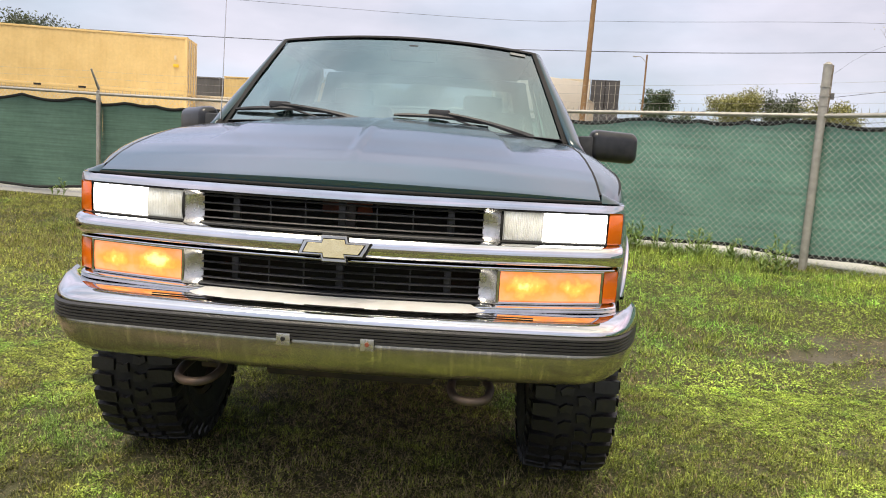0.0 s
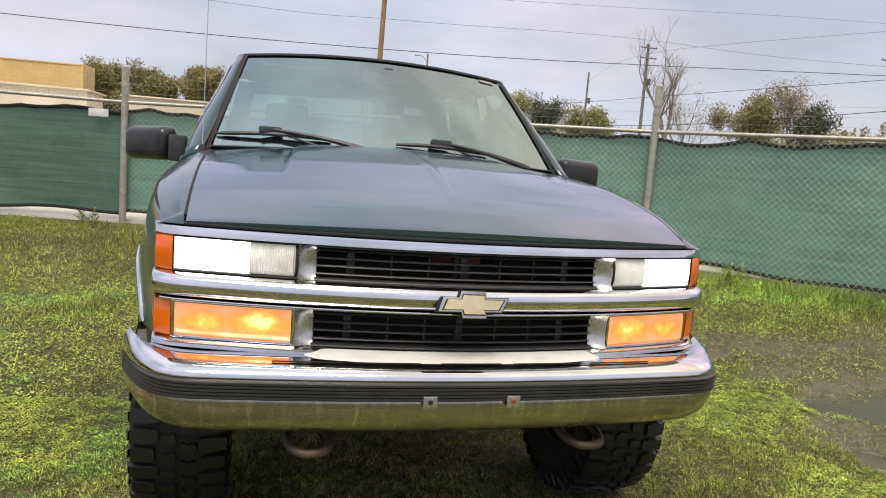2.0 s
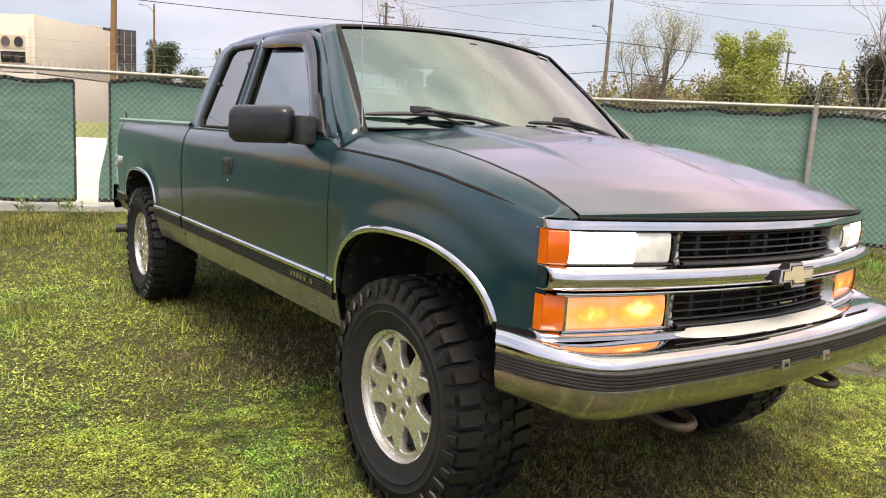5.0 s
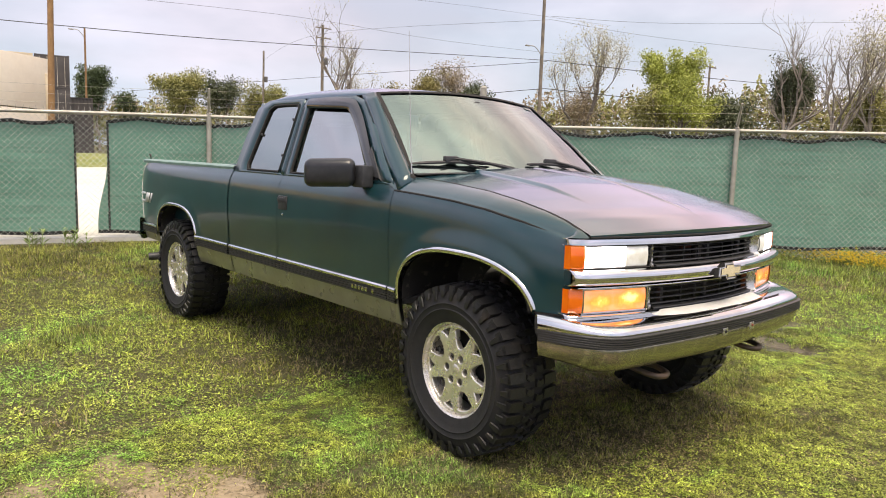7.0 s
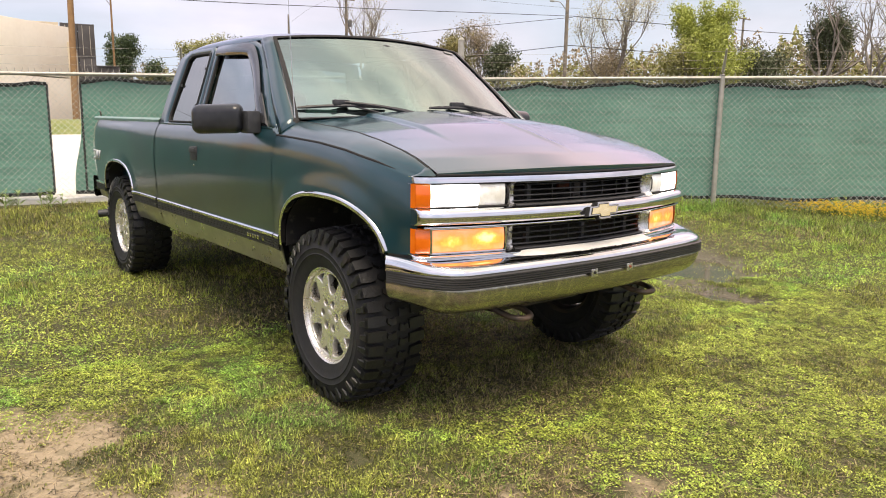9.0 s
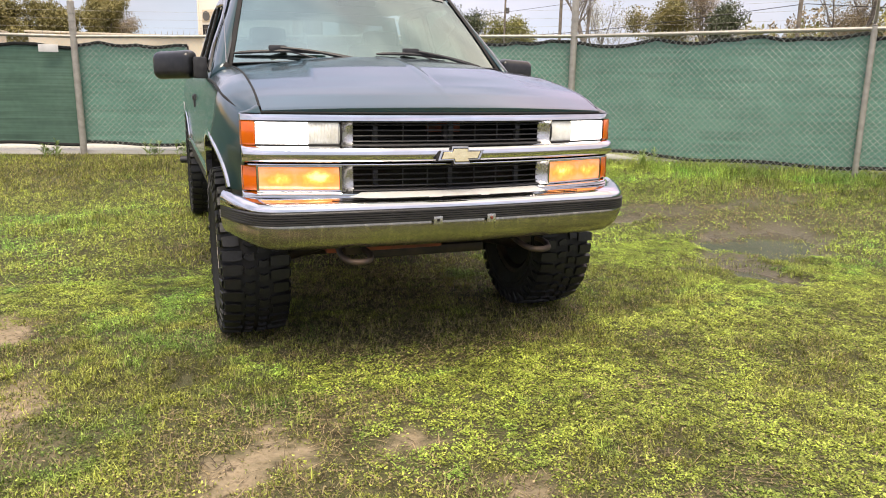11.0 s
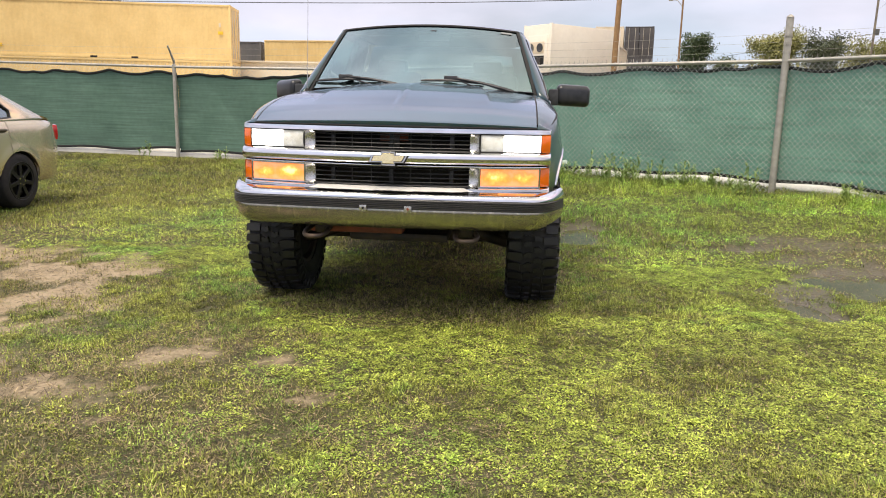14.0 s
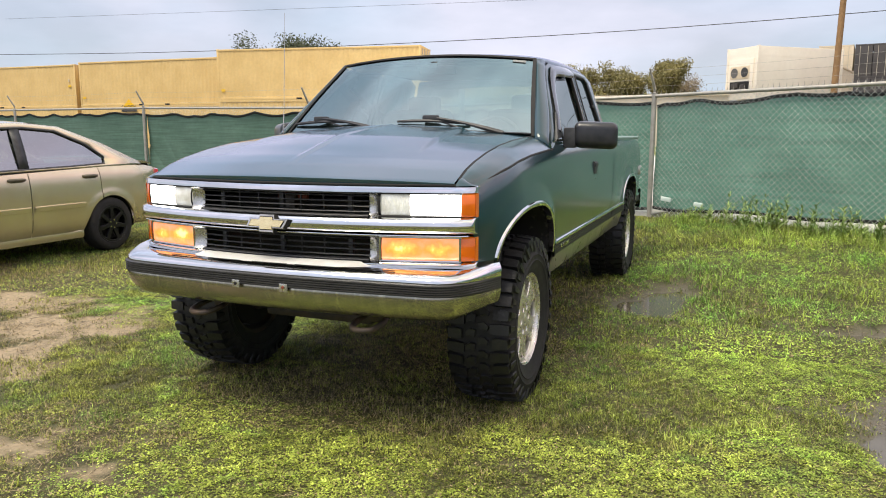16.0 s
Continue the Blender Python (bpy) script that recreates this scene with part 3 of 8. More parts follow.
    d_gasket = [(y + (0.012 if y < 2.0 else -0.012 if y > 2.6 else 0), z + (0.010 if z < 1.4 else -0.012 if z > 1.7 else 0)) for y, z in d_in]
    up_sheet("window_gasket", d_in, d_gasket, BLACK, door, "black window gasket", 0.003)
    q_out = [(2.720, 1.288), (2.720, 1.55), (2.722, 1.788), (2.76, 1.803), (3.0, 1.803), (3.24, 1.798), (3.37, 1.752), (3.44, 1.52), (3.464, 1.35), (3.464, 1.288)]
    q_in = [(2.790, 1.305), (2.775, 1.55), (2.765, 1.742), (2.795, 1.765), (2.98, 1.768), (3.13, 1.765), (3.185, 1.738), (3.245, 1.52), (3.285, 1.34), (3.265, 1.305)]
    up_sheet("quarter_frame", q_out, q_in, PAINT, quarter)
    q_gasket = [((a + 2.99 * 0.05) / 1.05, (b + 1.54 * 0.05) / 1.05) for a, b in q_in]
    up_sheet("quarter_gasket", q_in, q_gasket, BLACK, quarter, "black window gasket", 0.004)
    def pane(nm, loop, mat, parent, inset, label):
        bm = bmesh.new()
        bm.faces.new([bm.verts.new((sx * (up_x(z) - taper(y, z) - inset), y, z)) for y, z in loop])
        bmesh.ops.triangulate(bm, faces=bm.faces[:])
        for q in bm.faces:
            q.normal_update()
            if q.normal.x * sx < 0:
                q.normal_flip()
        ob = part(nm, bm, mat, parent, label, 60, 0.0)
        ob.visible_shadow = False
        return ob
    pane("side_window", d_in, SIDE_GLASS, door, 0.010, "dark tinted door glass")
    qp = pane("quarter_window", q_in, SIDE_GLASS, quarter, 0.002, "dark tinted quarter glass")
    for y, z in ((2.80, 1.66), (2.81, 1.42), (3.20, 1.56)):
        box("window_clip", (sx * (up_x(z) + 0.006), y, z), (0.012, 0.018, 0.018), PLASTIC, quarter, 0.004)
    # rain guard over the door window
    rg_o = [(1.70, 1.375), (1.86, 1.540), (2.075, 1.734), (2.19, 1.782), (2.45, 1.793), (2.648, 1.791)]
    rg_i = [(1.765, 1.350), (1.93, 1.515), (2.135, 1.686), (2.215, 1.716), (2.45, 1.727), (2.648, 1.735)]
    rows = []
    edge_o = [(p.x, p.y) for p in smooth_path([(*q, 0) for q in rg_o], 5)]
    edge_i = [(p.x, p.y) for p in smooth_path([(*q, 0) for q in rg_i], 5)]
    for (a, b), (c, d) in zip(edge_o, edge_i):
        rows.append([(sx * (up_x(b + (d - b) * u) - taper(a + (c - a) * u, b + (d - b) * u) + 0.010 + 0.017 * math.sin(math.pi * (0.15 + 0.75 * u))), a + (c - a) * u, b + (d - b) * u) for u in (0, 0.2, 0.4, 0.6, 0.8, 1.0)])
    sheet("rain_guard", rows, SMOKED, door, "black smoked rain guard", 60, 0.004)
    # A pillar and door mirror
    wb, wt = Vector((sx * 0.832, 1.418, 1.318)), Vector((sx * 0.672, 2.005, 1.808))
    ob_, ot = Vector((sx * 0.920, 1.438, 1.262)), Vector((sx * 0.712, 2.10, 1.795))
    rows = []
    for k in range(13):
        u = k / 12
        a, b = wb.lerp(wt, u), ob_.lerp(ot, u)
        b.x = sx * (up_x(b.z) - taper(b.y, b.z) + 0.002) if u > 0.05 else b.x
        mid = a.lerp(b, 0.5) + Vector((sx * 0.008, -0.016, 0.008))
        rows.append([a, a.lerp(mid, 0.5) + Vector((sx * 0.003, -0.006, 0.003)), mid, mid.lerp(b, 0.5) + Vector((sx * 0.005, -0.003, 0.002)), b])
    sheet("windshield_pillar", rows, PAINT, truck, "", 60, 0.012)
    # cowl corner between fender and pillar
    rows = []
    for k in range(7):
        u = k / 6
        y = 1.455 + 0.06 * u
        rows.append([(sx * side_x(1.46, 1.262 + 0.0 * u), y, 1.262 + 0.028 * u), (sx * (0.88 - 0.01 * u), y, 1.300 + 0.02 * u), (sx * 0.815, y, 1.332 + 0.01 * u), (sx * 0.79, y, 1.332)])
    sheet("cowl_corner", rows, PAINT, truck, "", 60)
    bm = bmesh.new()
    my = 1.752 if sx < 0 else 1.79
    add_box(bm, (sx * 1.105, my, 1.335), (0.252, 0.115, 0.168), 0.0)
    for q in bm.verts:  # rounded outer end, swept back
        out = (abs(q.co.x) - 0.98) / 0.25
        if q.co.y < my:
            q.co.y += 0.035 * out
            q.co.z += -0.010 * (q.co.z - 1.335) / 0.08
        q.co.z += 0.010 * (1 - out)
    bmesh.ops.bevel(bm, geom=bm.edges[:], offset=0.053, segments=6, profile=0.5, affect="EDGES", clamp_overlap=True)
    fold = Matrix.Translation((sx * 0.985, 1.765, 0)) @ Matrix.Rotation(radians(-38 if sx < 0 else 4), 4, "Z") @ Matrix.Diagonal((1.12 if sx < 0 else 1.0, 1, 1, 1)) @ Matrix.Translation((-sx * 0.985, -1.765, 0))
    bmesh.ops.transform(bm, matrix=fold, verts=bm.verts[:])
    mirr = part("door_mirror", bm, MIRROR_SHELL, door, "black plastic door mirror", 50)
    bm = bmesh.new()
    add_box(bm, (sx * 0.955, my - 0.005 - (0.02 if sx < 0 else 0.0), 1.325), (0.075, 0.115 if sx < 0 else 0.075, 0.120), 0.012)
    part("mirror_arm", bm, PLASTIC, mirr)
    rows = [[(sx * (up_x(z) + dx), y, z) for y, z, dx in ((1.60, 1.292, 0.004), (1.60 + (z2 - 1.29) * 0.9, z2, 0.02), (1.80, z2 * 0.5 + 0.67, 0.02), (1.80, 1.292, 0.004))] for z2 in (1.32, 1.40, 1.49)]
    sheet("mirror_sail", rows, PLASTIC, mirr, "", 60)
    bm = bmesh.new()
    add_box(bm, (sx * 1.112, my + 0.056, 1.335), (0.19, 0.006, 0.115), 0.0)
    bmesh.ops.transform(bm, matrix=fold, verts=bm.verts[:])
    part("mirror_glass", bm, CHROME, mirr, "mirror glass")
    # handle, recessed paddle
    hx = side_x(2.64, 1.11)
    hb = box("door_handle", (sx * (hx + 0.002), 2.635, 1.115), (0.018, 0.115, 0.090), PLASTIC, door, 0.008, "black recessed door handle")
    box("handle_paddle", (sx * (hx + 0.012), 2.635, 1.135), (0.014, 0.100, 0.030), PLASTIC, hb, 0.006)
    box("keyhole", (sx * (hx + 0.004), 2.635, 1.04), (0.010, 0.016, 0.016), CHROME, hb, 0.004)
    # bed-side badge: plain slanted bars
    for k, (dy, w, h) in enumerate(((0.0, 0.10, 0.022), (0.025, 0.10, 0.02), (-0.10, 0.085, 0.09), (-0.19, 0.03, 0.09))):
        yy = 5.31 + dy
        zc = (1.02, 0.95, 0.985, 0.985)[k]
        shear = 0.03 * h / 0.09
        bm = bmesh.new()
        vs = [bm.verts.new((sx * (side_x(yy, zc) + 0.004), yy + a * w / 2 - b * shear, zc + b * h / 2)) for a, b in ((1, -1), (-1, -1), (-1, 1), (1, 1))]
        bm.faces.new(vs)
        part("bed_badge", bm, BADGE, bed, "silver slanted badge bar", 40, 0.007)
    # inner dark shells that close the gaps
    sheet("inner_shell", [[(sx * (side_x(y, z) - 0.03), y, z) for z in (0.56, 0.8, 1.0, 1.2, 1.27)] for y in ys_between(1.40, 4.05, 20)], BLACK, truck, "", 60)

# hood
rows = []
for i in range(41):
    s = i / 40
    s = s ** 1.3
    row = []
    for j in range(193):
        x = -0.795 + 1.59 * j / 192
        yf, yr = grille_y(x) + 0.012, 1.315 + 0.22 * x * x
        y = yf + s * (yr - yf)
        zc = hood_seam_z(0.272 + s * 1.21)
        crown = (0.018 + 0.030 * s) * (1 - (x / 0.8) ** 2)
        edge = 0.56 - 0.12 * s
        bulge = 0.015 * (1 - smoothstep(abs(x), edge - 0.010, edge + 0.012)) * smoothstep(s, 0.22, 0.55) + 0.006 * (1 - smoothstep(abs(x), 0.0, 0.03)) * smoothstep(s, 0.05, 0.3)
        row.append((x, y, zc + crown + bulge))
    if i == 0:
        rows.append([(x, y + 0.014, 1.112 + 0.004 * (1 - (x / 0.8) ** 2)) for x, y, z in row])
        rows.append([(x, y + 0.002, z - 0.010) for x, y, z in row])
    rows.append(row)
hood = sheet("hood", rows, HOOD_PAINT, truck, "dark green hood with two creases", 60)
sheet("hood_underside", [[(x, y, 1.06) for x in (-0.80, 0, 0.80)] for y in (0.30, 0.9, 1.5)], BLACK, truck)
# cowl vent below the windshield
sheet("cowl", [[(x, 1.305 + 0.22 * x * x + dy, z + 0.02 * (1 - (x / 0.8) ** 2)) for x in np.linspace(-0.80, 0.80, 25)] for dy, z in ((-0.02, 1.345), (0.03, 1.350), (0.09, 1.345))], PLASTIC, truck, "black cowl panel")


def shield(u, v):
    """A point of the windshield: u across from -1 to 1, v upwards from 0 to 1."""
    hw = 0.815 + (0.672 - 0.815) * v
    x = u * hw
    y = (1.345 + 0.117 * u * u) + ((1.945 + 0.06 * u * u) - (1.345 + 0.117 * u * u)) * v - 0.02 * math.sin(math.pi * v)
    z = (1.362 - 0.027 * u * u) + ((1.846 - 0.038 * u * u) - (1.362 - 0.027 * u * u)) * v
    return x, y, z


ws = sheet("windshield", [[shield(-1 + 2 * j / 32, i / 16) for j in range(33)] for i in range(17)], WINDSHIELD, truck, "greenish windshield reflecting the pale sky", 70, 0.0)
ws.visible_shadow = False
band = []
for t_ in range(0, 129):
    q = t_ / 128 * 4
    k, r_ = int(q) % 4, q - int(q)
    c = [(-1, -1), (1, -1), (1, 1), (-1, 1)]
    a, b = c[k], c[(k + 1) % 4]
    uu, vv = a[0] + (b[0] - a[0]) * r_, a[1] + (b[1] - a[1]) * r_
    row = []
    for shrink in (1.015, 0.975):
        p = Vector(shield(uu * (shrink if shrink > 1 else 0.982), 0.5 + vv * 0.5 * (1.02 if shrink > 1 else 0.972)))
        row.append(p + Vector((0, -0.004, 0.004)))
    band.append(row)
sheet("windshield_band", band, BLACK, ws, "black windshield surround", 60, 0.004)
bm = bmesh.new()
add_box(bm, Vector(shield(0.05, 0.90)) + Vector((0, 0.012, -0.008)), (0.05, 0.02, 0.035), 0.008)
part("mirror_mount", bm, PLASTIC, ws)
bm = bmesh.new()
add_box(bm, Vector(shield(0.05, 0.86)) + Vector((0, 0.10, -0.02)), (0.25, 0.03, 0.06), 0.012)
part("rear_view_mirror", bm, PLASTIC, truck, "dark rear view mirror")
# inspection sticker
sheet("sticker", [[Vector(shield(u, v)) + Vector((0, -0.003, 0.003)) for u in (0.80, 0.92)] for v in (0.935, 0.965)], material("pale_sticker", (0.22, 0.23, 0.22), 0.6, second=(0.16, 0.17, 0.17), scale=40), ws, "small pale sticker", 60, 0.001)

# roof, rounded over to the tops of the doors
rows = []
for i in range(29):
    v = i / 28
    row = []
    for j in range(49):
        u = math.sin(math.pi / 2 * (-1 + 2 * j / 48))
        yf = 1.945 + 0.06 * u * u
        y = yf + v * (3.42 - 0.17 * abs(u) ** 4 - yf)
        blend = smoothstep(v, 0.0, 0.16)
        hw = 0.672 + (0.905 - 0.158 - 0.0075 - 0.038 * (1 - smoothstep(y, 1.9, 2.5)) - 0.672) * blend
        crown = 1.850 + 0.040 * math.sin(math.pi * min(1, 0.06 + v * 0.9)) - 0.045 * smoothstep(v, 0.80, 1.0)
        edge = 1.799
        front = 1.846 - 0.038 * u * u
        back = edge + (crown - edge) * max(0.0, 1 - abs(u) ** 2.3) ** 0.42
        row.append((u * hw, y, front + (back - front) * blend))
    rows.append(row)
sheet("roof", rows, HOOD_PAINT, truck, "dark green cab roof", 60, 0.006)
# cab back wall with window
back_o = [(-0.86, 1.25), (-0.72, 1.79), (0, 1.83), (0.72, 1.79), (0.86, 1.25), (0, 1.25)]
back_i = [(-0.70, 1.36), (-0.62, 1.72), (0, 1.745), (0.62, 1.72), (0.70, 1.36), (0, 1.36)]
rows = []
for i in range(7):
    (a, b), (c, d) = back_o[i % 6], back_i[i % 6]
    rows.append([(a, 3.455 - max(0, b - 1.5) * 0.22, b), (c, 3.455 - max(0, d - 1.5) * 0.22, d)])
sheet("cab_back", rows, PAINT, truck, "", 60, 0.03)
bm = bmesh.new()
bm.faces.new([bm.verts.new((c, 3.45 - max(0, d - 1.5) * 0.22, d)) for c, d in back_i])
rw = part("rear_window", bm, glass("rear_glass", (0.35, 0.42, 0.40)), truck, "tinted rear cab window", 60, 0.0)
rw.visible_shadow = False
box("cab_rear_panel", (0, 3.455, 0.95), (1.78, 0.03, 0.66), PAINT, truck, 0.006)
# bed
box("bed_floor", (0, 4.47, 0.80), (1.66, 1.94, 0.03), PLASTIC, truck, 0.005)
box("bed_front", (0, 3.50, 1.05), (1.70, 0.03, 0.52), PAINT, truck, 0.006)
tg = box("tailgate", (0, 5.445, 1.03), (1.74, 0.05, 0.54), PAINT, truck, 0.015, "dark green tailgate")
tube("tailgate_cleat", [(-0.86, 5.40, 1.32), (-0.86, 5.40, 1.36), (-0.86, 5.43, 1.375)], 0.008, STEEL, tg, 8)
for sx in (-1, 1):
    box("tail_lamp", (sx * 0.868, 5.462, 1.05), (0.06, 0.03, 0.42), material("red_lens", (0.35, 0.01, 0.01), 0.15, coat=1.0), truck, 0.012, "red tail lamp")
rb = []
for x in np.linspace(-0.95, 0.95, 25):
    yb = 5.62 - 0.16 * max(0.0, (abs(x) - 0.75) / 0.2) ** 2
    rb.append([(x, yb - 0.12, 0.78), (x, yb - 0.02, 0.78), (x, yb, 0.765), (x, yb, 0.62), (x, yb - 0.03, 0.59), (x, yb - 0.1, 0.59)])
sheet("rear_bumper", rb, CHROME, truck, "chrome rear step bumper", 50)
tube("exhaust_tip", [(-0.60, 4.78, 0.52), (-0.78, 4.92, 0.485), (-1.03, 5.0, 0.466)], 0.034, PLASTIC, truck, 12, "sooty black exhaust tip")

# cab interior
box("dashboard", (0, 1.60, 1.20), (1.60, 0.36, 0.26), INTERIOR, truck, 0.05, "beige dashboard")
sheet("headliner", [[(x, y, 1.80) for x in (-0.66, 0, 0.66)] for y in (2.0, 2.7, 3.38)], INTERIOR, truck, "beige headliner")
box("cab_floor", (0, 2.45, 0.66), (1.76, 2.0, 0.04), CLOTH, truck, 0.01)
for x in (-0.42, 0.42):
    seat = box("front_seat", (x, 2.45, 0.90), (0.56, 0.52, 0.22), CLOTH, truck, 0.06, "grey cloth seat")
    box("backrest", (x, 2.72, 1.22), (0.54, 0.17, 0.62), CLOTH, seat, 0.06, rot=Matrix.Rotation(radians(12), 4, "X"))
    box("headrest", (x, 2.80, 1.56), (0.26, 0.10, 0.15), CLOTH, seat, 0.04)
box("rear_seat", (0, 3.25, 1.05), (1.5, 0.16, 0.55), CLOTH, truck, 0.05)
sw = [(0.40 + 0.19 * math.cos(a), 1.98 + 0.07 * math.sin(a), 1.28 + 0.17 * math.sin(a)) for a in np.linspace(0, 2 * math.pi, 33)]
wheel_rim = tube("steering_wheel", sw, 0.014, PLASTIC, truck, 8, "black steering wheel")
tube("steering_column", [(0.40, 1.98, 1.28), (0.40, 1.72, 1.16)], 0.035, PLASTIC, wheel_rim, 10)
for a in (0.0, math.pi, -math.pi / 2):
    tube("wheel_spoke", [(0.40, 1.98, 1.28), (0.40 + 0.19 * math.cos(a), 1.98 + 0.07 * math.sin(a), 1.28 + 0.17 * math.sin(a))], 0.014, PLASTIC, wheel_rim, 6)
for x in (-0.36, 0.36):
    box("sun_visor", (x, 2.06, 1.775), (0.46, 0.14, 0.018), INTERIOR, truck, 0.006, "beige sun visor")

# wipers
def wiper(blade_a, blade_b, clip, pivot):
    """Blade between two places on the glass, arm from the pivot to the clip."""
    def on(u, v, lift):
        p = Vector(shield(u, v))
        return p + Vector((0, -0.62, 0.78)) * lift
    w = tube("wiper", [on(blade_a[0] + (blade_b[0] - blade_a[0]) * k / 10, blade_a[1] + (blade_b[1] - blade_a[1]) * k / 10, 0.012 + 0.010 * math.sin(math.pi * k / 10)) for k in range(11)],
             [0.006] + [0.010] * 9 + [0.006], PLASTIC, truck, 6, "black wiper")
    ca = [on(clip[0] + (pivot[0] - clip[0]) * k / 8, clip[1] + (pivot[1] - clip[1]) * k / 8, 0.034 + 0.012 * math.sin(math.pi * k / 8) - 0.015 * k / 8) for k in range(9)]
    tube("wiper_arm", ca, [0.008, 0.008, 0.008, 0.009, 0.010, 0.012, 0.014, 0.016, 0.016], PLASTIC, w, 6)
    bm = bmesh.new()
    add_box(bm, on(clip[0], clip[1], 0.03), (0.10, 0.03, 0.03), 0.010)
    part("wiper_clip", bm, PLASTIC, w)
    tube("wiper_lever", [on(clip[0] + 0.02, clip[1], 0.02), on((clip[0] + pivot[0]) / 2 + 0.02, (clip[1] + pivot[1]) / 2 - 0.045, 0.012), on(pivot[0] - 0.02, pivot[1] + 0.01, 0.01)], 0.005, PLASTIC, w, 6)


wiper((-0.98, 0.125), (-0.36, 0.095), (-0.69, 0.135), (-0.10, -0.02))
wiper((0.005, 0.095), (0.56, 0.085), (0.27, 0.115), (0.80, -0.02))
tube("radio_antenna", [(-0.83, 1.44, 1.325), (-0.83, 1.46, 1.50), (-0.83, 1.50, 2.10)], [0.004, 0.0022, 0.0018], CHROME_DULL, truck, 6, "thin whip antenna")

tube("antenna_foot", [(-0.832, 1.437, 1.300), (-0.830, 1.440, 1.334), (-0.830, 1.441, 1.352)], [0.026, 0.022, 0.007], BLACK, truck, 12, "black antenna foot")

# grille surround: bars that follow the nose
def nose_bar(name, z0, z1, x0, x1, push, mat, parent, label="", depth=0.10, n=40, prof=None):
    prof = prof or [(0.0, 0.8), (0.10, 0.25), (0.28, 0.02), (0.5, 0.0), (0.72, 0.03), (0.9, 0.28), (1.0, 0.8)]
    rows = []
    for k in range(n + 1):
        x = x0 + (x1 - x0) * k / n
        y = grille_y(x) - push
        dp = min(depth, max(0.03, 0.335 - y)) if abs(x) > 0.78 else depth
        row = [(x, y + dp, z0)] + [(x, y + d * 0.035, z0 + (z1 - z0) * t) for t, d in prof] + [(x, y + dp, z1)]
        rows.append(row)
    if abs(x1) > 0.87 and mat is not BLACK:  # the ends turn back round the corner
        def turned(row, sg, dx, dy):
            return [(px + sg * dx, min(py + dy, row[0][1]), pz) for px, py, pz in row]
        tail = [(0.004, 0.006), (0.006, 0.014), (0.006, 0.022)]
        if x0 < -0.87:
            rows = [turned(rows[0], -1, *q) for q in tail[::-1]] + rows
        rows = rows + [turned(rows[-1], 1 if x1 > 0 else -1, *q) for q in tail]
    return sheet(name, rows, mat, parent, label, 45, 0.002)


grille = nose_bar("grille_bar", 0.930, 0.996, -0.876, 0.876, 0.045, CHROME, truck, "chrome grille with two black openings", 0.11)
nose_bar("grille_top", 1.099, 1.127, -0.876, 0.876, 0.008, CHROME, grille, "", 0.10, 40, [(0.0, 0.5), (0.10, 0.06), (0.5, 0.10), (0.90, 0.20), (1.0, 0.6)])
nose_bar("hood_gap", 1.127, 1.137, -0.80, 0.80, -0.003, BLACK, grille, "black gap under the hood", 0.03)
nose_bar("grille_bottom", 0.776, 0.806, -0.876, 0.876, 0.012, CHROME, grille)
nose_bar("grille_bead", 0.916, 0.926, -0.86, 0.86, 0.022, CHROME, grille)
nose_bar("lower_valance", 0.752, 0.772, -0.876, 0.876, 0.006, CHROME_DULL, grille)
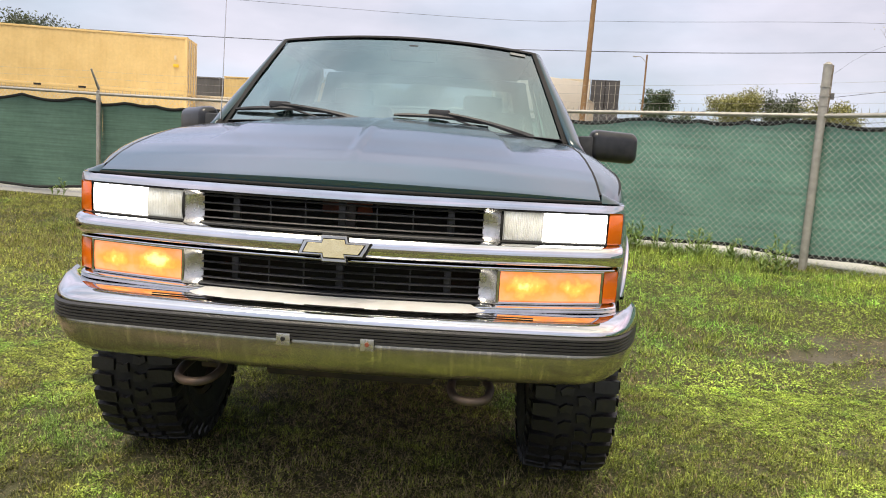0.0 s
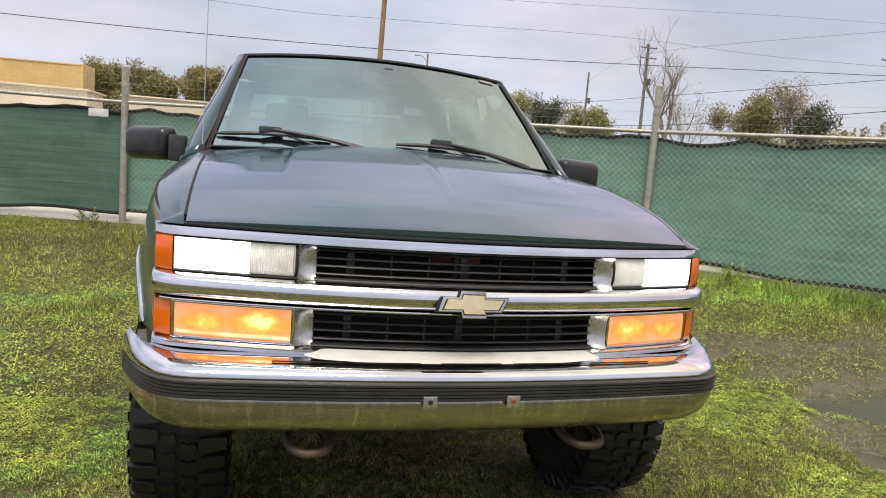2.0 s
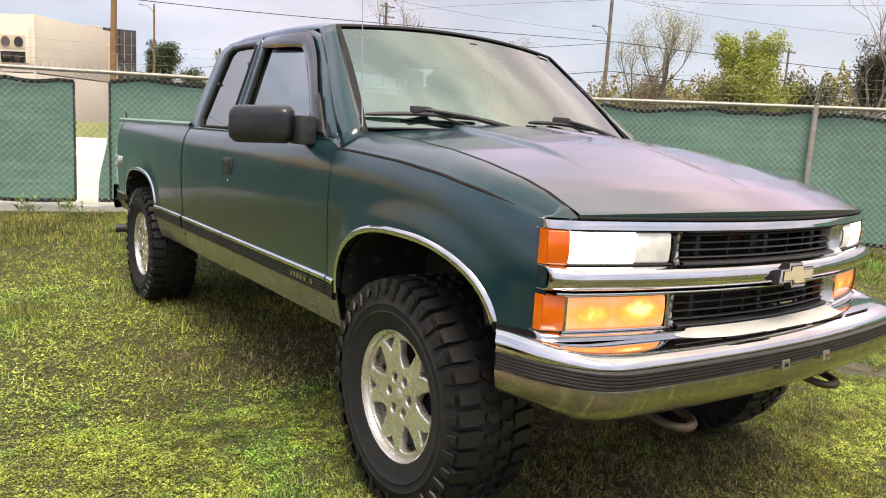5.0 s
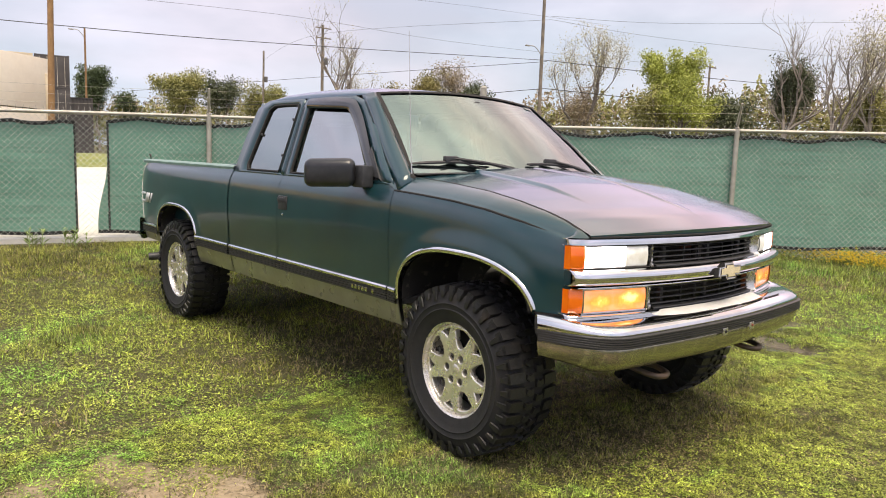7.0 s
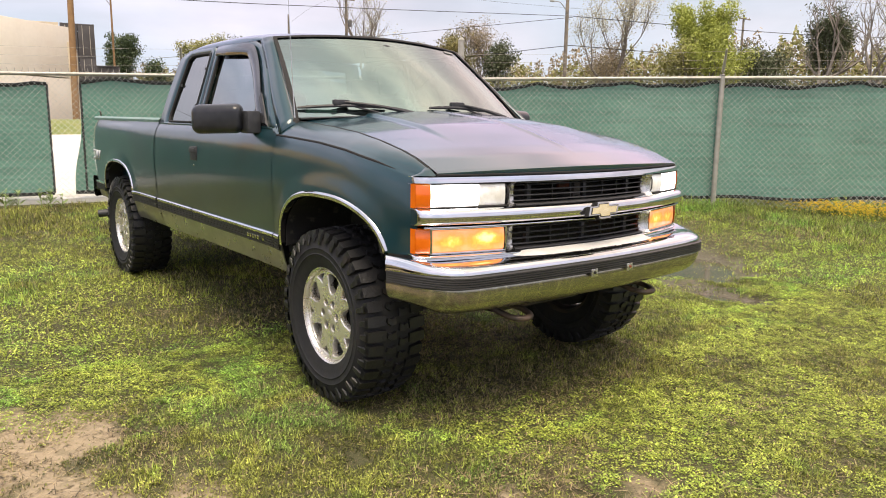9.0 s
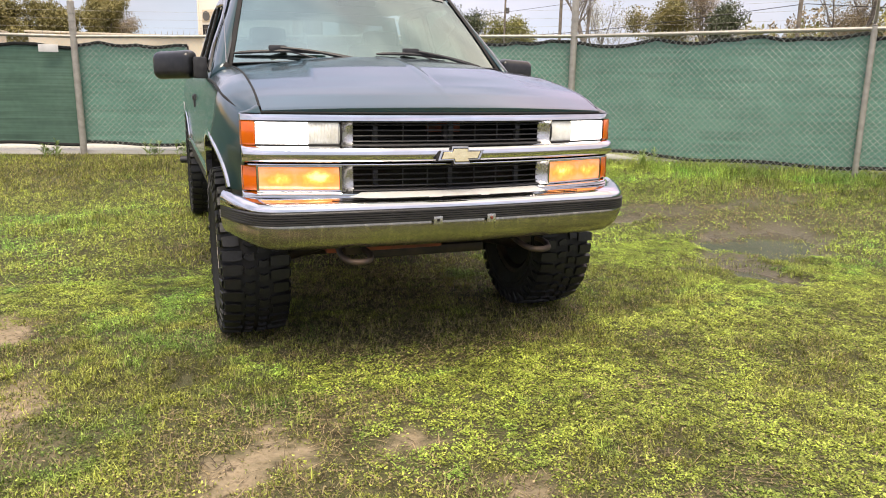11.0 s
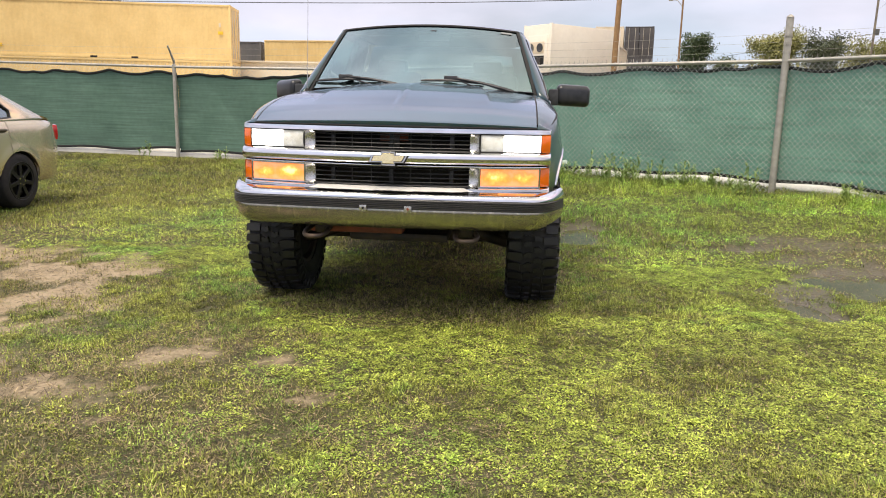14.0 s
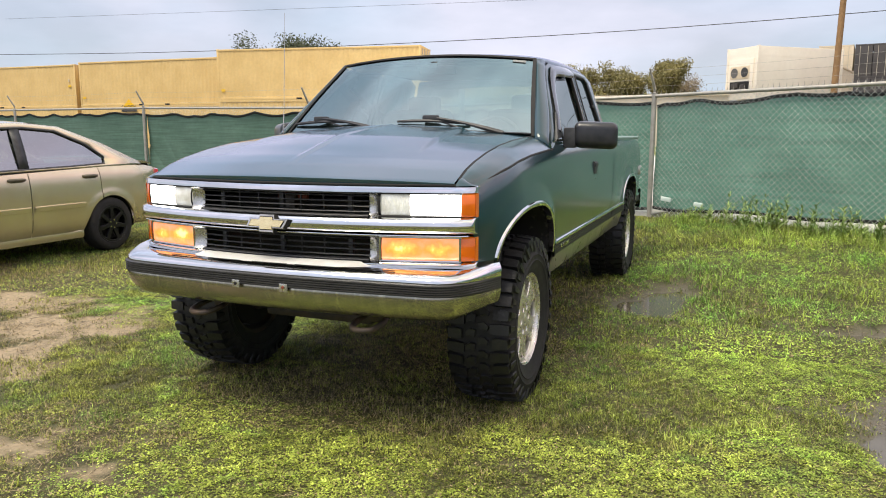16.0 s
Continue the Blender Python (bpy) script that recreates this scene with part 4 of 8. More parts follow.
for sx in (-1, 1):
    for z0, z1 in ((0.996, 1.098), (0.806, 0.918)):
        # bright post between opening and lamp
        post_rows = []
        for q in range(9):
            x = sx * (0.434 + 0.054 * q / 8)
            dip = 0.030 * (1 - (q / 8) ** 2) + 0.004
            post_rows.append([(x, grille_y(x) + dip + 0.016 * abs(2 * w - 1) ** 4 * -1, z0 + (z1 - z0) * w) for w in (0, 0.08, 0.2, 0.5, 0.8, 0.92, 1)])
        sheet("grille_post", post_rows, SILVER, grille, "scooped chrome post", 50, 0.003)
        # dark lamp pocket
        nose_bar("lamp_pocket", z0, z1, sx * 0.482, sx * 0.876, -0.075, BLACK, grille, "", 0.05, 10, [(0, 0), (1, 0)])

    def lens(name, x0, x1, z0, z1, push, mat, parent, label="", thick=0.03, ribs=0):
        rows, n = [], max(10, ribs * 4)
        for k in range(n + 1):
            x = x0 + (x1 - x0) * k / n
            y = grille_y(x) - push + (0.0022 * math.cos(2 * math.pi * k / 4) if ribs else 0)
            rows.append([(x, y + thick, z0), (x, y + 0.004, z0 + 0.001), (x, y, z0 + 0.006), (x, y - 0.003, (z0 + z1) / 2), (x, y, z1 - 0.006), (x, y + 0.004, z1 - 0.001), (x, y + thick, z1)])
        ob = sheet(name, rows, mat, parent, label, 60, 0.002)
        return ob
    head = lens("headlamp", sx * 0.492, sx * 0.825, 1.002, 1.096, -0.012, LENS, truck, "rectangular headlamp, lit white at its outer side", 0.02)
    lens("lit_reflector", sx * 0.622, sx * 0.822, 1.003, 1.095, -0.004, LIT, head, "glowing white low beam")
    lens("high_beam_lens", sx * 0.498, sx * 0.621, 1.005, 1.093, -0.005, LENS, head, "ribbed glass with a faint glow put in for stray lamp light", 0.03, 22)
    for zz in (1.001, 1.097):
        nose_bar("lamp_gasket", zz - 0.003, zz + 0.003, sx * 0.488, sx * 0.828, 0.004, BLACK, head, "thin black gasket", 0.02, 10)
    nose_bar("lamp_gasket", 1.0, 1.097, sx * 0.486, sx * 0.495, 0.006, BLACK, head, "thin black gasket", 0.02, 2)
    mk = lens("side_marker", sx * 0.829, sx * 0.877, 1.000, 1.098, 0.002, AMBER, truck, "amber corner marker")
    sheet("marker_side", [[(sx * (0.877 + 0.003 * math.sqrt(d / 0.03)), grille_y(0.877) - 0.004 + d, z) for z in (1.000, 1.05, 1.098)] for d in (0, 0.004, 0.012, 0.03)], AMBER, mk)
    ts = lens("turn_signal", sx * 0.498, sx * 0.820, 0.815, 0.908, -0.004, LIT_AMBER, truck, "rectangular amber turn signal, lit")
    for zz in (0.811, 0.912):
        nose_bar("signal_frame", zz - 0.0055, zz + 0.0055, sx * 0.488, sx * 0.828, 0.001, CHROME, ts, "thin chrome frame", 0.03, 10)
    for xx in (0.492, 0.823):
        nose_bar("signal_frame", 0.811, 0.912, sx * (xx - 0.004), sx * (xx + 0.004), 0.001, CHROME, ts, "thin chrome frame", 0.02, 2, [(0, 0.0), (0.5, 0.0), (1, 0.0)])
    mk2 = lens("side_marker", sx * 0.829, sx * 0.877, 0.812, 0.915, 0.002, AMBER, truck, "amber corner marker")
    sheet("marker_side", [[(sx * (0.877 + 0.003 * math.sqrt(d / 0.03)), grille_y(0.877) - 0.004 + d, z) for z in (0.812, 0.86, 0.915)] for d in (0, 0.004, 0.012, 0.03)], AMBER, mk2)
# black slats and uprights inside the openings
for z0, z1 in ((0.998, 1.098), (0.808, 0.916)):
    for k in range(4):
        z = z0 + (z1 - z0) * (k + 0.75) / 4.4
        nose_bar("grille_slat", z - 0.0018, z + 0.0018, -0.437, 0.437, -0.022, SLAT, grille, "", 0.016, 20, [(0, 0.1), (0.4, 0), (1, 0.05)])
    for x in (-0.335, 0.0, 0.335):
        box("grille_upright", (x, grille_y(x) + 0.062, (z0 + z1) / 2), (0.022, 0.02, z1 - z0), SLAT, grille, 0.004)
    for x in (-0.22, -0.11, 0.11, 0.22):
        box("grille_upright", (x, grille_y(x) + 0.040, (z0 + z1) / 2), (0.004, 0.008, z1 - z0), SLAT, grille, 0.001)
    nose_bar("grille_rim", z0 - 0.002, z0 + 0.006, -0.44, 0.44, -0.004, SLAT, grille, "", 0.05, 20)
    nose_bar("grille_rim", z1 - 0.006, z1 + 0.002, -0.44, 0.44, -0.004, SLAT, grille, "", 0.05, 20)
box("radiator", (0, 0.36, 0.95), (0.86, 0.03, 0.34), BLACK, truck, 0.005, "dark radiator core")
box("hood_latch", (0.01, 0.24, 1.03), (0.05, 0.03, 0.10), STEEL, truck, 0.008)
box("latch_support", (0.0, 0.27, 1.07), (0.16, 0.02, 0.05), RUST, truck, 0.006, "rusty latch bracket")
for sx in (-1, 1):
    box("nose_filler", (sx * 0.41, 0.40, 0.93), (0.80, 0.02, 0.36), BLACK, truck, 0.004)
# emblem: a plain gold cross-shaped plate with a bright rim
em = [(-0.100, -0.020), (-0.034, -0.020), (-0.030, -0.038), (0.040, -0.038), (0.036, -0.020), (0.086, -0.020), (0.104, 0.018), (0.040, 0.018), (0.036, 0.036), (-0.034, 0.036), (-0.038, 0.018), (-0.086, 0.018)]
em_m = Matrix.Translation((0, 0.068, 0.958)) @ Matrix.Rotation(radians(78), 4, "X")
badge = flat_cut("emblem", [(a * 1.04, b * 1.08) for a, b in em], [], 0.020, 0.002, BLACK, truck, "gold emblem plate with bright rim and black outline", em_m)
flat_cut("emblem_rim", em, [], 0.006, 0.002, CHROME_DULL, badge, "bright rim", em_m @ Matrix.Translation((0, 0, 0.0125)))
flat_cut("emblem_groove", [(a * 0.91, b * 0.80) for a, b in em], [], 0.004, 0.0005, BLACK, badge, "black inner line", em_m @ Matrix.Translation((0, 0, 0.0165)))
flat_cut("emblem_face", [(a * 0.86, b * 0.70) for a, b in em], [], 0.004, 0.001, GOLD, badge, "gold face", em_m @ Matrix.Translation((0, 0, 0.0185)))

# front bumper
def bumper_y(x):
    a = abs(x)
    return 0.0 + 0.10 * a * a + 0.275 * max(0.0, (a - 0.70) / 0.269) ** 3.6


BX = [s * v for s, v in [(-1, 0.969), (-1, 0.961), (-1, 0.948), (-1, 0.93), (-1, 0.91), (-1, 0.89), (-1, 0.865), (-1, 0.84)]] + list(np.linspace(-0.80, 0.80, 41)) + [0.84, 0.865, 0.89, 0.91, 0.93, 0.948, 0.961, 0.969]


def bumper_band(name, prof, mat, parent, label="", xs=None, sharp=40, solid=0.003):
    rows = []
    xs = BX if xs is None else xs
    for x in xs:
        end = smoothstep(abs(x), 0.84, 0.969)
        rows.append([(x * (1 - 0.02 * t), bumper_y(x) + d * (1 - 0.8 * end), z - 0.006 * (abs(x) / 0.96) ** 3 + 0.022 * t * end) for z, d, t in prof])
    return sheet(name, rows, mat, parent, label, sharp, solid)


bump = bumper_band("front_bumper", [(0.772, 0.20, 1), (0.786, 0.13, 0.8), (0.788, 0.075, 0.5), (0.782, 0.045, 0.2), (0.776, 0.028, 0), (0.768, 0.010, 0), (0.760, 0.003, 0), (0.752, 0.002, 0), (0.751, 0.014, 0), (0.745, 0.014, 0)], CHROME, truck, "chrome front bumper with grey rubber strip")
bumper_band("bumper_face", [(0.702, 0.006, 0), (0.688, 0.000, 0), (0.670, 0.002, 0.1), (0.640, 0.012, 0.4), (0.612, 0.030, 0.9), (0.590, 0.055, 1.5), (0.578, 0.085, 2.2), (0.576, 0.12, 2.6)], STREAKED, bump, "weathered chrome lower face")
sp = [(0.748, 0.004, 0)]
for k in range(5):
    zb = 0.744 - k * 0.0096
    sp += [(zb, -0.010, 0), (zb - 0.001, -0.013, 0), (zb - 0.0050, -0.013, 0), (zb - 0.0058, -0.010, 0), (zb - 0.0061, 0.001, 0), (zb - 0.0094, 0.001, 0)]
sp += [(0.696, -0.006, 0), (0.694, 0.006, 0)]
strip = bumper_band("bumper_strip", sp, STRIP, bump, "ribbed grey rubber strip", None, 20)
for sx in (-1, 1):
    clip = box("plate_bracket", (sx * 0.122, -0.014, 0.697), (0.040, 0.006, 0.036), SILVER, bump, 0.003, "small plate bracket")
    bm = bmesh.new()
    bmesh.ops.create_cone(bm, cap_ends=True, segments=12, radius1=0.007, radius2=0.006, depth=0.006, matrix=Matrix.Translation((sx * 0.122, -0.019, 0.699)) @ Matrix.Rotation(radians(90), 4, "X"))
    part("bracket_screw", bm, RUST if sx > 0 else BLACK, clip)
# added lip over the bumper top, where chrome would mirror the dark grille
fill_rows = []
for x in np.linspace(-0.47, 0.47, 33):
    e = 1 - smoothstep(abs(x), 0.40, 0.47)
    fill_rows.append([(x, grille_y(x) - a, 0.783 + (z - 0.783) * e) for a, z in ((0.066, 0.786), (0.060, 0.7895), (0.036, 0.797), (0.016, 0.803), (0.004, 0.804))])
sheet("bumper_filler", fill_rows, SATIN, bump, "sloping filler lip, bright chrome reflection put into its colour", 40, 0.002)
# slots in the bumper's top
for x0, x1 in ((-0.55, -0.36), (-0.33, -0.14), (-0.08, 0.10), (0.14, 0.36), (0.39, 0.60)):
    xs = list(np.linspace(x0, x1, 8))
    bumper_band("air_slot", [(0.7885, 0.053, 0), (0.7876, 0.047, 0)], BLACK, bump, "dark air slot", xs, 40, 0.002)

# chassis and what hangs under the nose
for sx in (-1, 1):
    box("frame_rail", (sx * 0.42, 2.85, 0.58), (0.08, 5.2, 0.14), FRAME_STEEL, truck, 0.01)
    hook = smooth_path([(sx * 0.43 - 0.05, 0.32, 0.545), (sx * 0.43 - 0.062, 0.18, 0.528), (sx * 0.43 - 0.045, 0.11, 0.518), (sx * 0.43, 0.09, 0.515), (sx * 0.43 + 0.045, 0.11, 0.518), (sx * 0.43 + 0.062, 0.18, 0.528), (sx * 0.43 + 0.05, 0.24, 0.535)], 5)
    tube("tow_hook", hook, 0.014, HOOK, truck, 8, "dark rusty steel tow hook")
    tube("control_arm", [(sx * 0.30, 0.85, 0.48), (sx * 0.70, 0.92, 0.36)], 0.04, FRAME_STEEL, truck, 8)
    tube("shock_absorber", [(sx * 0.55, 0.98, 0.95), (sx * 0.62, 0.95, 0.40)], 0.03, FRAME_STEEL, truck, 10)
    tube("leaf_spring", smooth_path([(sx * 0.55, 3.9, 0.60), (sx * 0.55, 4.52, 0.50), (sx * 0.55, 5.2, 0.62)], 6), 0.03, FRAME_STEEL, truck, 6)
box("front_crossmember", (-0.24, 0.44, 0.525), (0.56, 0.16, 0.06), RUST, truck, 0.015, "rusty red front crossmember")
box("skid_plate", (0, 0.75, 0.46), (0.60, 0.60, 0.05), FRAME_STEEL, truck, 0.02)
box("engine_sump", (0, 1.1, 0.55), (0.5, 0.7, 0.3), FRAME_STEEL, truck, 0.05)
tube("front_axle", [(-0.66, 0.925, 0.41), (0.66, 0.925, 0.41)], 0.045, FRAME_STEEL, truck, 10)
tube("rear_axle", [(-0.66, 4.52, 0.41), (0.66, 4.52, 0.41)], 0.05, FRAME_STEEL, truck, 10)
bm = bmesh.new()
bmesh.ops.create_uvsphere(bm, u_segments=16, v_segments=10, radius=0.13, matrix=Matrix.Translation((0, 4.52, 0.41)))
part("differential", bm, FRAME_STEEL, truck)
tube("exhaust_pipe", [(0.25, 1.5, 0.5), (0.3, 3.2, 0.5), (0.35, 4.0, 0.56)], 0.035, STEEL, truck, 8)
box("fuel_tank", (0.62, 3.0, 0.56), (0.3, 1.0, 0.2), FRAME_STEEL, truck, 0.04)


def tyre_mesh():
    """Carcass and chunky staggered lugs of a mud tyre, about the x axis, outer face towards +x."""
    R, n = 0.411, 72
    prof = [(-0.135, 0.235), (-0.150, 0.27), (-0.156, 0.296), (-0.160, 0.300), (-0.157, 0.304), (-0.158, 0.325), (-0.161, 0.329), (-0.157, 0.333), (-0.154, 0.355), (-0.142, 0.385), (-0.12, 0.398), (-0.06, R), (0, R), (0.06, R), (0.12, 0.398), (0.142, 0.385), (0.154, 0.355), (0.157, 0.333), (0.161, 0.329), (0.158, 0.325), (0.157, 0.304), (0.160, 0.300), (0.156, 0.296), (0.150, 0.27), (0.135, 0.235)]
    v = [(x, r * math.cos(2 * math.pi * k / n), r * math.sin(2 * math.pi * k / n)) for x, r in prof for k in range(n)]
    f = [(i * n + k, i * n + (k + 1) % n, (i + 1) * n + (k + 1) % n, (i + 1) * n + k) for i in range(len(prof) - 1) for k in range(n)]
    return v, f


def lug_mesh():
    v, f = [], []
    def radius(x):
        return 0.425 - 0.009 * (abs(x) / 0.14) ** 2.5
    def lug(poly, base_r):
        """poly of (x, angle): a raised block between the carcass and the tread surface."""
        o, k = len(v), len(poly)
        cx, ca = sum(p[0] for p in poly) / k, sum(p[1] for p in poly) / k
        for x, a in poly:
            r = base_r(x)
            v.append((x, r * math.cos(a), r * math.sin(a)))
        for x, a in poly:
            x2, a2 = cx + (x - cx) * 0.93, ca + (a - ca) * 0.90
            r = radius(x2)
            v.append((x2, r * math.cos(a2), r * math.sin(a2)))
        for i in range(k):
            f.append((o + i, o + (i + 1) % k, o + k + (i + 1) % k, o + k + i))
        f.append(tuple(range(o + k, o + 2 * k)))
    N = 39
    step = 2 * math.pi / N
    def cb(x):
        return 0.395 if abs(x) < 0.12 else 0.38
    for i in range(N):
        for s in (-1, 1):
            a = i * step + (0.5 * step if s > 0 else 0)
            # shoulder lug, wide and angled, alternately long and short
            reach = 0.148 if i % 2 else 0.154
            inner = 0.072 if i % 2 else 0.060
            lug([(s * inner, a + 0.05 * step), (s * 0.10, a - 0.02 * step), (s * reach, a + 0.04 * step), (s * reach, a + 0.76 * step), (s * 0.10, a + 0.80 * step), (s * inner, a + 0.74 * step)], cb)
            # sidewall bite
            o = len(v)
            for x, r, aa in ((0.150, 0.386, 0.06), (0.163, 0.345 if i % 2 else 0.36, 0.12), (0.163, 0.345 if i % 2 else 0.36, 0.48), (0.150, 0.386, 0.56)):
                ang = a + aa * step
                v.append((s * x, r * math.cos(ang), r * math.sin(ang)))
            for x, r, aa in ((0.157, 0.402, 0.08), (0.165, 0.352 if i % 2 else 0.367, 0.15), (0.165, 0.352 if i % 2 else 0.367, 0.45), (0.157, 0.402, 0.54)):
                ang = a + aa * step
                v.append((s * x, r * math.cos(ang), r * math.sin(ang)))
            f.extend([(o, o + 1, o + 5, o + 4), (o + 1, o + 2, o + 6, o + 5), (o + 2, o + 3, o + 7, o + 6), (o + 3, o, o + 4, o + 7), (o + 4, o + 5, o + 6, o + 7)])
            # centre blocks, hooked
            b = a + 0.30 * step
            lug([(s * 0.006, b - 0.30 * step), (s * 0.034, b - 0.36 * step), (s * 0.058, b - 0.10 * step), (s * 0.052, b + 0.22 * step), (s * 0.030, b + 0.12 * step), (s * 0.010, b + 0.26 * step)], cb)
    return v, f


def round_loop(cx, cy, pts):
    return [(p.x + cx, p.y + cy) for p in smooth_path([(*q, 0) for q in pts] + [(*pts[0], 0)], 5)[:-1]]


def polar(r, a):
    return (r * math.cos(a), r * math.sin(a))


def truck_wheel(y, z, sx, steer=0.0):
    hub = revolve("wheel", [(-0.10, 0.02), (-0.10, 0.19), (0.0, 0.19), (0.05, 0.12), (0.052, 0.02)], BLACK, truck, 24, "mud-terrain wheel with cast alloy rim")
    hub.matrix_local = Matrix.Translation((sx * 0.815, y, z)) @ Matrix.Rotation(radians(steer), 4, "Z") @ Matrix.Rotation(0 if sx > 0 else math.pi, 4, "Z")
    return hub


proto = truck_wheel(0.925, 0.42, 1)
me = bpy.data.meshes.new("tyre")
me.from_pydata(tyre_mesh()[0], [], tyre_mesh()[1])
finish("tyre", me, RUBBER, proto, "black mud-terrain tyre")
me = bpy.data.meshes.new("tread")
me.from_pydata(lug_mesh()[0], [], lug_mesh()[1])
finish("tread", me, TREAD, proto, "chunky wet tread lugs", 30)
revolve("rim_back", [(-0.13, 0.236), (-0.12, 0.215), (0.0, 0.200)], FRAME_STEEL, proto, 48, "dark steel inner barrel")
revolve("rim_barrel", [(0.0, 0.200), (0.09, 0.207), (0.112, 0.222), (0.128, 0.226), (0.134, 0.234), (0.128, 0.241), (0.12, 0.240)], ALLOY, proto, 64, "silver alloy rim barrel")
wins = []
for k in range(5):
    a = k * 2 * math.pi / 5 + 0.10
    wins.append(round_loop(0, 0, [polar(0.104, a), polar(0.112, a + 0.16), polar(0.140, a + 0.27), polar(0.172, a + 0.29), polar(0.202, a + 0.28), polar(0.210, a), polar(0.202, a - 0.28), polar(0.172, a - 0.29), polar(0.140, a - 0.27), polar(0.112, a - 0.16)]))
    b = a + math.pi / 5
    wins.append(round_loop(0, 0, [polar(0.150, b), polar(0.180, b + 0.11), polar(0.206, b + 0.20), polar(0.210, b), polar(0.206, b - 0.20), polar(0.180, b - 0.11)]))
for k in range(6):
    wins.append(round_loop(*polar(0.065, k * math.pi / 3 + math.pi / 3), [polar(0.0235, q * math.pi / 4) for q in range(8)]))
face_m = Matrix.Translation((0.098, 0, 0)) @ Matrix.Rotation(radians(90), 4, "Y") @ Matrix.Rotation(radians(90), 4, "Z")
flat_cut("rim_face", [polar(0.214, 2 * math.pi * q / 72) for q in range(72)], wins, 0.022, 0.006, ALLOY, proto, "six-spoke cast alloy face", face_m, 2)
revolve("centre_cap", [(0.10, 0.030), (0.114, 0.028), (0.119, 0.021), (0.120, 0.0005)], ALLOY, proto, 28, "alloy centre cap")
for k in range(6):
    b = k * math.pi / 3 + math.pi / 3
    bm = bmesh.new()
    bmesh.ops.create_cone(bm, cap_ends=True, segments=6, radius1=0.009, radius2=0.008, depth=0.03, matrix=Matrix.Translation((0.062, 0.065 * math.cos(b), 0.065 * math.sin(b))) @ Matrix.Rotation(radians(90), 4, "Y"))
    part("lug_nut", bm, FRAME_STEEL, proto)
copy_thing(proto, Matrix.Translation((-0.815, 0.925, 0.42)) @ Matrix.Rotation(math.pi, 4, "Z"))
copy_thing(proto, Matrix.Translation((0.815, 4.52, 0.412)))
copy_thing(proto, Matrix.Translation((-0.815, 4.52, 0.412)) @ Matrix.Rotation(math.pi, 4, "Z"))


# ---- ground ----
FENCE = [(-19.0, 11.8), (-15.4, 11.1), (-10.2, 10.09), (-5.47, 9.19), (-2.24, 8.58), (0.79, 8.00), (4.10, 6.16), (6.44, 3.52), (8.78, 0.88), (11.1, -1.75), (13.4, -4.4)]
RAIL_Z = [1.96, 1.94, 1.90, 1.82, 1.80, 1.87, 1.90, 1.93, 1.95, 1.96, 1.97]
PUDDLES = [(3.45, 1.80, 1.00, 0.42, 0.55), (1.32, 3.50, 0.72, 0.32, 1.45), (2.62, 0.95, 0.20, 0.34, 0.1), (2.75, 2.95, 0.34, 0.16, 0.2)]
MUD = [(3.9, 3.05, 1.0, 0.22, -0.15), (3.1, 2.5, 0.4, 0.15, 0.6), (3.4, 1.8, 0.95, 0.42, 0.55)]
DIRT = [(-2.55, 1.05, 0.70, 0.42, 0.4), (-2.15, 0.35, 0.42, 0.36, 0.0), (-3.3, 1.5, 0.8, 0.35, 0.2)]
SCUFF = [(-1.2, -1.1, 0.35, 0.15, 0.1), (-2.0, -0.2, 0.5, 0.2, 0.2), (-1.5, -1.5, 0.3, 0.12, 0.0), (-0.62, -1.15, 0.20, 0.13, 0.2), (-0.2, -1.0, 0.16, 0.12, 0.0), (-1.1, -0.55, 0.24, 0.12, 0.3), (-1.55, -0.2, 0.3, 0.12, 0.2), (-1.35, -1.0, 0.18, 0.1, -0.2), (-0.95, -1.35, 0.2, 0.09, 0.1),
         (-1.8, -0.75, 0.3, 0.14, 0.0), (-2.3, -0.4, 0.4, 0.12, 0.1), (-0.3, -0.55, 0.2, 0.08, 0.1), (0.35, -1.15, 0.16, 0.08, 0.0), (0.9, 0.1, 0.22, 0.08, 0.0), (2.9, 1.5, 0.4, 0.12, -0.3)]
THIN = [(-1.3, -0.8, 1.0, 0.6, 0.3), (-1.7, -1.7, 0.9, 0.7, 0.0), (-4.2, 2.2, 1.4, 0.6, 0.1), (0.1, 0.6, 0.9, 0.5, 0.0), (-2.7, 0.7, 0.9, 0.6, 0.3), (-0.4, -1.3, 0.8, 0.5, 0.0), (-3.0, -0.8, 1.0, 0.8, 0.0), (4.2, 2.6, 1.8, 0.8, -0.5), (0.3, 2.5, 0.9, 2.0, 0.0), (-2.0, -1.2, 0.8, 0.5, 0.2)]
SCUFF = [(x, y, rx * 0.6, ry * 0.75, turn) for x, y, rx, ry, turn in SCUFF]
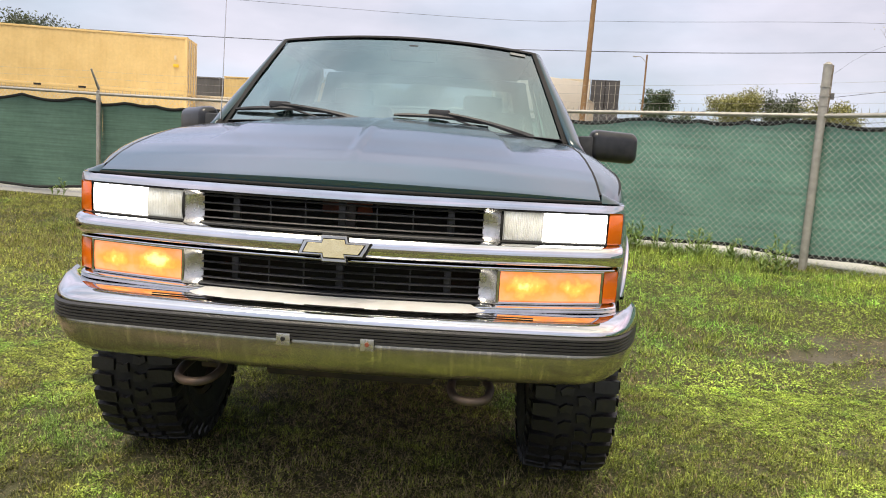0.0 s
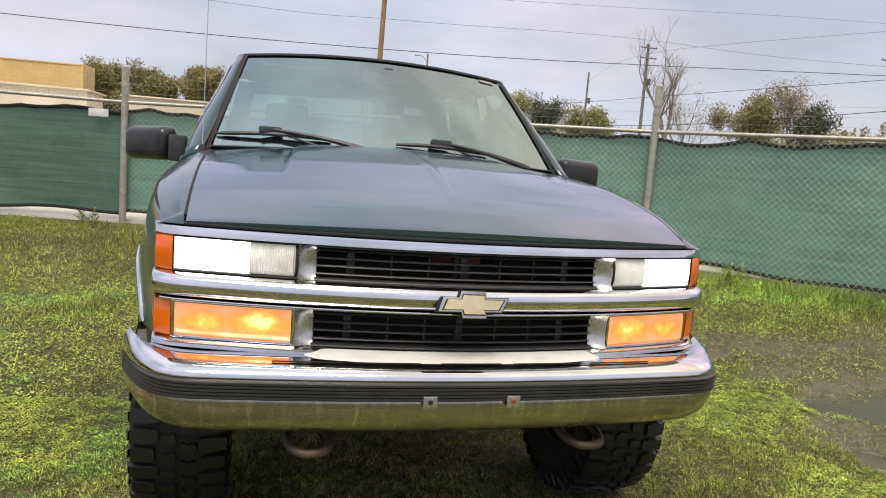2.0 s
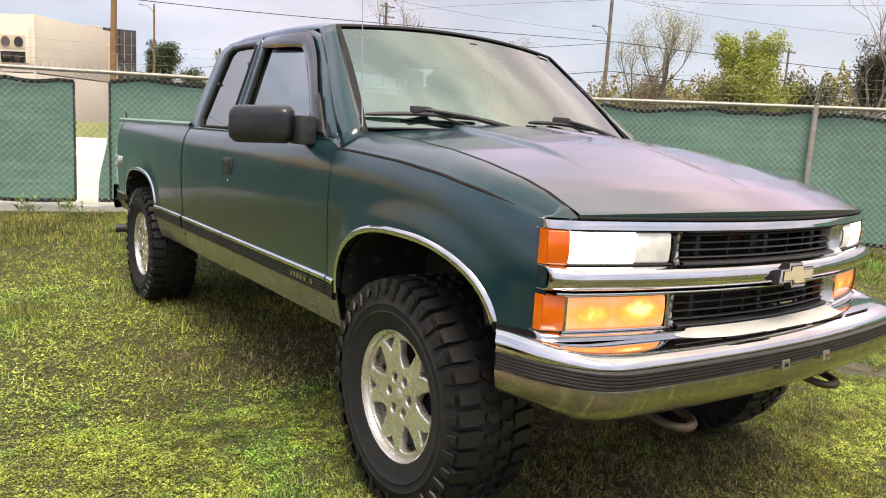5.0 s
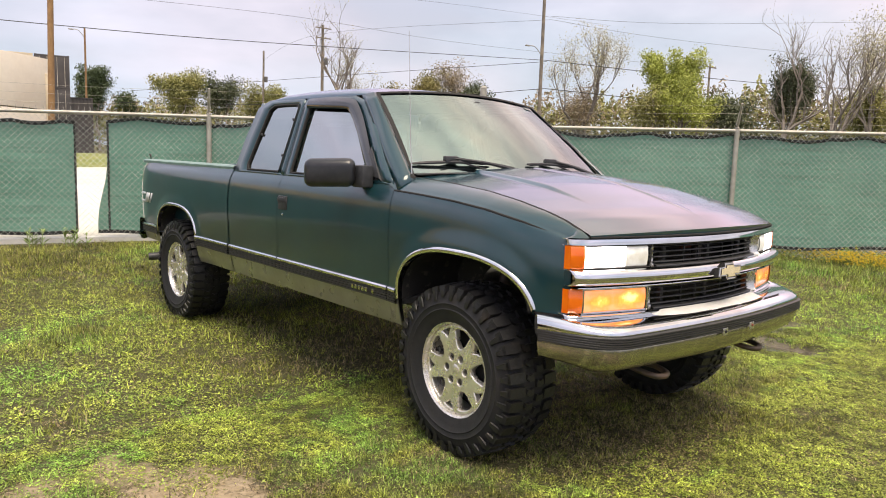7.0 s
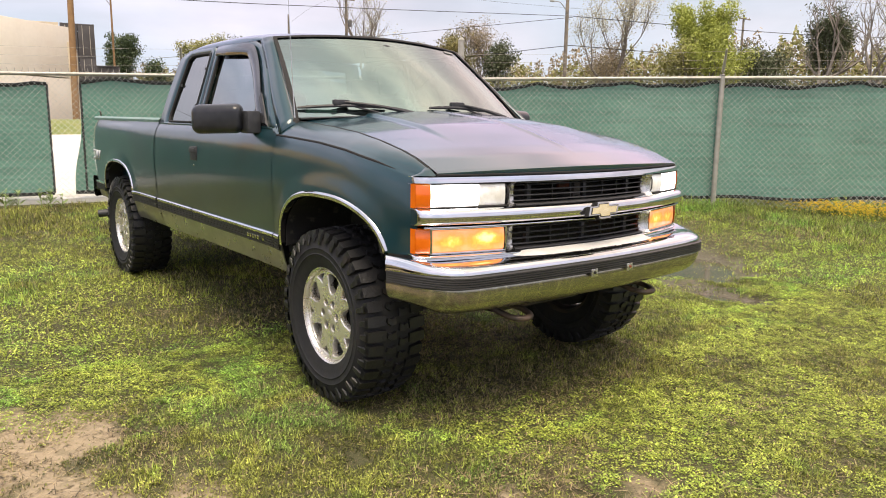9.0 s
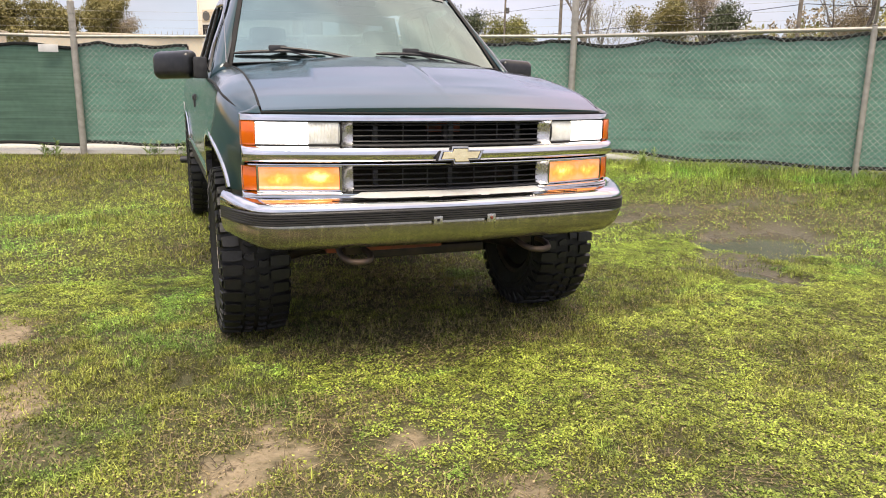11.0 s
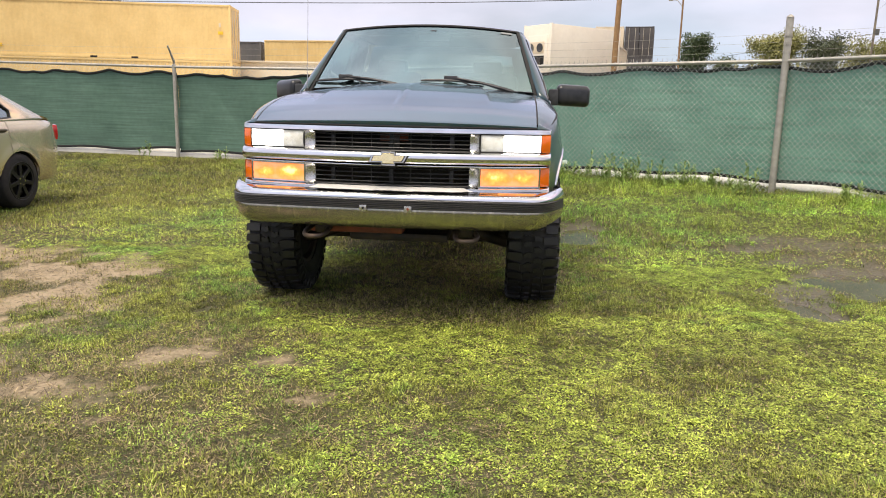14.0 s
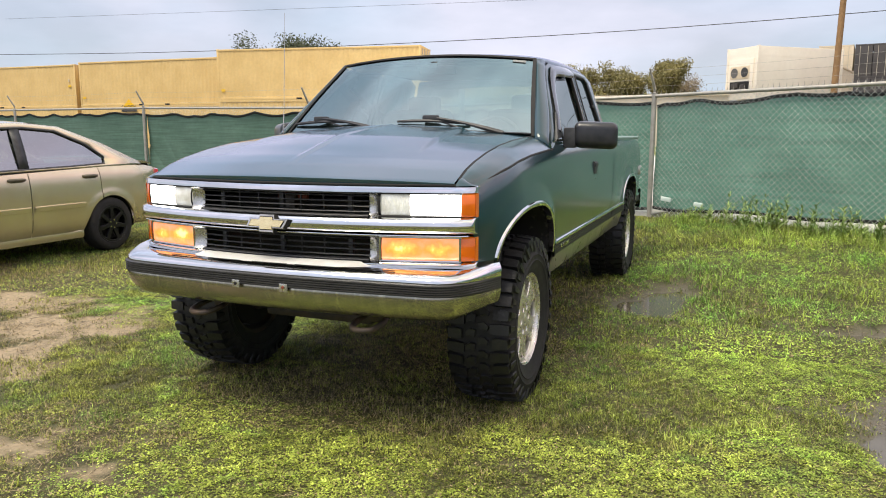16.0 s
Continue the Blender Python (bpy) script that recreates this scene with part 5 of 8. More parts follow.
LUSH = [(-2.2, 1.9, 0.7, 0.6, 0.0), (-3.3, 2.3, 0.8, 0.7, 0.0), (-3.0, 3.6, 1.2, 0.9, 0.0), (-1.7, 2.2, 0.9, 0.9, 0.0), (-2.8, 2.7, 1.0, 0.7, 0.2), (2.4, 2.2, 0.9, 0.9, 0.0), (3.6, 3.6, 1.6, 2.0, 0.0), (2.6, 5.0, 1.4, 1.4, 0.0), (4.6, 1.2, 1.2, 1.6, 0.0), (0.4, -0.4, 1.1, 0.45, 0.0), (2.0, 0.2, 1.2, 0.6, 0.1), (2.3, -0.9, 1.2, 0.5, 0.0), (-1.8, 3.4, 1.2, 0.8, 0.3), (-2.4, 5.2, 1.5, 0.9, 0.0), (0.6, -1.3, 0.9, 0.4, 0.0), (3.2, -0.4, 1.0, 0.5, 0.0), (-0.3, 0.1, 0.7, 0.3, 0.0)]


def fbm(x, y, s, seed=0.0, octaves=3):
    """Smooth value noise on arrays, about -1 to 1."""
    out, amp, tot = np.zeros_like(x), 1.0, 0.0
    for o in range(octaves):
        px, py = x * s + seed * 17.3 + 101.7, y * s + seed * 9.1 + 57.3
        ix, iy = np.floor(px), np.floor(py)
        fx, fy = px - ix, py - iy
        fx, fy = fx * fx * (3 - 2 * fx), fy * fy * (3 - 2 * fy)
        def h(a, b):
            return np.modf(np.abs(np.sin(a * 127.1 + b * 311.7 + seed * 74.7) * 43758.5453))[0]
        v = (h(ix, iy) * (1 - fx) + h(ix + 1, iy) * fx) * (1 - fy) + (h(ix, iy + 1) * (1 - fx) + h(ix + 1, iy + 1) * fx) * fy
        out, tot = out + amp * (v * 2 - 1), tot + amp
        amp, s = amp * 0.5, s * 2.1
    return out / tot


def patches(x, y, spots, rag=0.35, seed=1.0):
    """How far each place lies in a set of ragged oval patches, 0 to 1."""
    out = np.zeros_like(x)
    n = fbm(x, y, 2.3, seed, 5) * rag * 1.5 + fbm(x, y, 9.0, seed + 3, 4) * rag
    for cx, cy, rx, ry, turn in spots:
        c, s = math.cos(turn), math.sin(turn)
        u, v = (x - cx) * c + (y - cy) * s, -(x - cx) * s + (y - cy) * c
        d = np.sqrt((u / rx) ** 2 + (v / ry) ** 2) + n
        out = np.maximum(out, np.clip((1.15 - d) / 0.5, 0, 1))
    return out


def fence_side(x, y):
    """Signed distance to the fence line, positive inside the lot."""
    best, sign = np.full_like(x, 1e9), np.ones_like(x)
    for (ax, ay), (bx, by) in zip(FENCE[:-1], FENCE[1:]):
        dx, dy = bx - ax, by - ay
        t = np.clip(((x - ax) * dx + (y - ay) * dy) / (dx * dx + dy * dy), 0, 1)
        px, py = x - ax - t * dx, y - ay - t * dy
        d = np.hypot(px, py)
        side = np.where(dx * (y - ay) - dy * (x - ax) < 0, 1.0, -1.0)
        near = d < best
        best, sign = np.where(near, d, best), np.where(near, side, sign)
    return best * sign


def ground_z(x, y):
    x, y = np.asarray(x, float), np.asarray(y, float)
    d = fence_side(x, y)
    t = np.clip((3.8 - d) / 3.6, 0, 1)
    z = 0.20 * t * t * (3 - 2 * t)
    far = np.clip((np.hypot(x, y) - 12) / 30, 0, 1)
    z = z + 0.025 * fbm(x, y, 0.7, 3.0) * (1 - far) * (d > 0) + 0.012 * fbm(x, y, 3.1, 4.0) * (1 - far) * (d > 0)
    t = np.clip((-d - 18) / 14, 0, 1)
    z = z + 0.3 * t * t * (3 - 2 * t)
    wet = patches(x, y, PUDDLES, 0.35, 2.0)
    return z * (1 - wet) - 0.048 * wet


def axis(lo, hi, step, far):
    a = list(np.arange(lo, hi + 1e-6, step))
    g, up, down = step, [], []
    p = hi
    while p < far:
        g *= 1.35
        p += g
        up.append(p)
    g, p = step, lo
    while p > -far:
        g *= 1.35
        p -= g
        down.append(p)
    return np.array(down[::-1] + a + up)


GX, GY = axis(-8.0, 9.0, 0.1, 2500.0), axis(-6.0, 9.6, 0.1, 2500.0)
mx_, my_ = np.meshgrid(GX, GY)
mz_ = ground_z(mx_, my_)
nx_, ny_ = len(GX), len(GY)
gv = np.stack([mx_.ravel(), my_.ravel(), mz_.ravel()], 1)
idx = np.arange(nx_ * ny_).reshape(ny_, nx_)
gf = np.stack([idx[:-1, :-1].ravel(), idx[:-1, 1:].ravel(), idx[1:, 1:].ravel(), idx[1:, :-1].ravel()], 1)


def numpy_mesh(name, verts, faces, mat, smooth=False):
    """A mesh from arrays; faces all of one size."""
    me = bpy.data.meshes.new(name)
    k = faces.shape[1]
    me.vertices.add(len(verts))
    me.vertices.foreach_set("co", np.asarray(verts, np.float32).ravel())
    me.loops.add(faces.size)
    me.loops.foreach_set("vertex_index", faces.astype(np.int32).ravel())
    me.polygons.add(len(faces))
    me.polygons.foreach_set("loop_start", np.arange(0, faces.size, k, dtype=np.int32))
    me.polygons.foreach_set("use_smooth", np.full(len(faces), smooth))
    me.update(calc_edges=True)
    me.materials.append(mat)
    return me


def ground_material():
    m = material("soil_and_turf", (0.05, 0.06, 0.02), 0.9)
    n, l = m.node_tree.nodes, m.node_tree.links
    p = n["Principled BSDF"]
    co = n.new("ShaderNodeTexCoord")
    at = n.new("ShaderNodeAttribute")
    at.attribute_name = "cover"
    sep = n.new("ShaderNodeSeparateColor")
    l.new(at.outputs["Color"], sep.inputs["Color"])
    def tex(scale, detail=5):
        t = n.new("ShaderNodeTexNoise")
        t.inputs["Scale"].default_value, t.inputs["Detail"].default_value = scale, detail
        l.new(co.outputs["Object"], t.inputs["Vector"])
        return t
    def mix(a, b, fac):
        x = n.new("ShaderNodeMix")
        x.data_type = "RGBA"
        for sock, val in (("A", a), ("B", b)):
            if isinstance(val, tuple):
                x.inputs[sock].default_value = (*val, 1)
            else:
                l.new(val, x.inputs[sock])
        l.new(fac, x.inputs["Factor"])
        return x.outputs["Result"]
    t1, t2 = tex(2.0), tex(45.0)
    thatch = mix((0.026, 0.024, 0.010), (0.080, 0.068, 0.030), t2.outputs["Fac"])
    thatch = mix(thatch, (0.05, 0.062, 0.016), t1.outputs["Fac"])
    soil = mix((0.22, 0.165, 0.105), (0.46, 0.375, 0.26), t2.outputs["Fac"])
    soil = mix(soil, (0.30, 0.23, 0.14), t1.outputs["Fac"])
    t3, t4 = tex(16.0, 6), tex(170.0, 3)
    dry = n.new("ShaderNodeMapRange")
    dry.inputs["From Min"].default_value, dry.inputs["From Max"].default_value = 0.54, 0.66
    l.new(t4.outputs["Fac"], dry.inputs["Value"])
    thatch = mix(thatch, (0.17, 0.13, 0.065), dry.outputs["Result"])
    rag = n.new("ShaderNodeMath")
    rag.operation = "MULTIPLY_ADD"
    rag.inputs[1].default_value = 1.7
    l.new(t3.outputs["Fac"], rag.inputs[0])
    off = n.new("ShaderNodeMath")
    off.operation = "MULTIPLY_ADD"
    off.inputs[1].default_value, off.inputs[2].default_value = 1.6, -1.45
    l.new(sep.outputs["Red"], off.inputs[0])
    l.new(off.outputs[0], rag.inputs[2])
    rag.use_clamp = True
    crumb = n.new("ShaderNodeMapRange")
    crumb.inputs["From Min"].default_value, crumb.inputs["From Max"].default_value = 0.60, 0.68
    l.new(t3.outputs["Fac"], crumb.inputs["Value"])
    soil = mix(soil, (0.10, 0.075, 0.045), crumb.outputs["Result"])
    c = mix(thatch, soil, rag.outputs[0])
    c = mix(c, (0.10, 0.085, 0.06), sep.outputs["Green"])
    l.new(c, p.inputs["Base Color"])
    r = n.new("ShaderNodeMapRange")
    r.inputs["To Min"].default_value, r.inputs["To Max"].default_value = 0.9, 0.25
    l.new(sep.outputs["Green"], r.inputs["Value"])
    l.new(r.outputs["Result"], p.inputs["Roughness"])
    b = n.new("ShaderNodeBump")
    b.inputs["Strength"].default_value, b.inputs["Distance"].default_value = 0.6, 0.02
    l.new(t2.outputs["Fac"], b.inputs["Height"])
    l.new(b.outputs["Normal"], p.inputs["Normal"])
    return m


gm = numpy_mesh("ground", gv, gf, ground_material(), True)
cov = gm.attributes.new("cover", "FLOAT_COLOR", "POINT")
flat_x, flat_y = gv[:, 0], gv[:, 1]
cc = np.zeros((len(gv), 4), np.float32)
cc[:, 0] = np.clip(patches(flat_x, flat_y, DIRT, 0.8) + 0.50 * patches(flat_x, flat_y, SCUFF, 1.6) + 0.18 * np.clip(fbm(flat_x, flat_y, 1.1, 6.0) * 2 - 0.5, 0, 1) + 0.34 * patches(flat_x, flat_y, THIN, 0.9, 9.0), 0, 1)
cc[:, 1] = np.clip(patches(flat_x, flat_y, PUDDLES, 0.35, 2.0) + 0.6 * patches(flat_x, flat_y, MUD, 0.9, 7.0), 0, 1)
cc[:, 3] = 1
cov.data.foreach_set("color", cc.ravel())
ground = tagged(new("ground", gm), "damp grassy lot with bare sandy patches", "ground", kind="structure")

WATER = material("puddle_water", (0.105, 0.093, 0.068), 0.09, ior=1.33, second=(0.075, 0.068, 0.048), scale=3)
for cx, cy, rx, ry, turn in ((3.22, 1.60, 1.15, 0.62, 0.55), (1.32, 3.50, 0.72, 0.32, 1.45), (2.75, 2.95, 0.34, 0.16, 0.2)):
    bm = bmesh.new()
    rim = []
    for k in range(40):
        a = 2 * math.pi * k / 40
        u, w = rx * 1.30 * math.cos(a), ry * 1.30 * math.sin(a)
        rim.append(bm.verts.new((cx + u * math.cos(turn) - w * math.sin(turn), cy + u * math.sin(turn) + w * math.cos(turn), -0.033)))
    bm.faces.new(rim)
    tagged(part("puddle", bm, WATER, None), "shallow still puddle in the grass", "puddle", "puddles", "structure")

# paved yard beyond the fence
CONCRETE = material("pale_concrete", (0.80, 0.77, 0.71), 0.85, second=(0.68, 0.66, 0.61), scale=0.8, bump=0.1, fine=0.3)
road_in = [(x - 0.02, y + 0.30) if i < 6 else (x + 0.22, y + 0.22) for i, (x, y) in enumerate(FENCE)]
rows = [[(x, y, 0.215) for x, y in road_in[:6]]]
for dy in (6.0, 12.0, 17.0, 19.0, 21.0, 23.0, 25.0, 27.0):
    far_edge = [(x + (0.36 * dy if i == 5 else 0.0), y + dy) for i, (x, y) in enumerate(road_in[:6])]
    rows.append([(x, y, max(0.215, float(ground_z(x, y)) + 0.02)) for x, y in far_edge])
tagged(sheet("pavement", rows, CONCRETE, None, "", 60, 0.02), "pale concrete yard behind the fence", "pavement", kind="structure")
tagged(sheet("kerb", [[(x, y + dy, z) for dy, z in ((0.10, 0.16), (0.10, 0.262), (0.26, 0.268), (0.26, 0.16))] for x, y in FENCE[:6]], CONCRETE, None, "", 30, 0.0), "pale concrete kerb under the fence", "kerb", kind="structure")

def beyond(i, u, off):
    (ax, ay), (bx, by) = FENCE[i], FENCE[i + 1]
    L_ = math.hypot(bx - ax, by - ay)
    return ax + (bx - ax) * u - (by - ay) / L_ * off, ay + (by - ay) * u + (bx - ax) / L_ * off


inner = [beyond(5, 0.12, 0.40), beyond(5, 0.6, 0.42), beyond(6, 0.02, 0.50), beyond(6, 0.5, 0.85), beyond(6, 0.95, 1.6)]
outer = [beyond(5, 0.12, 7.0), beyond(5, 0.6, 7.0), beyond(6, 0.02, 7.0), beyond(6, 0.5, 7.0), beyond(6, 0.95, 7.0)]
tagged(sheet("pavement", [[(*q, 0.222) for q in inner], [(*q, 0.222) for q in outer]], CONCRETE, None, "", 60, 0.02), "pale concrete apron beyond the side fence", "pavement", kind="structure")

# ---- grass ----
GRASS = material("grass_blades", (0.2, 0.25, 0.05), 0.55)
_n, _l = GRASS.node_tree.nodes, GRASS.node_tree.links
_at = _n.new("ShaderNodeAttribute")
_at.attribute_name = "tint"
_l.new(_at.outputs["Color"], _n["Principled BSDF"].inputs["Base Color"])
_tr = _n.new("ShaderNodeBsdfTranslucent")
_ms = _n.new("ShaderNodeMixShader")
_ms.inputs["Fac"].default_value = 0.35
_l.new(_at.outputs["Color"], _tr.inputs["Color"])
_l.new(_n["Principled BSDF"].outputs["BSDF"], _ms.inputs[1])
_l.new(_tr.outputs["BSDF"], _ms.inputs[2])
_l.new(_ms.outputs["Shader"], _n["Material Output"].inputs["Surface"])


def blades(name, x0, x1, y0, y1, per_m2, seed, hmin, hmax, wid, label, keep=None, clover=0.6, long_=0.8, leaf=1.25):
    """Short turf: bent blades and small round leaves, thinned over bare soil and water."""
    rg = np.random.default_rng(seed)
    k = int((x1 - x0) * (y1 - y0) * per_m2)
    x, y = rg.uniform(x0, x1, k), rg.uniform(y0, y1, k)
    d = fence_side(x, y)
    bare = patches(x, y, DIRT, 0.8) * (0.72 + 0.35 * fbm(x, y, 6.0, 17.0)) + 0.55 * patches(x, y, SCUFF, 1.6) + 0.15 * np.clip(fbm(x, y, 1.1, 6.0) * 2 - 0.5, 0, 1)
    thin = patches(x, y, THIN, 0.7, 9.0)
    bare = np.clip(bare + 0.40 * thin, 0, 0.97)
    wet = np.clip(patches(x, y, PUDDLES, 0.35, 2.0) + 0.5 * patches(x, y, MUD, 0.8, 7.0), 0, 1)
    tuft = fbm(x + 0.31 * y, y - 0.31 * x, 24.0, 29.0, 3)
    clump = np.clip(0.80 + 0.35 * fbm(x, y, 3.0, 8.0, 3) + 0.70 * tuft, 0.06, 1)
    ok = (rg.uniform(0, 1, k) < (1 - bare) * (1 - 0.85 * np.clip(wet * 1.5, 0, 1)) * clump) & ((d > 0.10) | ((x > 1.2) & (d > -0.35 - 1.2 * (x > 5.2))) | (y > 20))
    if keep is not None:
        ok &= keep(x, y)
    x, y, tuft = x[ok], y[ok], tuft[ok]
    k = len(x)
    z = ground_z(x, y) - 0.004
    lush = np.clip(patches(x, y, LUSH, 0.5, 5.0) + 0.6 * np.clip(fbm(x, y, 0.55, 11.0), 0, 1), 0, 1)
    isclover = rg.uniform(0, 1, k) < clover * (0.35 + 0.9 * lush)
    tall = 1 + long_ * np.clip(fbm(x, y, 0.9, 13.0) * 1.5, 0, 1) + 3.2 * (x > 1.0) * np.clip((2.0 - fence_side(x, y)) / 1.4, 0, 1) * np.clip(fbm(x, y, 1.7, 14.0) + 0.45, 0, 1)
    h = rg.uniform(hmin, hmax, k) * tall * (1 + 0.4 * fbm(x, y, 5.5, 23.0, 3) + 0.7 * tuft) * np.where(isclover, 0.55, 1.0)
    w = wid * rg.uniform(0.5, 1.7, k) * np.where(isclover, leaf, 1.0)
    a, lean = rg.uniform(0, 2 * math.pi, k), rg.uniform(0.15, 1.1, k)
    dx, dy = np.cos(a), np.sin(a)
    sx_, sy_ = -dy, dx
    v = np.zeros((k, 4, 3))
    reach = h * lean
    mid = np.where(isclover, 0.9, 0.5)
    v[:, 0] = np.stack([x, y, z], 1)
    bx, by, bz = x + dx * reach * 0.35, y + dy * reach * 0.35, z + h * np.where(isclover, 0.85, 0.55)
    v[:, 1] = np.stack([bx + sx_ * w, by + sy_ * w, bz], 1)
    v[:, 2] = np.stack([bx - sx_ * w, by - sy_ * w, bz], 1)
    tipr = np.where(isclover, reach * 0.35 + w * 2.2, reach)
    v[:, 3] = np.stack([x + dx * tipr, y + dy * tipr, z + h * np.where(isclover, 0.95, 0.92 - 0.25 * lean * lean * 0.6) + np.where(isclover, w * rg.uniform(-0.9, 0.9, k), 0)], 1)
    v[:, 0] = np.where(isclover[:, None], np.stack([bx - dx * w * 0.6, by - dy * w * 0.6, bz - 0.002], 1), v[:, 0])
    rnd, rnd2 = rg.uniform(0, 1, k), rg.uniform(0, 1, k)
    tone = fbm(x, y, 0.8, 21.0)
    col = np.array([0.292, 0.312, 0.066])[None] * (0.28 + 1.55 * rnd ** 2)[:, None]
    col = col + lush[:, None] * np.array([0.130, 0.190, 0.022])[None] * (0.3 + 1.3 * rnd2 ** 2)[:, None]
    speck = (1 + 0.30 * fbm(x, y, 5.5, 23.0, 3) + 0.30 * fbm(x, y, 1.6, 24.0, 2) + 0.50 * fbm(x, y, 3.4, 27.0, 3) + 0.25 * tone + 0.70 * tuft)[:, None]
    col = col * np.clip(speck, 0.25, 1.9)
    cool = np.clip(tone * 1.6 + 0.9 * fbm(x, y, 7.0, 26.0, 2) - 0.1, 0, 1)[:, None]
    col = col * (1 - cool * np.array([[0.34, 0.04, 0.05]]))
    col = col * np.where((x > 0.9) & (y > 0.6), 1.0, 0.0)[:, None] * np.array([[0.92, 1.02, 0.95]]) + col * np.where((x > 0.9) & (y > 0.6), 0.0, 1.0)[:, None]
    dead = ((rg.uniform(0, 1, k) < 0.08 + 0.22 * np.clip(-tone, 0, 1) + 0.42 * bare[ok] + 0.26 * thin[ok]) & (~isclover | (rnd2 < 0.4)))[:, None]
    col = np.where(dead, np.array([[0.44, 0.35, 0.19]]) * (0.35 + 0.9 * rnd)[:, None], col)
    # blades are one tapered triangle, round leaves two
    vb, vc = v[~isclover][:, [1, 2, 3]].copy(), v[isclover]
    root, wide = v[~isclover][:, 0], w[~isclover]
    vb[:, 0] = root + np.stack([sx_[~isclover] * wide, sy_[~isclover] * wide, 0 * wide], 1)
    vb[:, 1] = root - np.stack([sx_[~isclover] * wide, sy_[~isclover] * wide, 0 * wide], 1)
    kb, kc = len(vb), len(vc)
    base = kb * 3 + np.arange(kc)[:, None] * 4
    f = np.concatenate([np.arange(kb * 3).reshape(-1, 3), base + np.array([[0, 1, 2]]), base + np.array([[1, 3, 2]])], 0)
    me = numpy_mesh(name, np.concatenate([vb.reshape(-1, 3), vc.reshape(-1, 3)], 0), f, GRASS)
    tint = np.concatenate([np.repeat(col[~isclover], 3, 0), np.repeat(col[isclover], 4, 0)], 0)
    rgba = np.ones((len(tint), 4), np.float32)
    rgba[:, :3] = tint
    at = me.attributes.new("tint", "FLOAT_COLOR", "POINT")
    at.data.foreach_set("color", rgba.ravel())
    return tagged(new(name, me), label, "grass", kind="stuff")


def near(x, y):
    return (x > -3.2) & (x < 3.5) & (y > -1.9) & (y < 2.1)


blades("grass", -3.2, 3.5, -1.9, 2.1, 40000, 31, 0.010, 0.034, 0.0022, "short yellow-green clover and grass turf", None, 0.95, 0.3, 1.4)
blades("grass", -7.5, 8.6, -5.0, -2.3, 1300, 33, 0.022, 0.060, 0.006, "ragged green grass in the open lot")
blades("grass", -7.5, 8.6, -9.0, -5.0, 420, 36, 0.025, 0.060, 0.011, "ragged green grass in the open lot")
blades("grass", -7.5, 8.6, -2.3, 9.4, 7800, 32, 0.014, 0.050, 0.0033, "ragged green grass towards the fence", lambda x, y: ~near(x, y), 0.7, 0.8, 1.4)
# low grassy bank beyond the yard
TURF = material("bank_turf", (0.17, 0.21, 0.06), 0.95, second=(0.27, 0.28, 0.10), scale=2.2, detail=8, bump=0.8, bump_scale=14, fine=0.35)
bank_rows = []
for x in np.linspace(-6.0, 13.0, 96):
    ys = np.linspace(31.6, 38.4, 40)
    e = np.exp(-(np.abs(x - 4.0) / 7.5) ** 4)
    zs = 0.12 + (0.98 * np.exp(-((ys - 36.2) / 2.6) ** 2) - 0.06) * e + 0.05 * fbm(np.full_like(ys, x), ys, 1.3, 5.0)
    bank_rows.append([(x, float(y), float(z)) for y, z in zip(ys, zs)])
tagged(sheet("grass_bank", bank_rows, TURF, None, "", 60, 0.0), "low green grassy bank beyond the concrete yard", "grass bank", kind="structure")


def straw(count, seed):
    """Dead stems and twigs lying on the thin and bare places."""
    rg = np.random.default_rng(seed)
    x, y = rg.uniform(-5.2, 4.0, count), rg.uniform(-2.6, 4.0, count)
    p = 0.10 + 0.9 * np.clip(patches(x, y, THIN, 0.7, 9.0) + 0.8 * patches(x, y, DIRT, 0.8), 0, 1)
    ok = rg.uniform(0, 1, count) < p * np.clip(0.5 + fbm(x, y, 6.0, 51.0, 2), 0.1, 1)
    x, y = x[ok], y[ok]
    k = len(x)
    a, ln, w = rg.uniform(0, 2 * math.pi, k), rg.uniform(0.02, 0.075, k), rg.uniform(0.0007, 0.0020, k)
    dx, dy = np.cos(a) * ln, np.sin(a) * ln
    sx_, sy_ = -np.sin(a) * w, np.cos(a) * w
    z0, z1 = ground_z(x, y) + rg.uniform(0.002, 0.010, k), ground_z(x + dx, y + dy) + rg.uniform(0.003, 0.018, k)
    v = np.stack([np.stack([x + sx_, y + sy_, z0], 1), np.stack([x - sx_, y - sy_, z0], 1), np.stack([x + dx - sx_ * 0.4, y + dy - sy_ * 0.4, z1], 1), np.stack([x + dx + sx_ * 0.4, y + dy + sy_ * 0.4, z1], 1)], 1)
    me = numpy_mesh("straw", v.reshape(-1, 3), np.arange(k * 4).reshape(-1, 4), GRASS)
    dark = rg.uniform(0, 1, k)[:, None] < 0.55
    col = np.where(dark, np.array([[0.07, 0.052, 0.032]]), np.array([[0.46, 0.36, 0.20]])) * rg.uniform(0.5, 1.3, (k, 1))
    rgba = np.ones((k, 4, 4), np.float32)
    rgba[:, :, :3] = col[:, None, :]
    me.attributes.new("tint", "FLOAT_COLOR", "POINT").data.foreach_set("color", rgba.ravel())
    return tagged(new("straw", me), "dead straw and twigs on the bare soil", "straw", kind="stuff")


straw(190000, 35)


# ---- fence ----
GALV = material("galvanised_steel", (0.52, 0.49, 0.43), 0.5, 0.5, second=(0.40, 0.38, 0.33), scale=14, rough_var=0.1, fine=0.25)
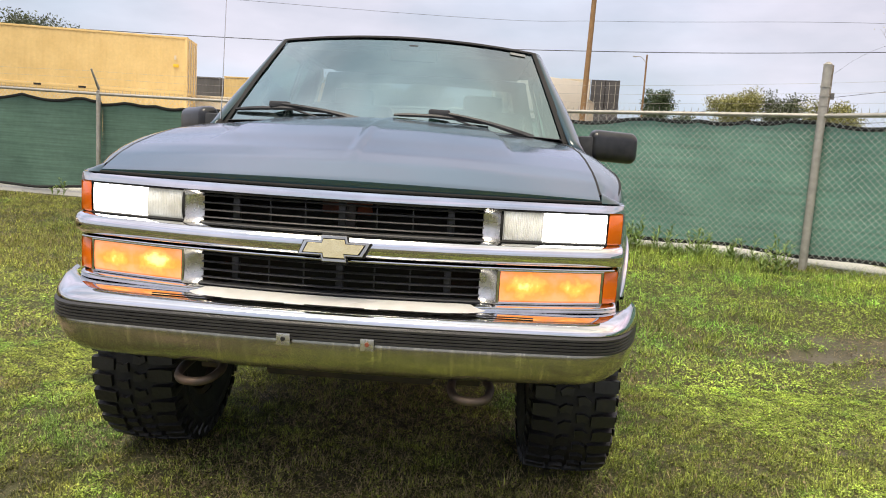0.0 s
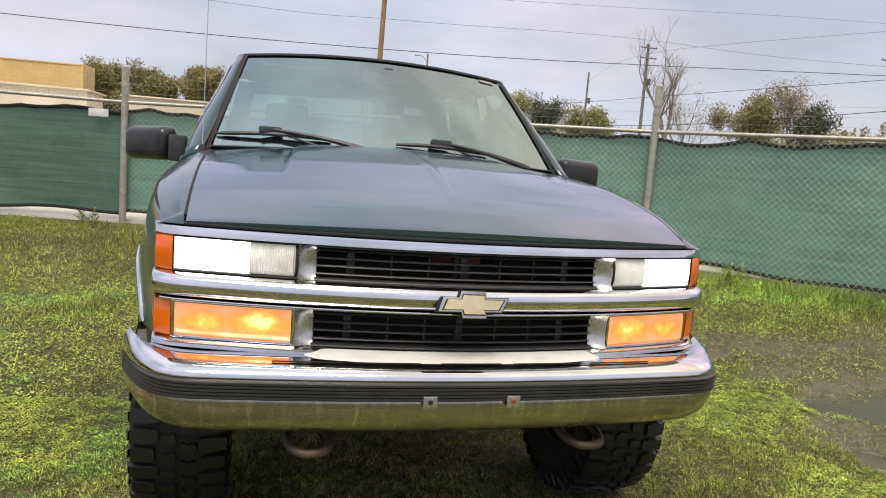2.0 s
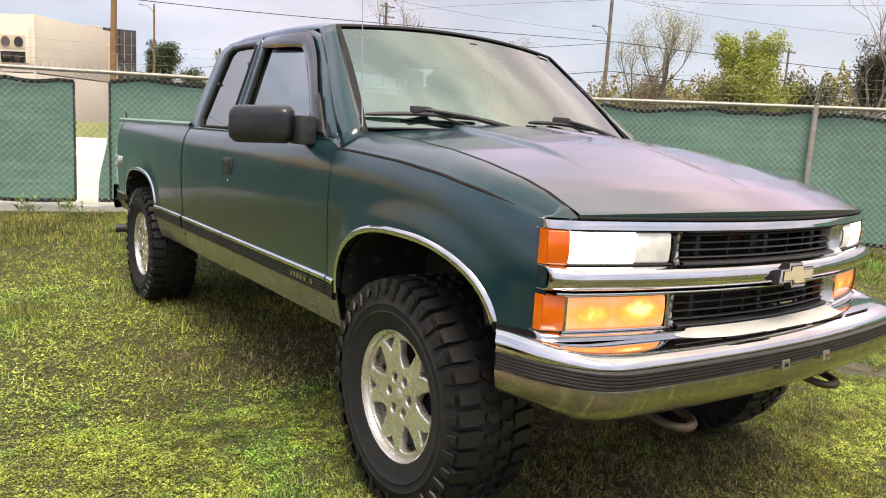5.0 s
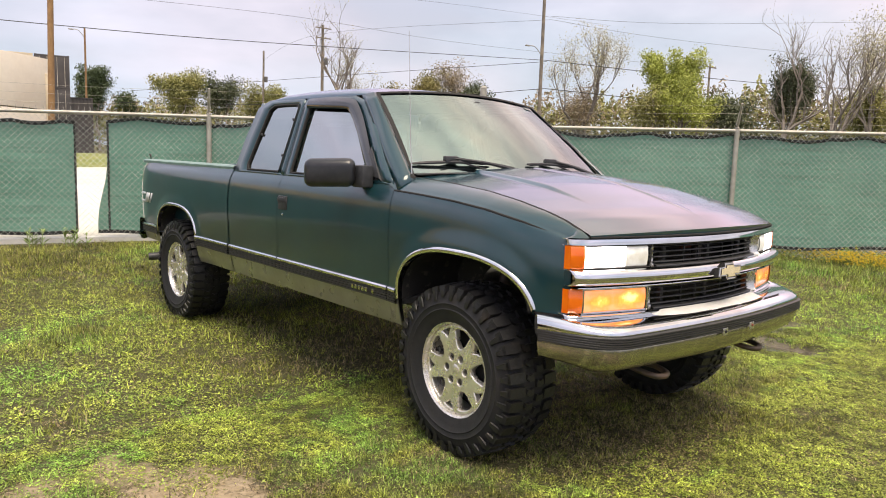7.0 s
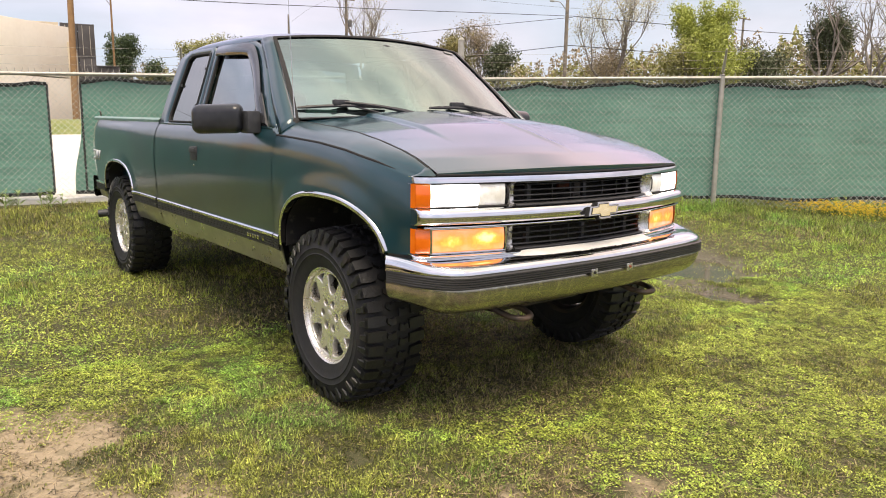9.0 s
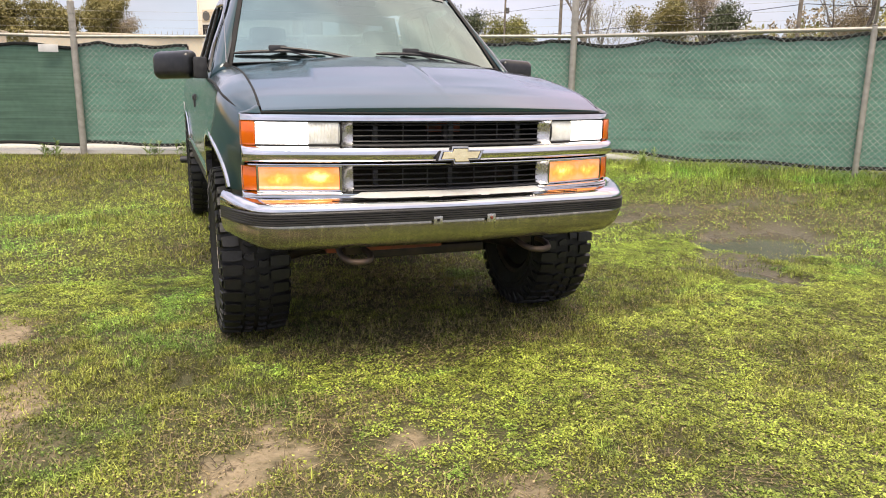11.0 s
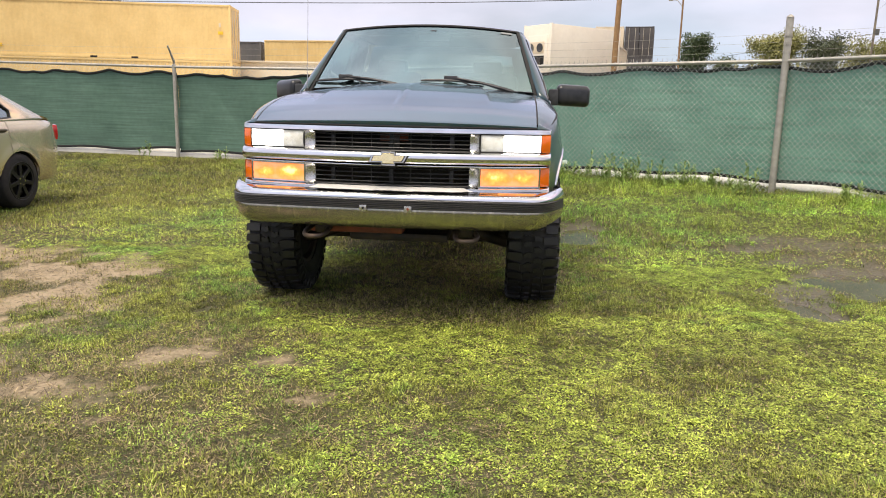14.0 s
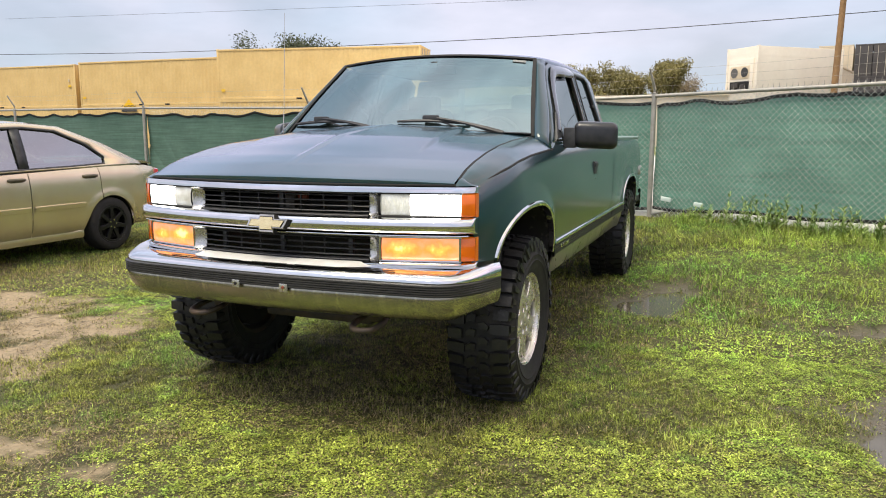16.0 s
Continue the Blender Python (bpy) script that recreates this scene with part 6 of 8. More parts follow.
WIRE = material("galvanised_wire", (0.60, 0.62, 0.57), 0.5, 0.1, second=(0.46, 0.48, 0.44), scale=5)


def cloth(name, base, second):
    """Woven shade cloth: level streaks of the weave, blotches of fading, fine relief."""
    m = material(name, base, 0.85, second=second, scale=1.5, bump=0.25, bump_scale=260, fine=0.3)
    n, l = m.node_tree.nodes, m.node_tree.links
    p = n["Principled BSDF"]
    was = p.inputs["Base Color"].links[0].from_socket
    co, mp, t, r, mx = (n.new(k) for k in ("ShaderNodeTexCoord", "ShaderNodeMapping", "ShaderNodeTexNoise", "ShaderNodeMapRange", "ShaderNodeMix"))
    mp.inputs["Scale"].default_value = (1.2, 1.2, 42.0)
    t.inputs["Scale"].default_value, t.inputs["Detail"].default_value = 1.0, 5
    r.inputs["From Min"].default_value, r.inputs["From Max"].default_value = 0.3, 0.7
    r.inputs["To Min"].default_value, r.inputs["To Max"].default_value = 0.72, 1.18
    mx.data_type, mx.blend_type = "RGBA", "MULTIPLY"
    mx.inputs["Factor"].default_value = 1.0
    l.new(co.outputs["Object"], mp.inputs["Vector"])
    l.new(mp.outputs["Vector"], t.inputs["Vector"])
    l.new(t.outputs["Fac"], r.inputs["Value"])
    l.new(was, mx.inputs["A"])
    l.new(r.outputs["Result"], mx.inputs["B"])
    l.new(mx.outputs["Result"], p.inputs["Base Color"])
    return m


SCREEN = cloth("green_screen_cloth", (0.086, 0.166, 0.122), (0.108, 0.196, 0.148))
# paler green, used for the panels from index 4 on
PALE_CLOTH = cloth("pale_screen_cloth", (0.134, 0.312, 0.238), (0.180, 0.370, 0.286))
HEM = material("black_hem", (0.012, 0.014, 0.013), 0.85, second=(0.02, 0.022, 0.02), scale=20)
fence = empty("chain_link_fence", "galvanised chain-link fence lined with green privacy cloth", "fence")


def lerp_fence(i, u):
    (ax, ay), (bx, by) = FENCE[i], FENCE[i + 1]
    return ax + (bx - ax) * u, ay + (by - ay) * u, RAIL_Z[i] + (RAIL_Z[i + 1] - RAIL_Z[i]) * u


for i, ((x, y), zr) in enumerate(zip(FENCE, RAIL_Z)):
    terminal = i in (4, 6)
    top = 2.44 if i == 6 else 2.25 if i == 4 else zr + 0.03
    post = tube("fence_post", [(x, y, 0.05), (x, y, top)], 0.045 if terminal else 0.034, GALV, fence, 14, "round galvanised post")
    if terminal:
        tube("post_cap", [(x, y, top), (x, y, top + 0.03)], [0.05, 0.02], GALV, post, 14)
        for zz in (zr + 0.1, zr + 0.2, zr + 0.3):
            tube("wire_band", [(x, y, zz), (x, y, zz + 0.02)], 0.052, GALV, post, 12)
    else:
        a, b = FENCE[max(i - 1, 0)], FENCE[min(i + 1, len(FENCE) - 1)]
        d = Vector((b[0] - a[0], b[1] - a[1], 0)).normalized()
        out = Vector((-d.y, d.x, 0))
        tube("barb_arm", [(x, y, top), Vector((x, y, top + 0.05)) + out * 0.01, Vector((x, y, top + 0.33)) - out * 0.16], [0.036, 0.022, 0.014], GALV, post, 8, "angled barbed-wire arm")
for i in range(len(FENCE) - 1):
    (ax, ay), (bx, by) = FENCE[i], FENCE[i + 1]
    L = math.hypot(bx - ax, by - ay)
    d = Vector((bx - ax, by - ay, 0)) / L
    out = Vector((-d.y, d.x, 0))  # away from the lot
    tube("top_rail", [lerp_fence(i, u) for u in (0, 0.5, 1)], 0.024, GALV, fence, 10, "galvanised top rail")
    for k, (dz, dd) in enumerate(((0.13, -0.03), (0.23, -0.09), (0.33, -0.15))):
        pts = []
        for u in np.linspace(0, 1, 7):
            p = Vector(lerp_fence(i, u)) + out * dd
            p.z += dz - 0.02 * math.sin(math.pi * u)
            pts.append(p)
        tube("barbed_wire", pts, 0.0015, GALV, fence, 3)
    # woven zigzag wires
    if 2 <= i <= 8:
        v, f, tips_v, tips_f = [], [], [], []
        pitch, n = 0.074, int(L / 0.037)
        r = 0.0031 if i >= 5 else 0.0026
        off = out * (0.14 if i < 4 else 0.04)
        for c in range(n):
            u0, u1 = c / n, (c + 1) / n
            x0, y0, z0 = lerp_fence(i, u0)
            x1, y1, z1 = lerp_fence(i, u1)
            m = int((z0 + 0.03 - 0.16) / (pitch / 2))
            o = len(v)
            for k in range(m + 1):
                odd = (k + c) % 2
                px, py = (x1, y1) if odd else (x0, y0)
                z = z0 + 0.035 - k * pitch / 2
                for q in range(3):
                    a = 2 * math.pi * q / 3
                    v.append((px + off.x + out.x * r * math.cos(a) + d.x * r * math.sin(a), py + off.y + out.y * r * math.cos(a) + d.y * r * math.sin(a), z))
            for k in range(m):
                for q in range(3):
                    f.append((o + k * 3 + q, o + k * 3 + (q + 1) % 3, o + k * 3 + 3 + (q + 1) % 3, o + k * 3 + 3 + q))
        for c in range(0, n, 2):
            px, py, pz = lerp_fence(i, (c + 0.5) / n)
            lean_ = 0.012 * math.sin(c * 2.4)
            tube_data([(px + off.x, py + off.y, pz + 0.02), (px + off.x + d.x * lean_, py + off.y + d.y * lean_, pz + 0.075)], [0.0042, 0.0020], 3, tips_v, tips_f)
        me = numpy_mesh("chain_link", np.array(v), np.array(f), WIRE)
        cl = new("chain_link", me)
        cl.parent = fence
        tagged(cl, "diamond mesh of galvanised wire", kind="stuff")
        me = bpy.data.meshes.new("wire_ends")
        me.from_pydata(tips_v, [], tips_f)
        tagged(finish("wire_ends", me, GALV, fence), "twisted wire ends above the rail", kind="stuff")
    # privacy cloth with sagging, hemmed edges
    cuts = [(0.0, 1.0)]
    if i == 4:
        g0, g1 = (-0.80 - ax) / (bx - ax), (-0.43 - ax) / (bx - ax)
        cuts = [(0.0, g0), (g1, 1.0)]
    for u0, u1 in cuts:
        n = max(6, int(L * (u1 - u0) / 0.035))
        rows, top_h, bot_h = [], [], []
        for c in range(n + 1):
            u = u0 + (u1 - u0) * c / n
            x, y, zr = lerp_fence(i, u)
            s = (u * L) + i * 7.3
            lace = abs(math.sin(s * 2.1 + math.sin(s * 0.7))) + 0.5 * abs(math.sin(s * 4.7 + 1.1 * math.sin(s * 1.9)))
            zt = zr - 0.048 - 0.050 * lace - 0.02 * math.sin(s * 0.9) - (0.04 if i < 4 else 0.0)
            zb = 0.335 + 0.022 * math.sin(s * 1.3 + 1) + 0.018 * math.sin(s * 3.7) + (0.0 if i < 5 else 0.02)
            row = []
            for k in range(29):
                t = k / 28
                bulge = 0.082 + 0.020 * math.sin(s * 1.7 + t * 2) * math.sin(math.pi * t) + 0.012 * math.sin(s * 5.1 + t * 5) * math.sin(math.pi * t)
                for slope, gap, ph in ((0.9, 1.9, 0.3), (-0.7, 2.7, 1.2), (1.3, 3.4, 0.0)):  # slanting folds
                    w_ = ((s + slope * t * 1.4 + ph + 0.35 * math.sin(s * 0.8)) / gap) % 1.0
                    bulge += 0.016 * math.exp(-((w_ - 0.5) * gap / 0.045) ** 2) * math.sin(math.pi * t) ** 0.5 * max(0.0, math.sin(s * 0.9 + ph + t))
                e = 0.0
                if i == 4:  # loose edges at the gap
                    for g, sg in ((g0, 1), (g1, -1)):
                        if abs(u - g) * L < 0.05 and ((u <= g) == (sg > 0)):
                            e = sg * 0.018 * math.sin(t * 9) + (-0.17 * (1 - t) if sg < 0 else 0.0)
                p = Vector((x, y, zb + (zt - zb) * t)) + out * bulge + d * e
                row.append(tuple(p))
            rows.append(row)
            top_h.append(Vector(row[-1]) - out * 0.006)
            bot_h.append(Vector(row[0]) - out * 0.006)
        scr = sheet("privacy_screen", rows, PALE_CLOTH if i >= 4 else SCREEN, fence, "green woven privacy cloth", 80, 0.002)
        for tt in (9, 19):
            tube("cloth_seam", [Vector(r_[tt]) - out * 0.001 for r_ in rows], 0.0018, SCREEN, scr, 4, "stitched seam across the cloth")
        for hem in (top_h, bot_h):
            rows2 = [[p + Vector((0, 0, dz)) - out * dd for dz, dd in ((-0.022, 0.0), (-0.016, 0.008), (0.016, 0.008), (0.022, 0.0))] for p in hem]
            sheet("hem", rows2, HEM, scr, "black hemmed edge", 80, 0.002)
        if i == 4:
            for row, want in ((rows[-1], u1 < 0.9), (rows[0], u0 > 0.1)):
                if want:
                    tube("hem", [Vector(p) - out * 0.006 for p in row], 0.014, HEM, scr, 6, "black hemmed edge")
# small plate tied to the fence
x, y, zr = lerp_fence(3, 0.90)
box("fence_plate", (x, y - 0.03, 1.64), (0.24, 0.006, 0.10), material("pale_plate", (0.7, 0.7, 0.68), 0.5, second=(0.6, 0.6, 0.58), scale=9), fence, 0.002, "small blank white plate")
for u, zz, w in ((0.07, 0.47, 0.16), (0.20, 0.43, 0.13)):
    x, y, zr = lerp_fence(5, u)
    bm = add_box(bmesh.new(), (0, 0, 0), (w, 0.03, 0.06), 0.012)
    ob = part("repair_patch", bm, material("pale_plastic_patch", (0.62, 0.70, 0.66), 0.5, second=(0.5, 0.6, 0.56), scale=15), fence, "pale plastic scrap on the cloth")
    ob.location = (x, y - 0.02, zz)
    ob.rotation_euler = (0, 0.1, -0.5)


# ---- weeds along the fence ----
WEED = material("weed_leaf", (0.20, 0.31, 0.08), 0.6, second=(0.30, 0.38, 0.12), scale=12)


def weed(x, y, h, seed, n=6):
    """Upright stalks with narrow rising leaves."""
    rg = random.Random(seed)
    z0 = float(ground_z(np.array([x]), np.array([y]))[0])
    plant = empty("weed", "tall leafy green weed at the fence foot", "weed", "weeds along the fence", Matrix.Translation((x, y, z0)))
    for s in range(n):
        v, f = [], []
        a, lean = rg.uniform(0, 6.28), rg.uniform(0.02, 0.28)
        hh = h * rg.uniform(0.45, 1.0)
        bx, by = rg.uniform(-0.13, 0.13), rg.uniform(-0.13, 0.13)
        path = [(bx + math.cos(a) * lean * hh * t * t, by + math.sin(a) * lean * hh * t * t, hh * t) for t in (-0.06, 0.35, 0.7, 1)]
        tube_data(path, [0.005, 0.0045, 0.0035, 0.001], 4, v, f)
        for k in range(int(9 + hh * 26)):
            t = rg.uniform(0.12, 1.0)
            px, py, pz = bx + math.cos(a) * lean * hh * t * t, by + math.sin(a) * lean * hh * t * t, hh * t
            b, ln, up = rg.uniform(0, 6.28), rg.uniform(0.05, 0.12) * (1.2 - 0.5 * t), rg.uniform(0.5, 1.5)
            w = ln * 0.11
            o = len(v)
            cx, cy = math.cos(b), math.sin(b)
            hz = ln / math.sqrt(1 + up * up)
            v.extend([(px, py, pz), (px + cx * hz * 0.5 - cy * w, py + cy * hz * 0.5 + cx * w, pz + hz * up * 0.6), (px + cx * hz, py + cy * hz, pz + hz * up * 0.85), (px + cx * hz * 0.5 + cy * w, py + cy * hz * 0.5 - cx * w, pz + hz * up * 0.6)])
            f.append((o, o + 1, o + 2, o + 3))
        me = bpy.data.meshes.new("stalk")
        me.from_pydata(v, [], f)
        finish("stalk", me, WEED, plant)


for k, (x, y, h) in enumerate(((1.75, 7.05, 0.55), (1.9, 6.8, 0.5), (2.35, 6.95, 0.55), (2.65, 6.75, 0.5), (3.15, 6.5, 0.48), (3.45, 6.3, 0.42), (3.6, 5.8, 0.36), (2.05, 6.95, 0.5), (2.25, 6.75, 0.36), (2.5, 6.75, 0.48), (2.75, 6.55, 0.34), (3.0, 6.45, 0.45), (3.3, 6.25, 0.34), (3.75, 5.95, 0.50), (1.5, 7.3, 0.32),
                               (-6.1, 9.1, 0.34), (-4.4, 8.75, 0.30), (-2.6, 8.35, 0.28), (-1.3, 8.1, 0.36), (-0.9, 8.0, 0.30), (4.6, 5.1, 0.3), (7.2, 2.2, 0.3))):
    weed(x, y, h * 0.84, 100 + k, 4 + k % 3)
# yellow wildflowers by the fence
rg = np.random.default_rng(5)
k = 1000
u = rg.uniform(-0.3, 1, k)
fx, fy = 6.75 + 0.75 * u + rg.normal(0, 0.20, k), 2.25 - 0.85 * u + rg.normal(0, 0.20, k)
ok = fbm(fx, fy, 2.2, 41.0) > -0.05
fx, fy = fx[ok], fy[ok]
k = len(fx)
fz = ground_z(fx, fy) + rg.uniform(0.06, 0.20, k)
v, f = np.zeros((k, 6, 3)), []
for q in range(6):
    a = 2 * math.pi * q / 6
    v[:, q] = np.stack([fx + 0.014 * math.cos(a), fy + 0.014 * math.sin(a), fz + 0.008 * math.sin(a * 2 + 1)], 1)
base = np.arange(k)[:, None] * 6
me = numpy_mesh("wildflowers", v.reshape(-1, 3), base + np.arange(6)[None], material("yellow_petal", (0.82, 0.62, 0.02), 0.6, second=(0.78, 0.52, 0.02), scale=9))
tagged(new("wildflowers", me), "patch of small yellow wildflowers", "flowers", kind="stuff")


# ---- beyond the fence: stacked containers ----
YELLOW = material("yellow_container_paint", (0.82, 0.58, 0.24), 0.55, second=(0.74, 0.51, 0.20), scale=0.9, fine=0.2)
CREAM = material("cream_container_paint", (0.74, 0.62, 0.45), 0.55, second=(0.66, 0.55, 0.39), scale=0.8, fine=0.15)
GREYBOX = material("grey_container_paint", (0.11, 0.105, 0.10), 0.6, second=(0.15, 0.14, 0.13), scale=1.0, fine=0.2)
DARKBOX = material("charcoal_container_paint", (0.055, 0.05, 0.05), 0.6, second=(0.09, 0.08, 0.075), scale=1.0, fine=0.2)

ROD = material("painted_lock_rod", (0.62, 0.56, 0.46), 0.5, second=(0.45, 0.40, 0.33), scale=4)


def rib_wall(v, f, a, b, z0, z1, depth, out, pitch=0.28):
    """A corrugated wall from a to b between two heights."""
    a, b, out = Vector(a), Vector(b), Vector(out)
    L = (b - a).length
    n = max(2, int(L / pitch))
    pts = []
    for k in range(n):
        for u, d in ((0.0, 0.0), (0.25, 0.0), (0.5, -depth), (0.75, -depth)):
            pts.append(a + (b - a) * ((k + u) / n) + out * d)
    pts.append(b)
    o = len(v)
    for p in pts:
        v.extend([(p.x, p.y, z0), (p.x, p.y, z1)])
    for k in range(len(pts) - 1):
        f.append((o + 2 * k, o + 2 * k + 2, o + 2 * k + 3, o + 2 * k + 1))


def container(label, mat, L, H, m, group):
    """A shipping container with its length along x, doors at +x, base at z = 0."""
    W = 2.44
    c = empty("shipping_container", label, "container", group, m)
    v, f = [], []
    hx, hy = L / 2, W / 2
    rib_wall(v, f, (-hx + 0.1, -hy + 0.02, 0), (hx - 0.1, -hy + 0.02, 0), 0.14, H - 0.10, 0.024, (0, -1, 0))
    rib_wall(v, f, (hx - 0.1, hy - 0.02, 0), (-hx + 0.1, hy - 0.02, 0), 0.14, H - 0.10, 0.036, (0, 1, 0))
    rib_wall(v, f, (-hx + 0.02, hy - 0.1, 0), (-hx + 0.02, -hy + 0.1, 0), 0.14, H - 0.10, 0.045, (-1, 0, 0), 0.25)
    o = len(v)
    v.extend([(-hx, -hy, H - 0.02), (hx, -hy, H - 0.02), (hx, hy, H - 0.02), (-hx, hy, H - 0.02)])
    f.append((o, o + 1, o + 2, o + 3))
    me = bpy.data.meshes.new("container_body")
    me.from_pydata(v, [], f)
    finish("container_body", me, mat, c, "", 20)
    for sx in (-1, 1):
        for sy in (-1, 1):
            post = box("corner_post", (sx * (hx - 0.06), sy * (hy - 0.06), H / 2), (0.12, 0.12, H), mat, c, 0.01)
            for z in (0.06, H - 0.06):
                box("corner_casting", (sx * (hx - 0.085), sy * (hy - 0.08), z), (0.18, 0.17, 0.125), mat, post, 0.012)
    for sy in (-1, 1):
        box("top_side_rail", (0, sy * (hy - 0.03), H - 0.06), (L - 0.3, 0.07, 0.10), mat, c, 0.008)
        rail = box("bottom_side_rail", (0, sy * (hy - 0.03), 0.08), (L - 0.3, 0.07, 0.16), mat, c, 0.008)
        for x in (-1.05, 1.05):
            box("fork_pocket", (x, sy * (hy + 0.004), 0.08), (0.36, 0.01, 0.10), BLACK, rail, 0.004)
    for sy in (-1, 1):
        door = box("container_door", (hx - 0.03, sy * hy * 0.48, H / 2), (0.05, hy * 0.92, H - 0.25), mat, c, 0.01)
        for yy in (0.28, 0.72):
            tube("lock_rod", [(hx + 0.02, sy * hy * yy, 0.15), (hx + 0.02, sy * hy * yy, H - 0.15)], 0.018, ROD, door, 6)
    box("end_header", (hx - 0.04, 0, H - 0.07), (0.08, W - 0.25, 0.12), mat, c, 0.01)
    box("end_sill", (hx - 0.04, 0, 0.08), (0.08, W - 0.25, 0.14), mat, c, 0.01)
    return c


def placed(x, y, z, dx, dy):
    """Pose with the x axis along (dx, dy)."""
    return Matrix.Translation((x, y, z)) @ Matrix.Rotation(math.atan2(dy, dx), 4, "Z")


L40, L20, HS = 12.19, 6.06, 2.59
HC = 2.90
cA = container("yellow ribbed shipping container, stacked behind the fence", YELLOW, L40, HC, placed(-20.73, 35.46, 3.30, 0.985, 0.175), "yellow containers")
DECAL = material("yellow_decal", (0.80, 0.52, 0.03), 0.5, second=(0.7, 0.42, 0.02), scale=9)
box("decal", (5.55, -1.232, 1.45), (0.26, 0.012, 0.16), DECAL, cA, 0.002, "small yellow decal")
box("marking_bar", (5.52, -1.232, 1.85), (0.10, 0.012, 0.20), CREAM, cA, 0.002, "faint marking bar")
box("decal", (-5.75, -1.232, 0.55), (0.24, 0.012, 0.18), DECAL, cA, 0.002, "small yellow decal")
for x, y, z, dx, dy in ((-20.73, 35.46, 0.40, 0.985, 0.175), (-33.3, 36.5, 3.16, 12.4, 0.4), (-33.3, 36.5, 0.26, 12.4, 0.4), (-46.2, 36.6, 3.10, 12.4, 0.1), (-46.2, 36.6, 0.20, 12.4, 0.1)):
    copy_thing(cA, placed(x, y, z, dx, dy))
cC = container("short yellow container with framed side panels", YELLOW, 7.0, HS, placed(-14.7, 52.6, 3.18, 12.0, -1.2), "short yellow containers")
copy_thing(cC, placed(-14.7, 52.6, 0.59, 12.0, -1.2))
cG = container("dark grey ribbed shipping container, stacked", GREYBOX, L40, HS, placed(-25.0, 54.4, 3.15, 12.0, -0.6), "grey containers")
copy_thing(cG, placed(-25.0, 54.4, 0.56, 12.0, -0.6))
cD = container("charcoal shipping container, stacked three high", DARKBOX, L20, HS, placed(11.8, 66.6, 5.75, -0.18, -0.98), "dark containers")
for x, y, z, dx, dy in ((11.8, 66.6, 3.16, -0.18, -0.98), (11.8, 66.6, 0.57, -0.18, -0.98), (13.3, 72.5, 3.0, 1.0, -0.15), (13.3, 72.5, 0.41, 1.0, -0.15)):
    copy_thing(cD, placed(x, y, z, dx, dy))
cT = container("cream shipping container with bare lock rods", CREAM, L20, HS, placed(9.2, 67.0, 5.75, -0.15, -0.98), "cream containers")
for x, y, z, dx, dy in ((9.2, 67.0, 3.16, -0.15, -0.98), (6.6, 48.6, 2.75, -0.25, -0.97), (6.6, 48.6, 0.16, -0.25, -0.97)):
    copy_thing(cT, placed(x, y, z, dx, dy))

# smooth-walled reefer with its cooling unit, on a plain lower box
WHITE = material("cream_white_panel", (0.86, 0.79, 0.67), 0.5, second=(0.80, 0.72, 0.60), scale=0.6, fine=0.1)
m_reefer = placed(2.69 + 0.755 * 3.03 - 0.656 * 1.22, 41.8 + 0.656 * 3.03 + 0.755 * 1.22, 3.30, 0.755, 0.656)
for base, h, top in ((3.30, 2.9, True), (0.45, 2.85, False)):
    r = empty("reefer_container", "cream smooth-walled reefer container" + (" with cooling unit" if top else " under another"), "container", "reefer containers", placed(m_reefer.translation.x, m_reefer.translation.y, base, 0.755, 0.656))
    box("reefer_body", (0, 0, h / 2), (6.02, 2.40, h - 0.06), WHITE, r, 0.02)
    for sx in (-1, 1):
        for sy in (-1, 1):
            box("corner_post", (sx * 2.98, sy * 1.17, h / 2), (0.12, 0.12, h), WHITE, r, 0.01)
    for k in range(5):
        box("panel_seam", (0, -1.202, 0.35 + k * 0.5), (5.8, 0.005, 0.012), WHITE, r, 0.001)
    if top:
        unit = box("cooling_unit", (-3.03, 0, 1.35), (0.10, 1.9, 1.75), WHITE, r, 0.02, "recessed cooling unit")
        box("unit_recess", (-3.085, 0.05, 0.75), (0.03, 1.5, 0.55), BLACK, unit, 0.01)
        box("fan_shroud", (-3.085, 0.05, 1.50), (0.05, 1.5, 0.70), CREAM, unit, 0.02)
        for yy in (-0.35, 0.45):
            bm = bmesh.new()
            bmesh.ops.create_cone(bm, cap_ends=True, segments=20, radius1=0.27, radius2=0.25, depth=0.06, matrix=Matrix.Translation((-3.11, yy, 1.50)) @ Matrix.Rotation(radians(90), 4, "Y"))
            part("fan", bm, PLASTIC if yy < 0 else GREYBOX, unit)
        box("control_box", (-3.12, 0.35, 0.80), (0.10, 0.5, 0.28), STEEL, unit, 0.02)
        box("compressor", (-3.12, -0.30, 0.72), (0.12, 0.35, 0.30), STEEL, unit, 0.04)
# low pale roofs just over the fence line
LOWROOF = material("pale_roof", (0.72, 0.63, 0.48), 0.6, second=(0.62, 0.54, 0.40), scale=0.7)
for x, y, w, d_, h in ((-3.2, 46.0, 9.0, 5.0, 3.2), (-12.0, 40.0, 7.0, 4.0, 3.0)):
    sh = empty("storage_shed", "low pale flat-roofed storage shed", "shed", "sheds", Matrix.Translation((x, y, 0.4)))
    box("wall", (0, 0, h / 2), (w, d_, h), LOWROOF, sh, 0.02)
    box("roof", (0, 0, h + 0.05), (w + 0.3, d_ + 0.3, 0.10), LOWROOF, sh, 0.02)
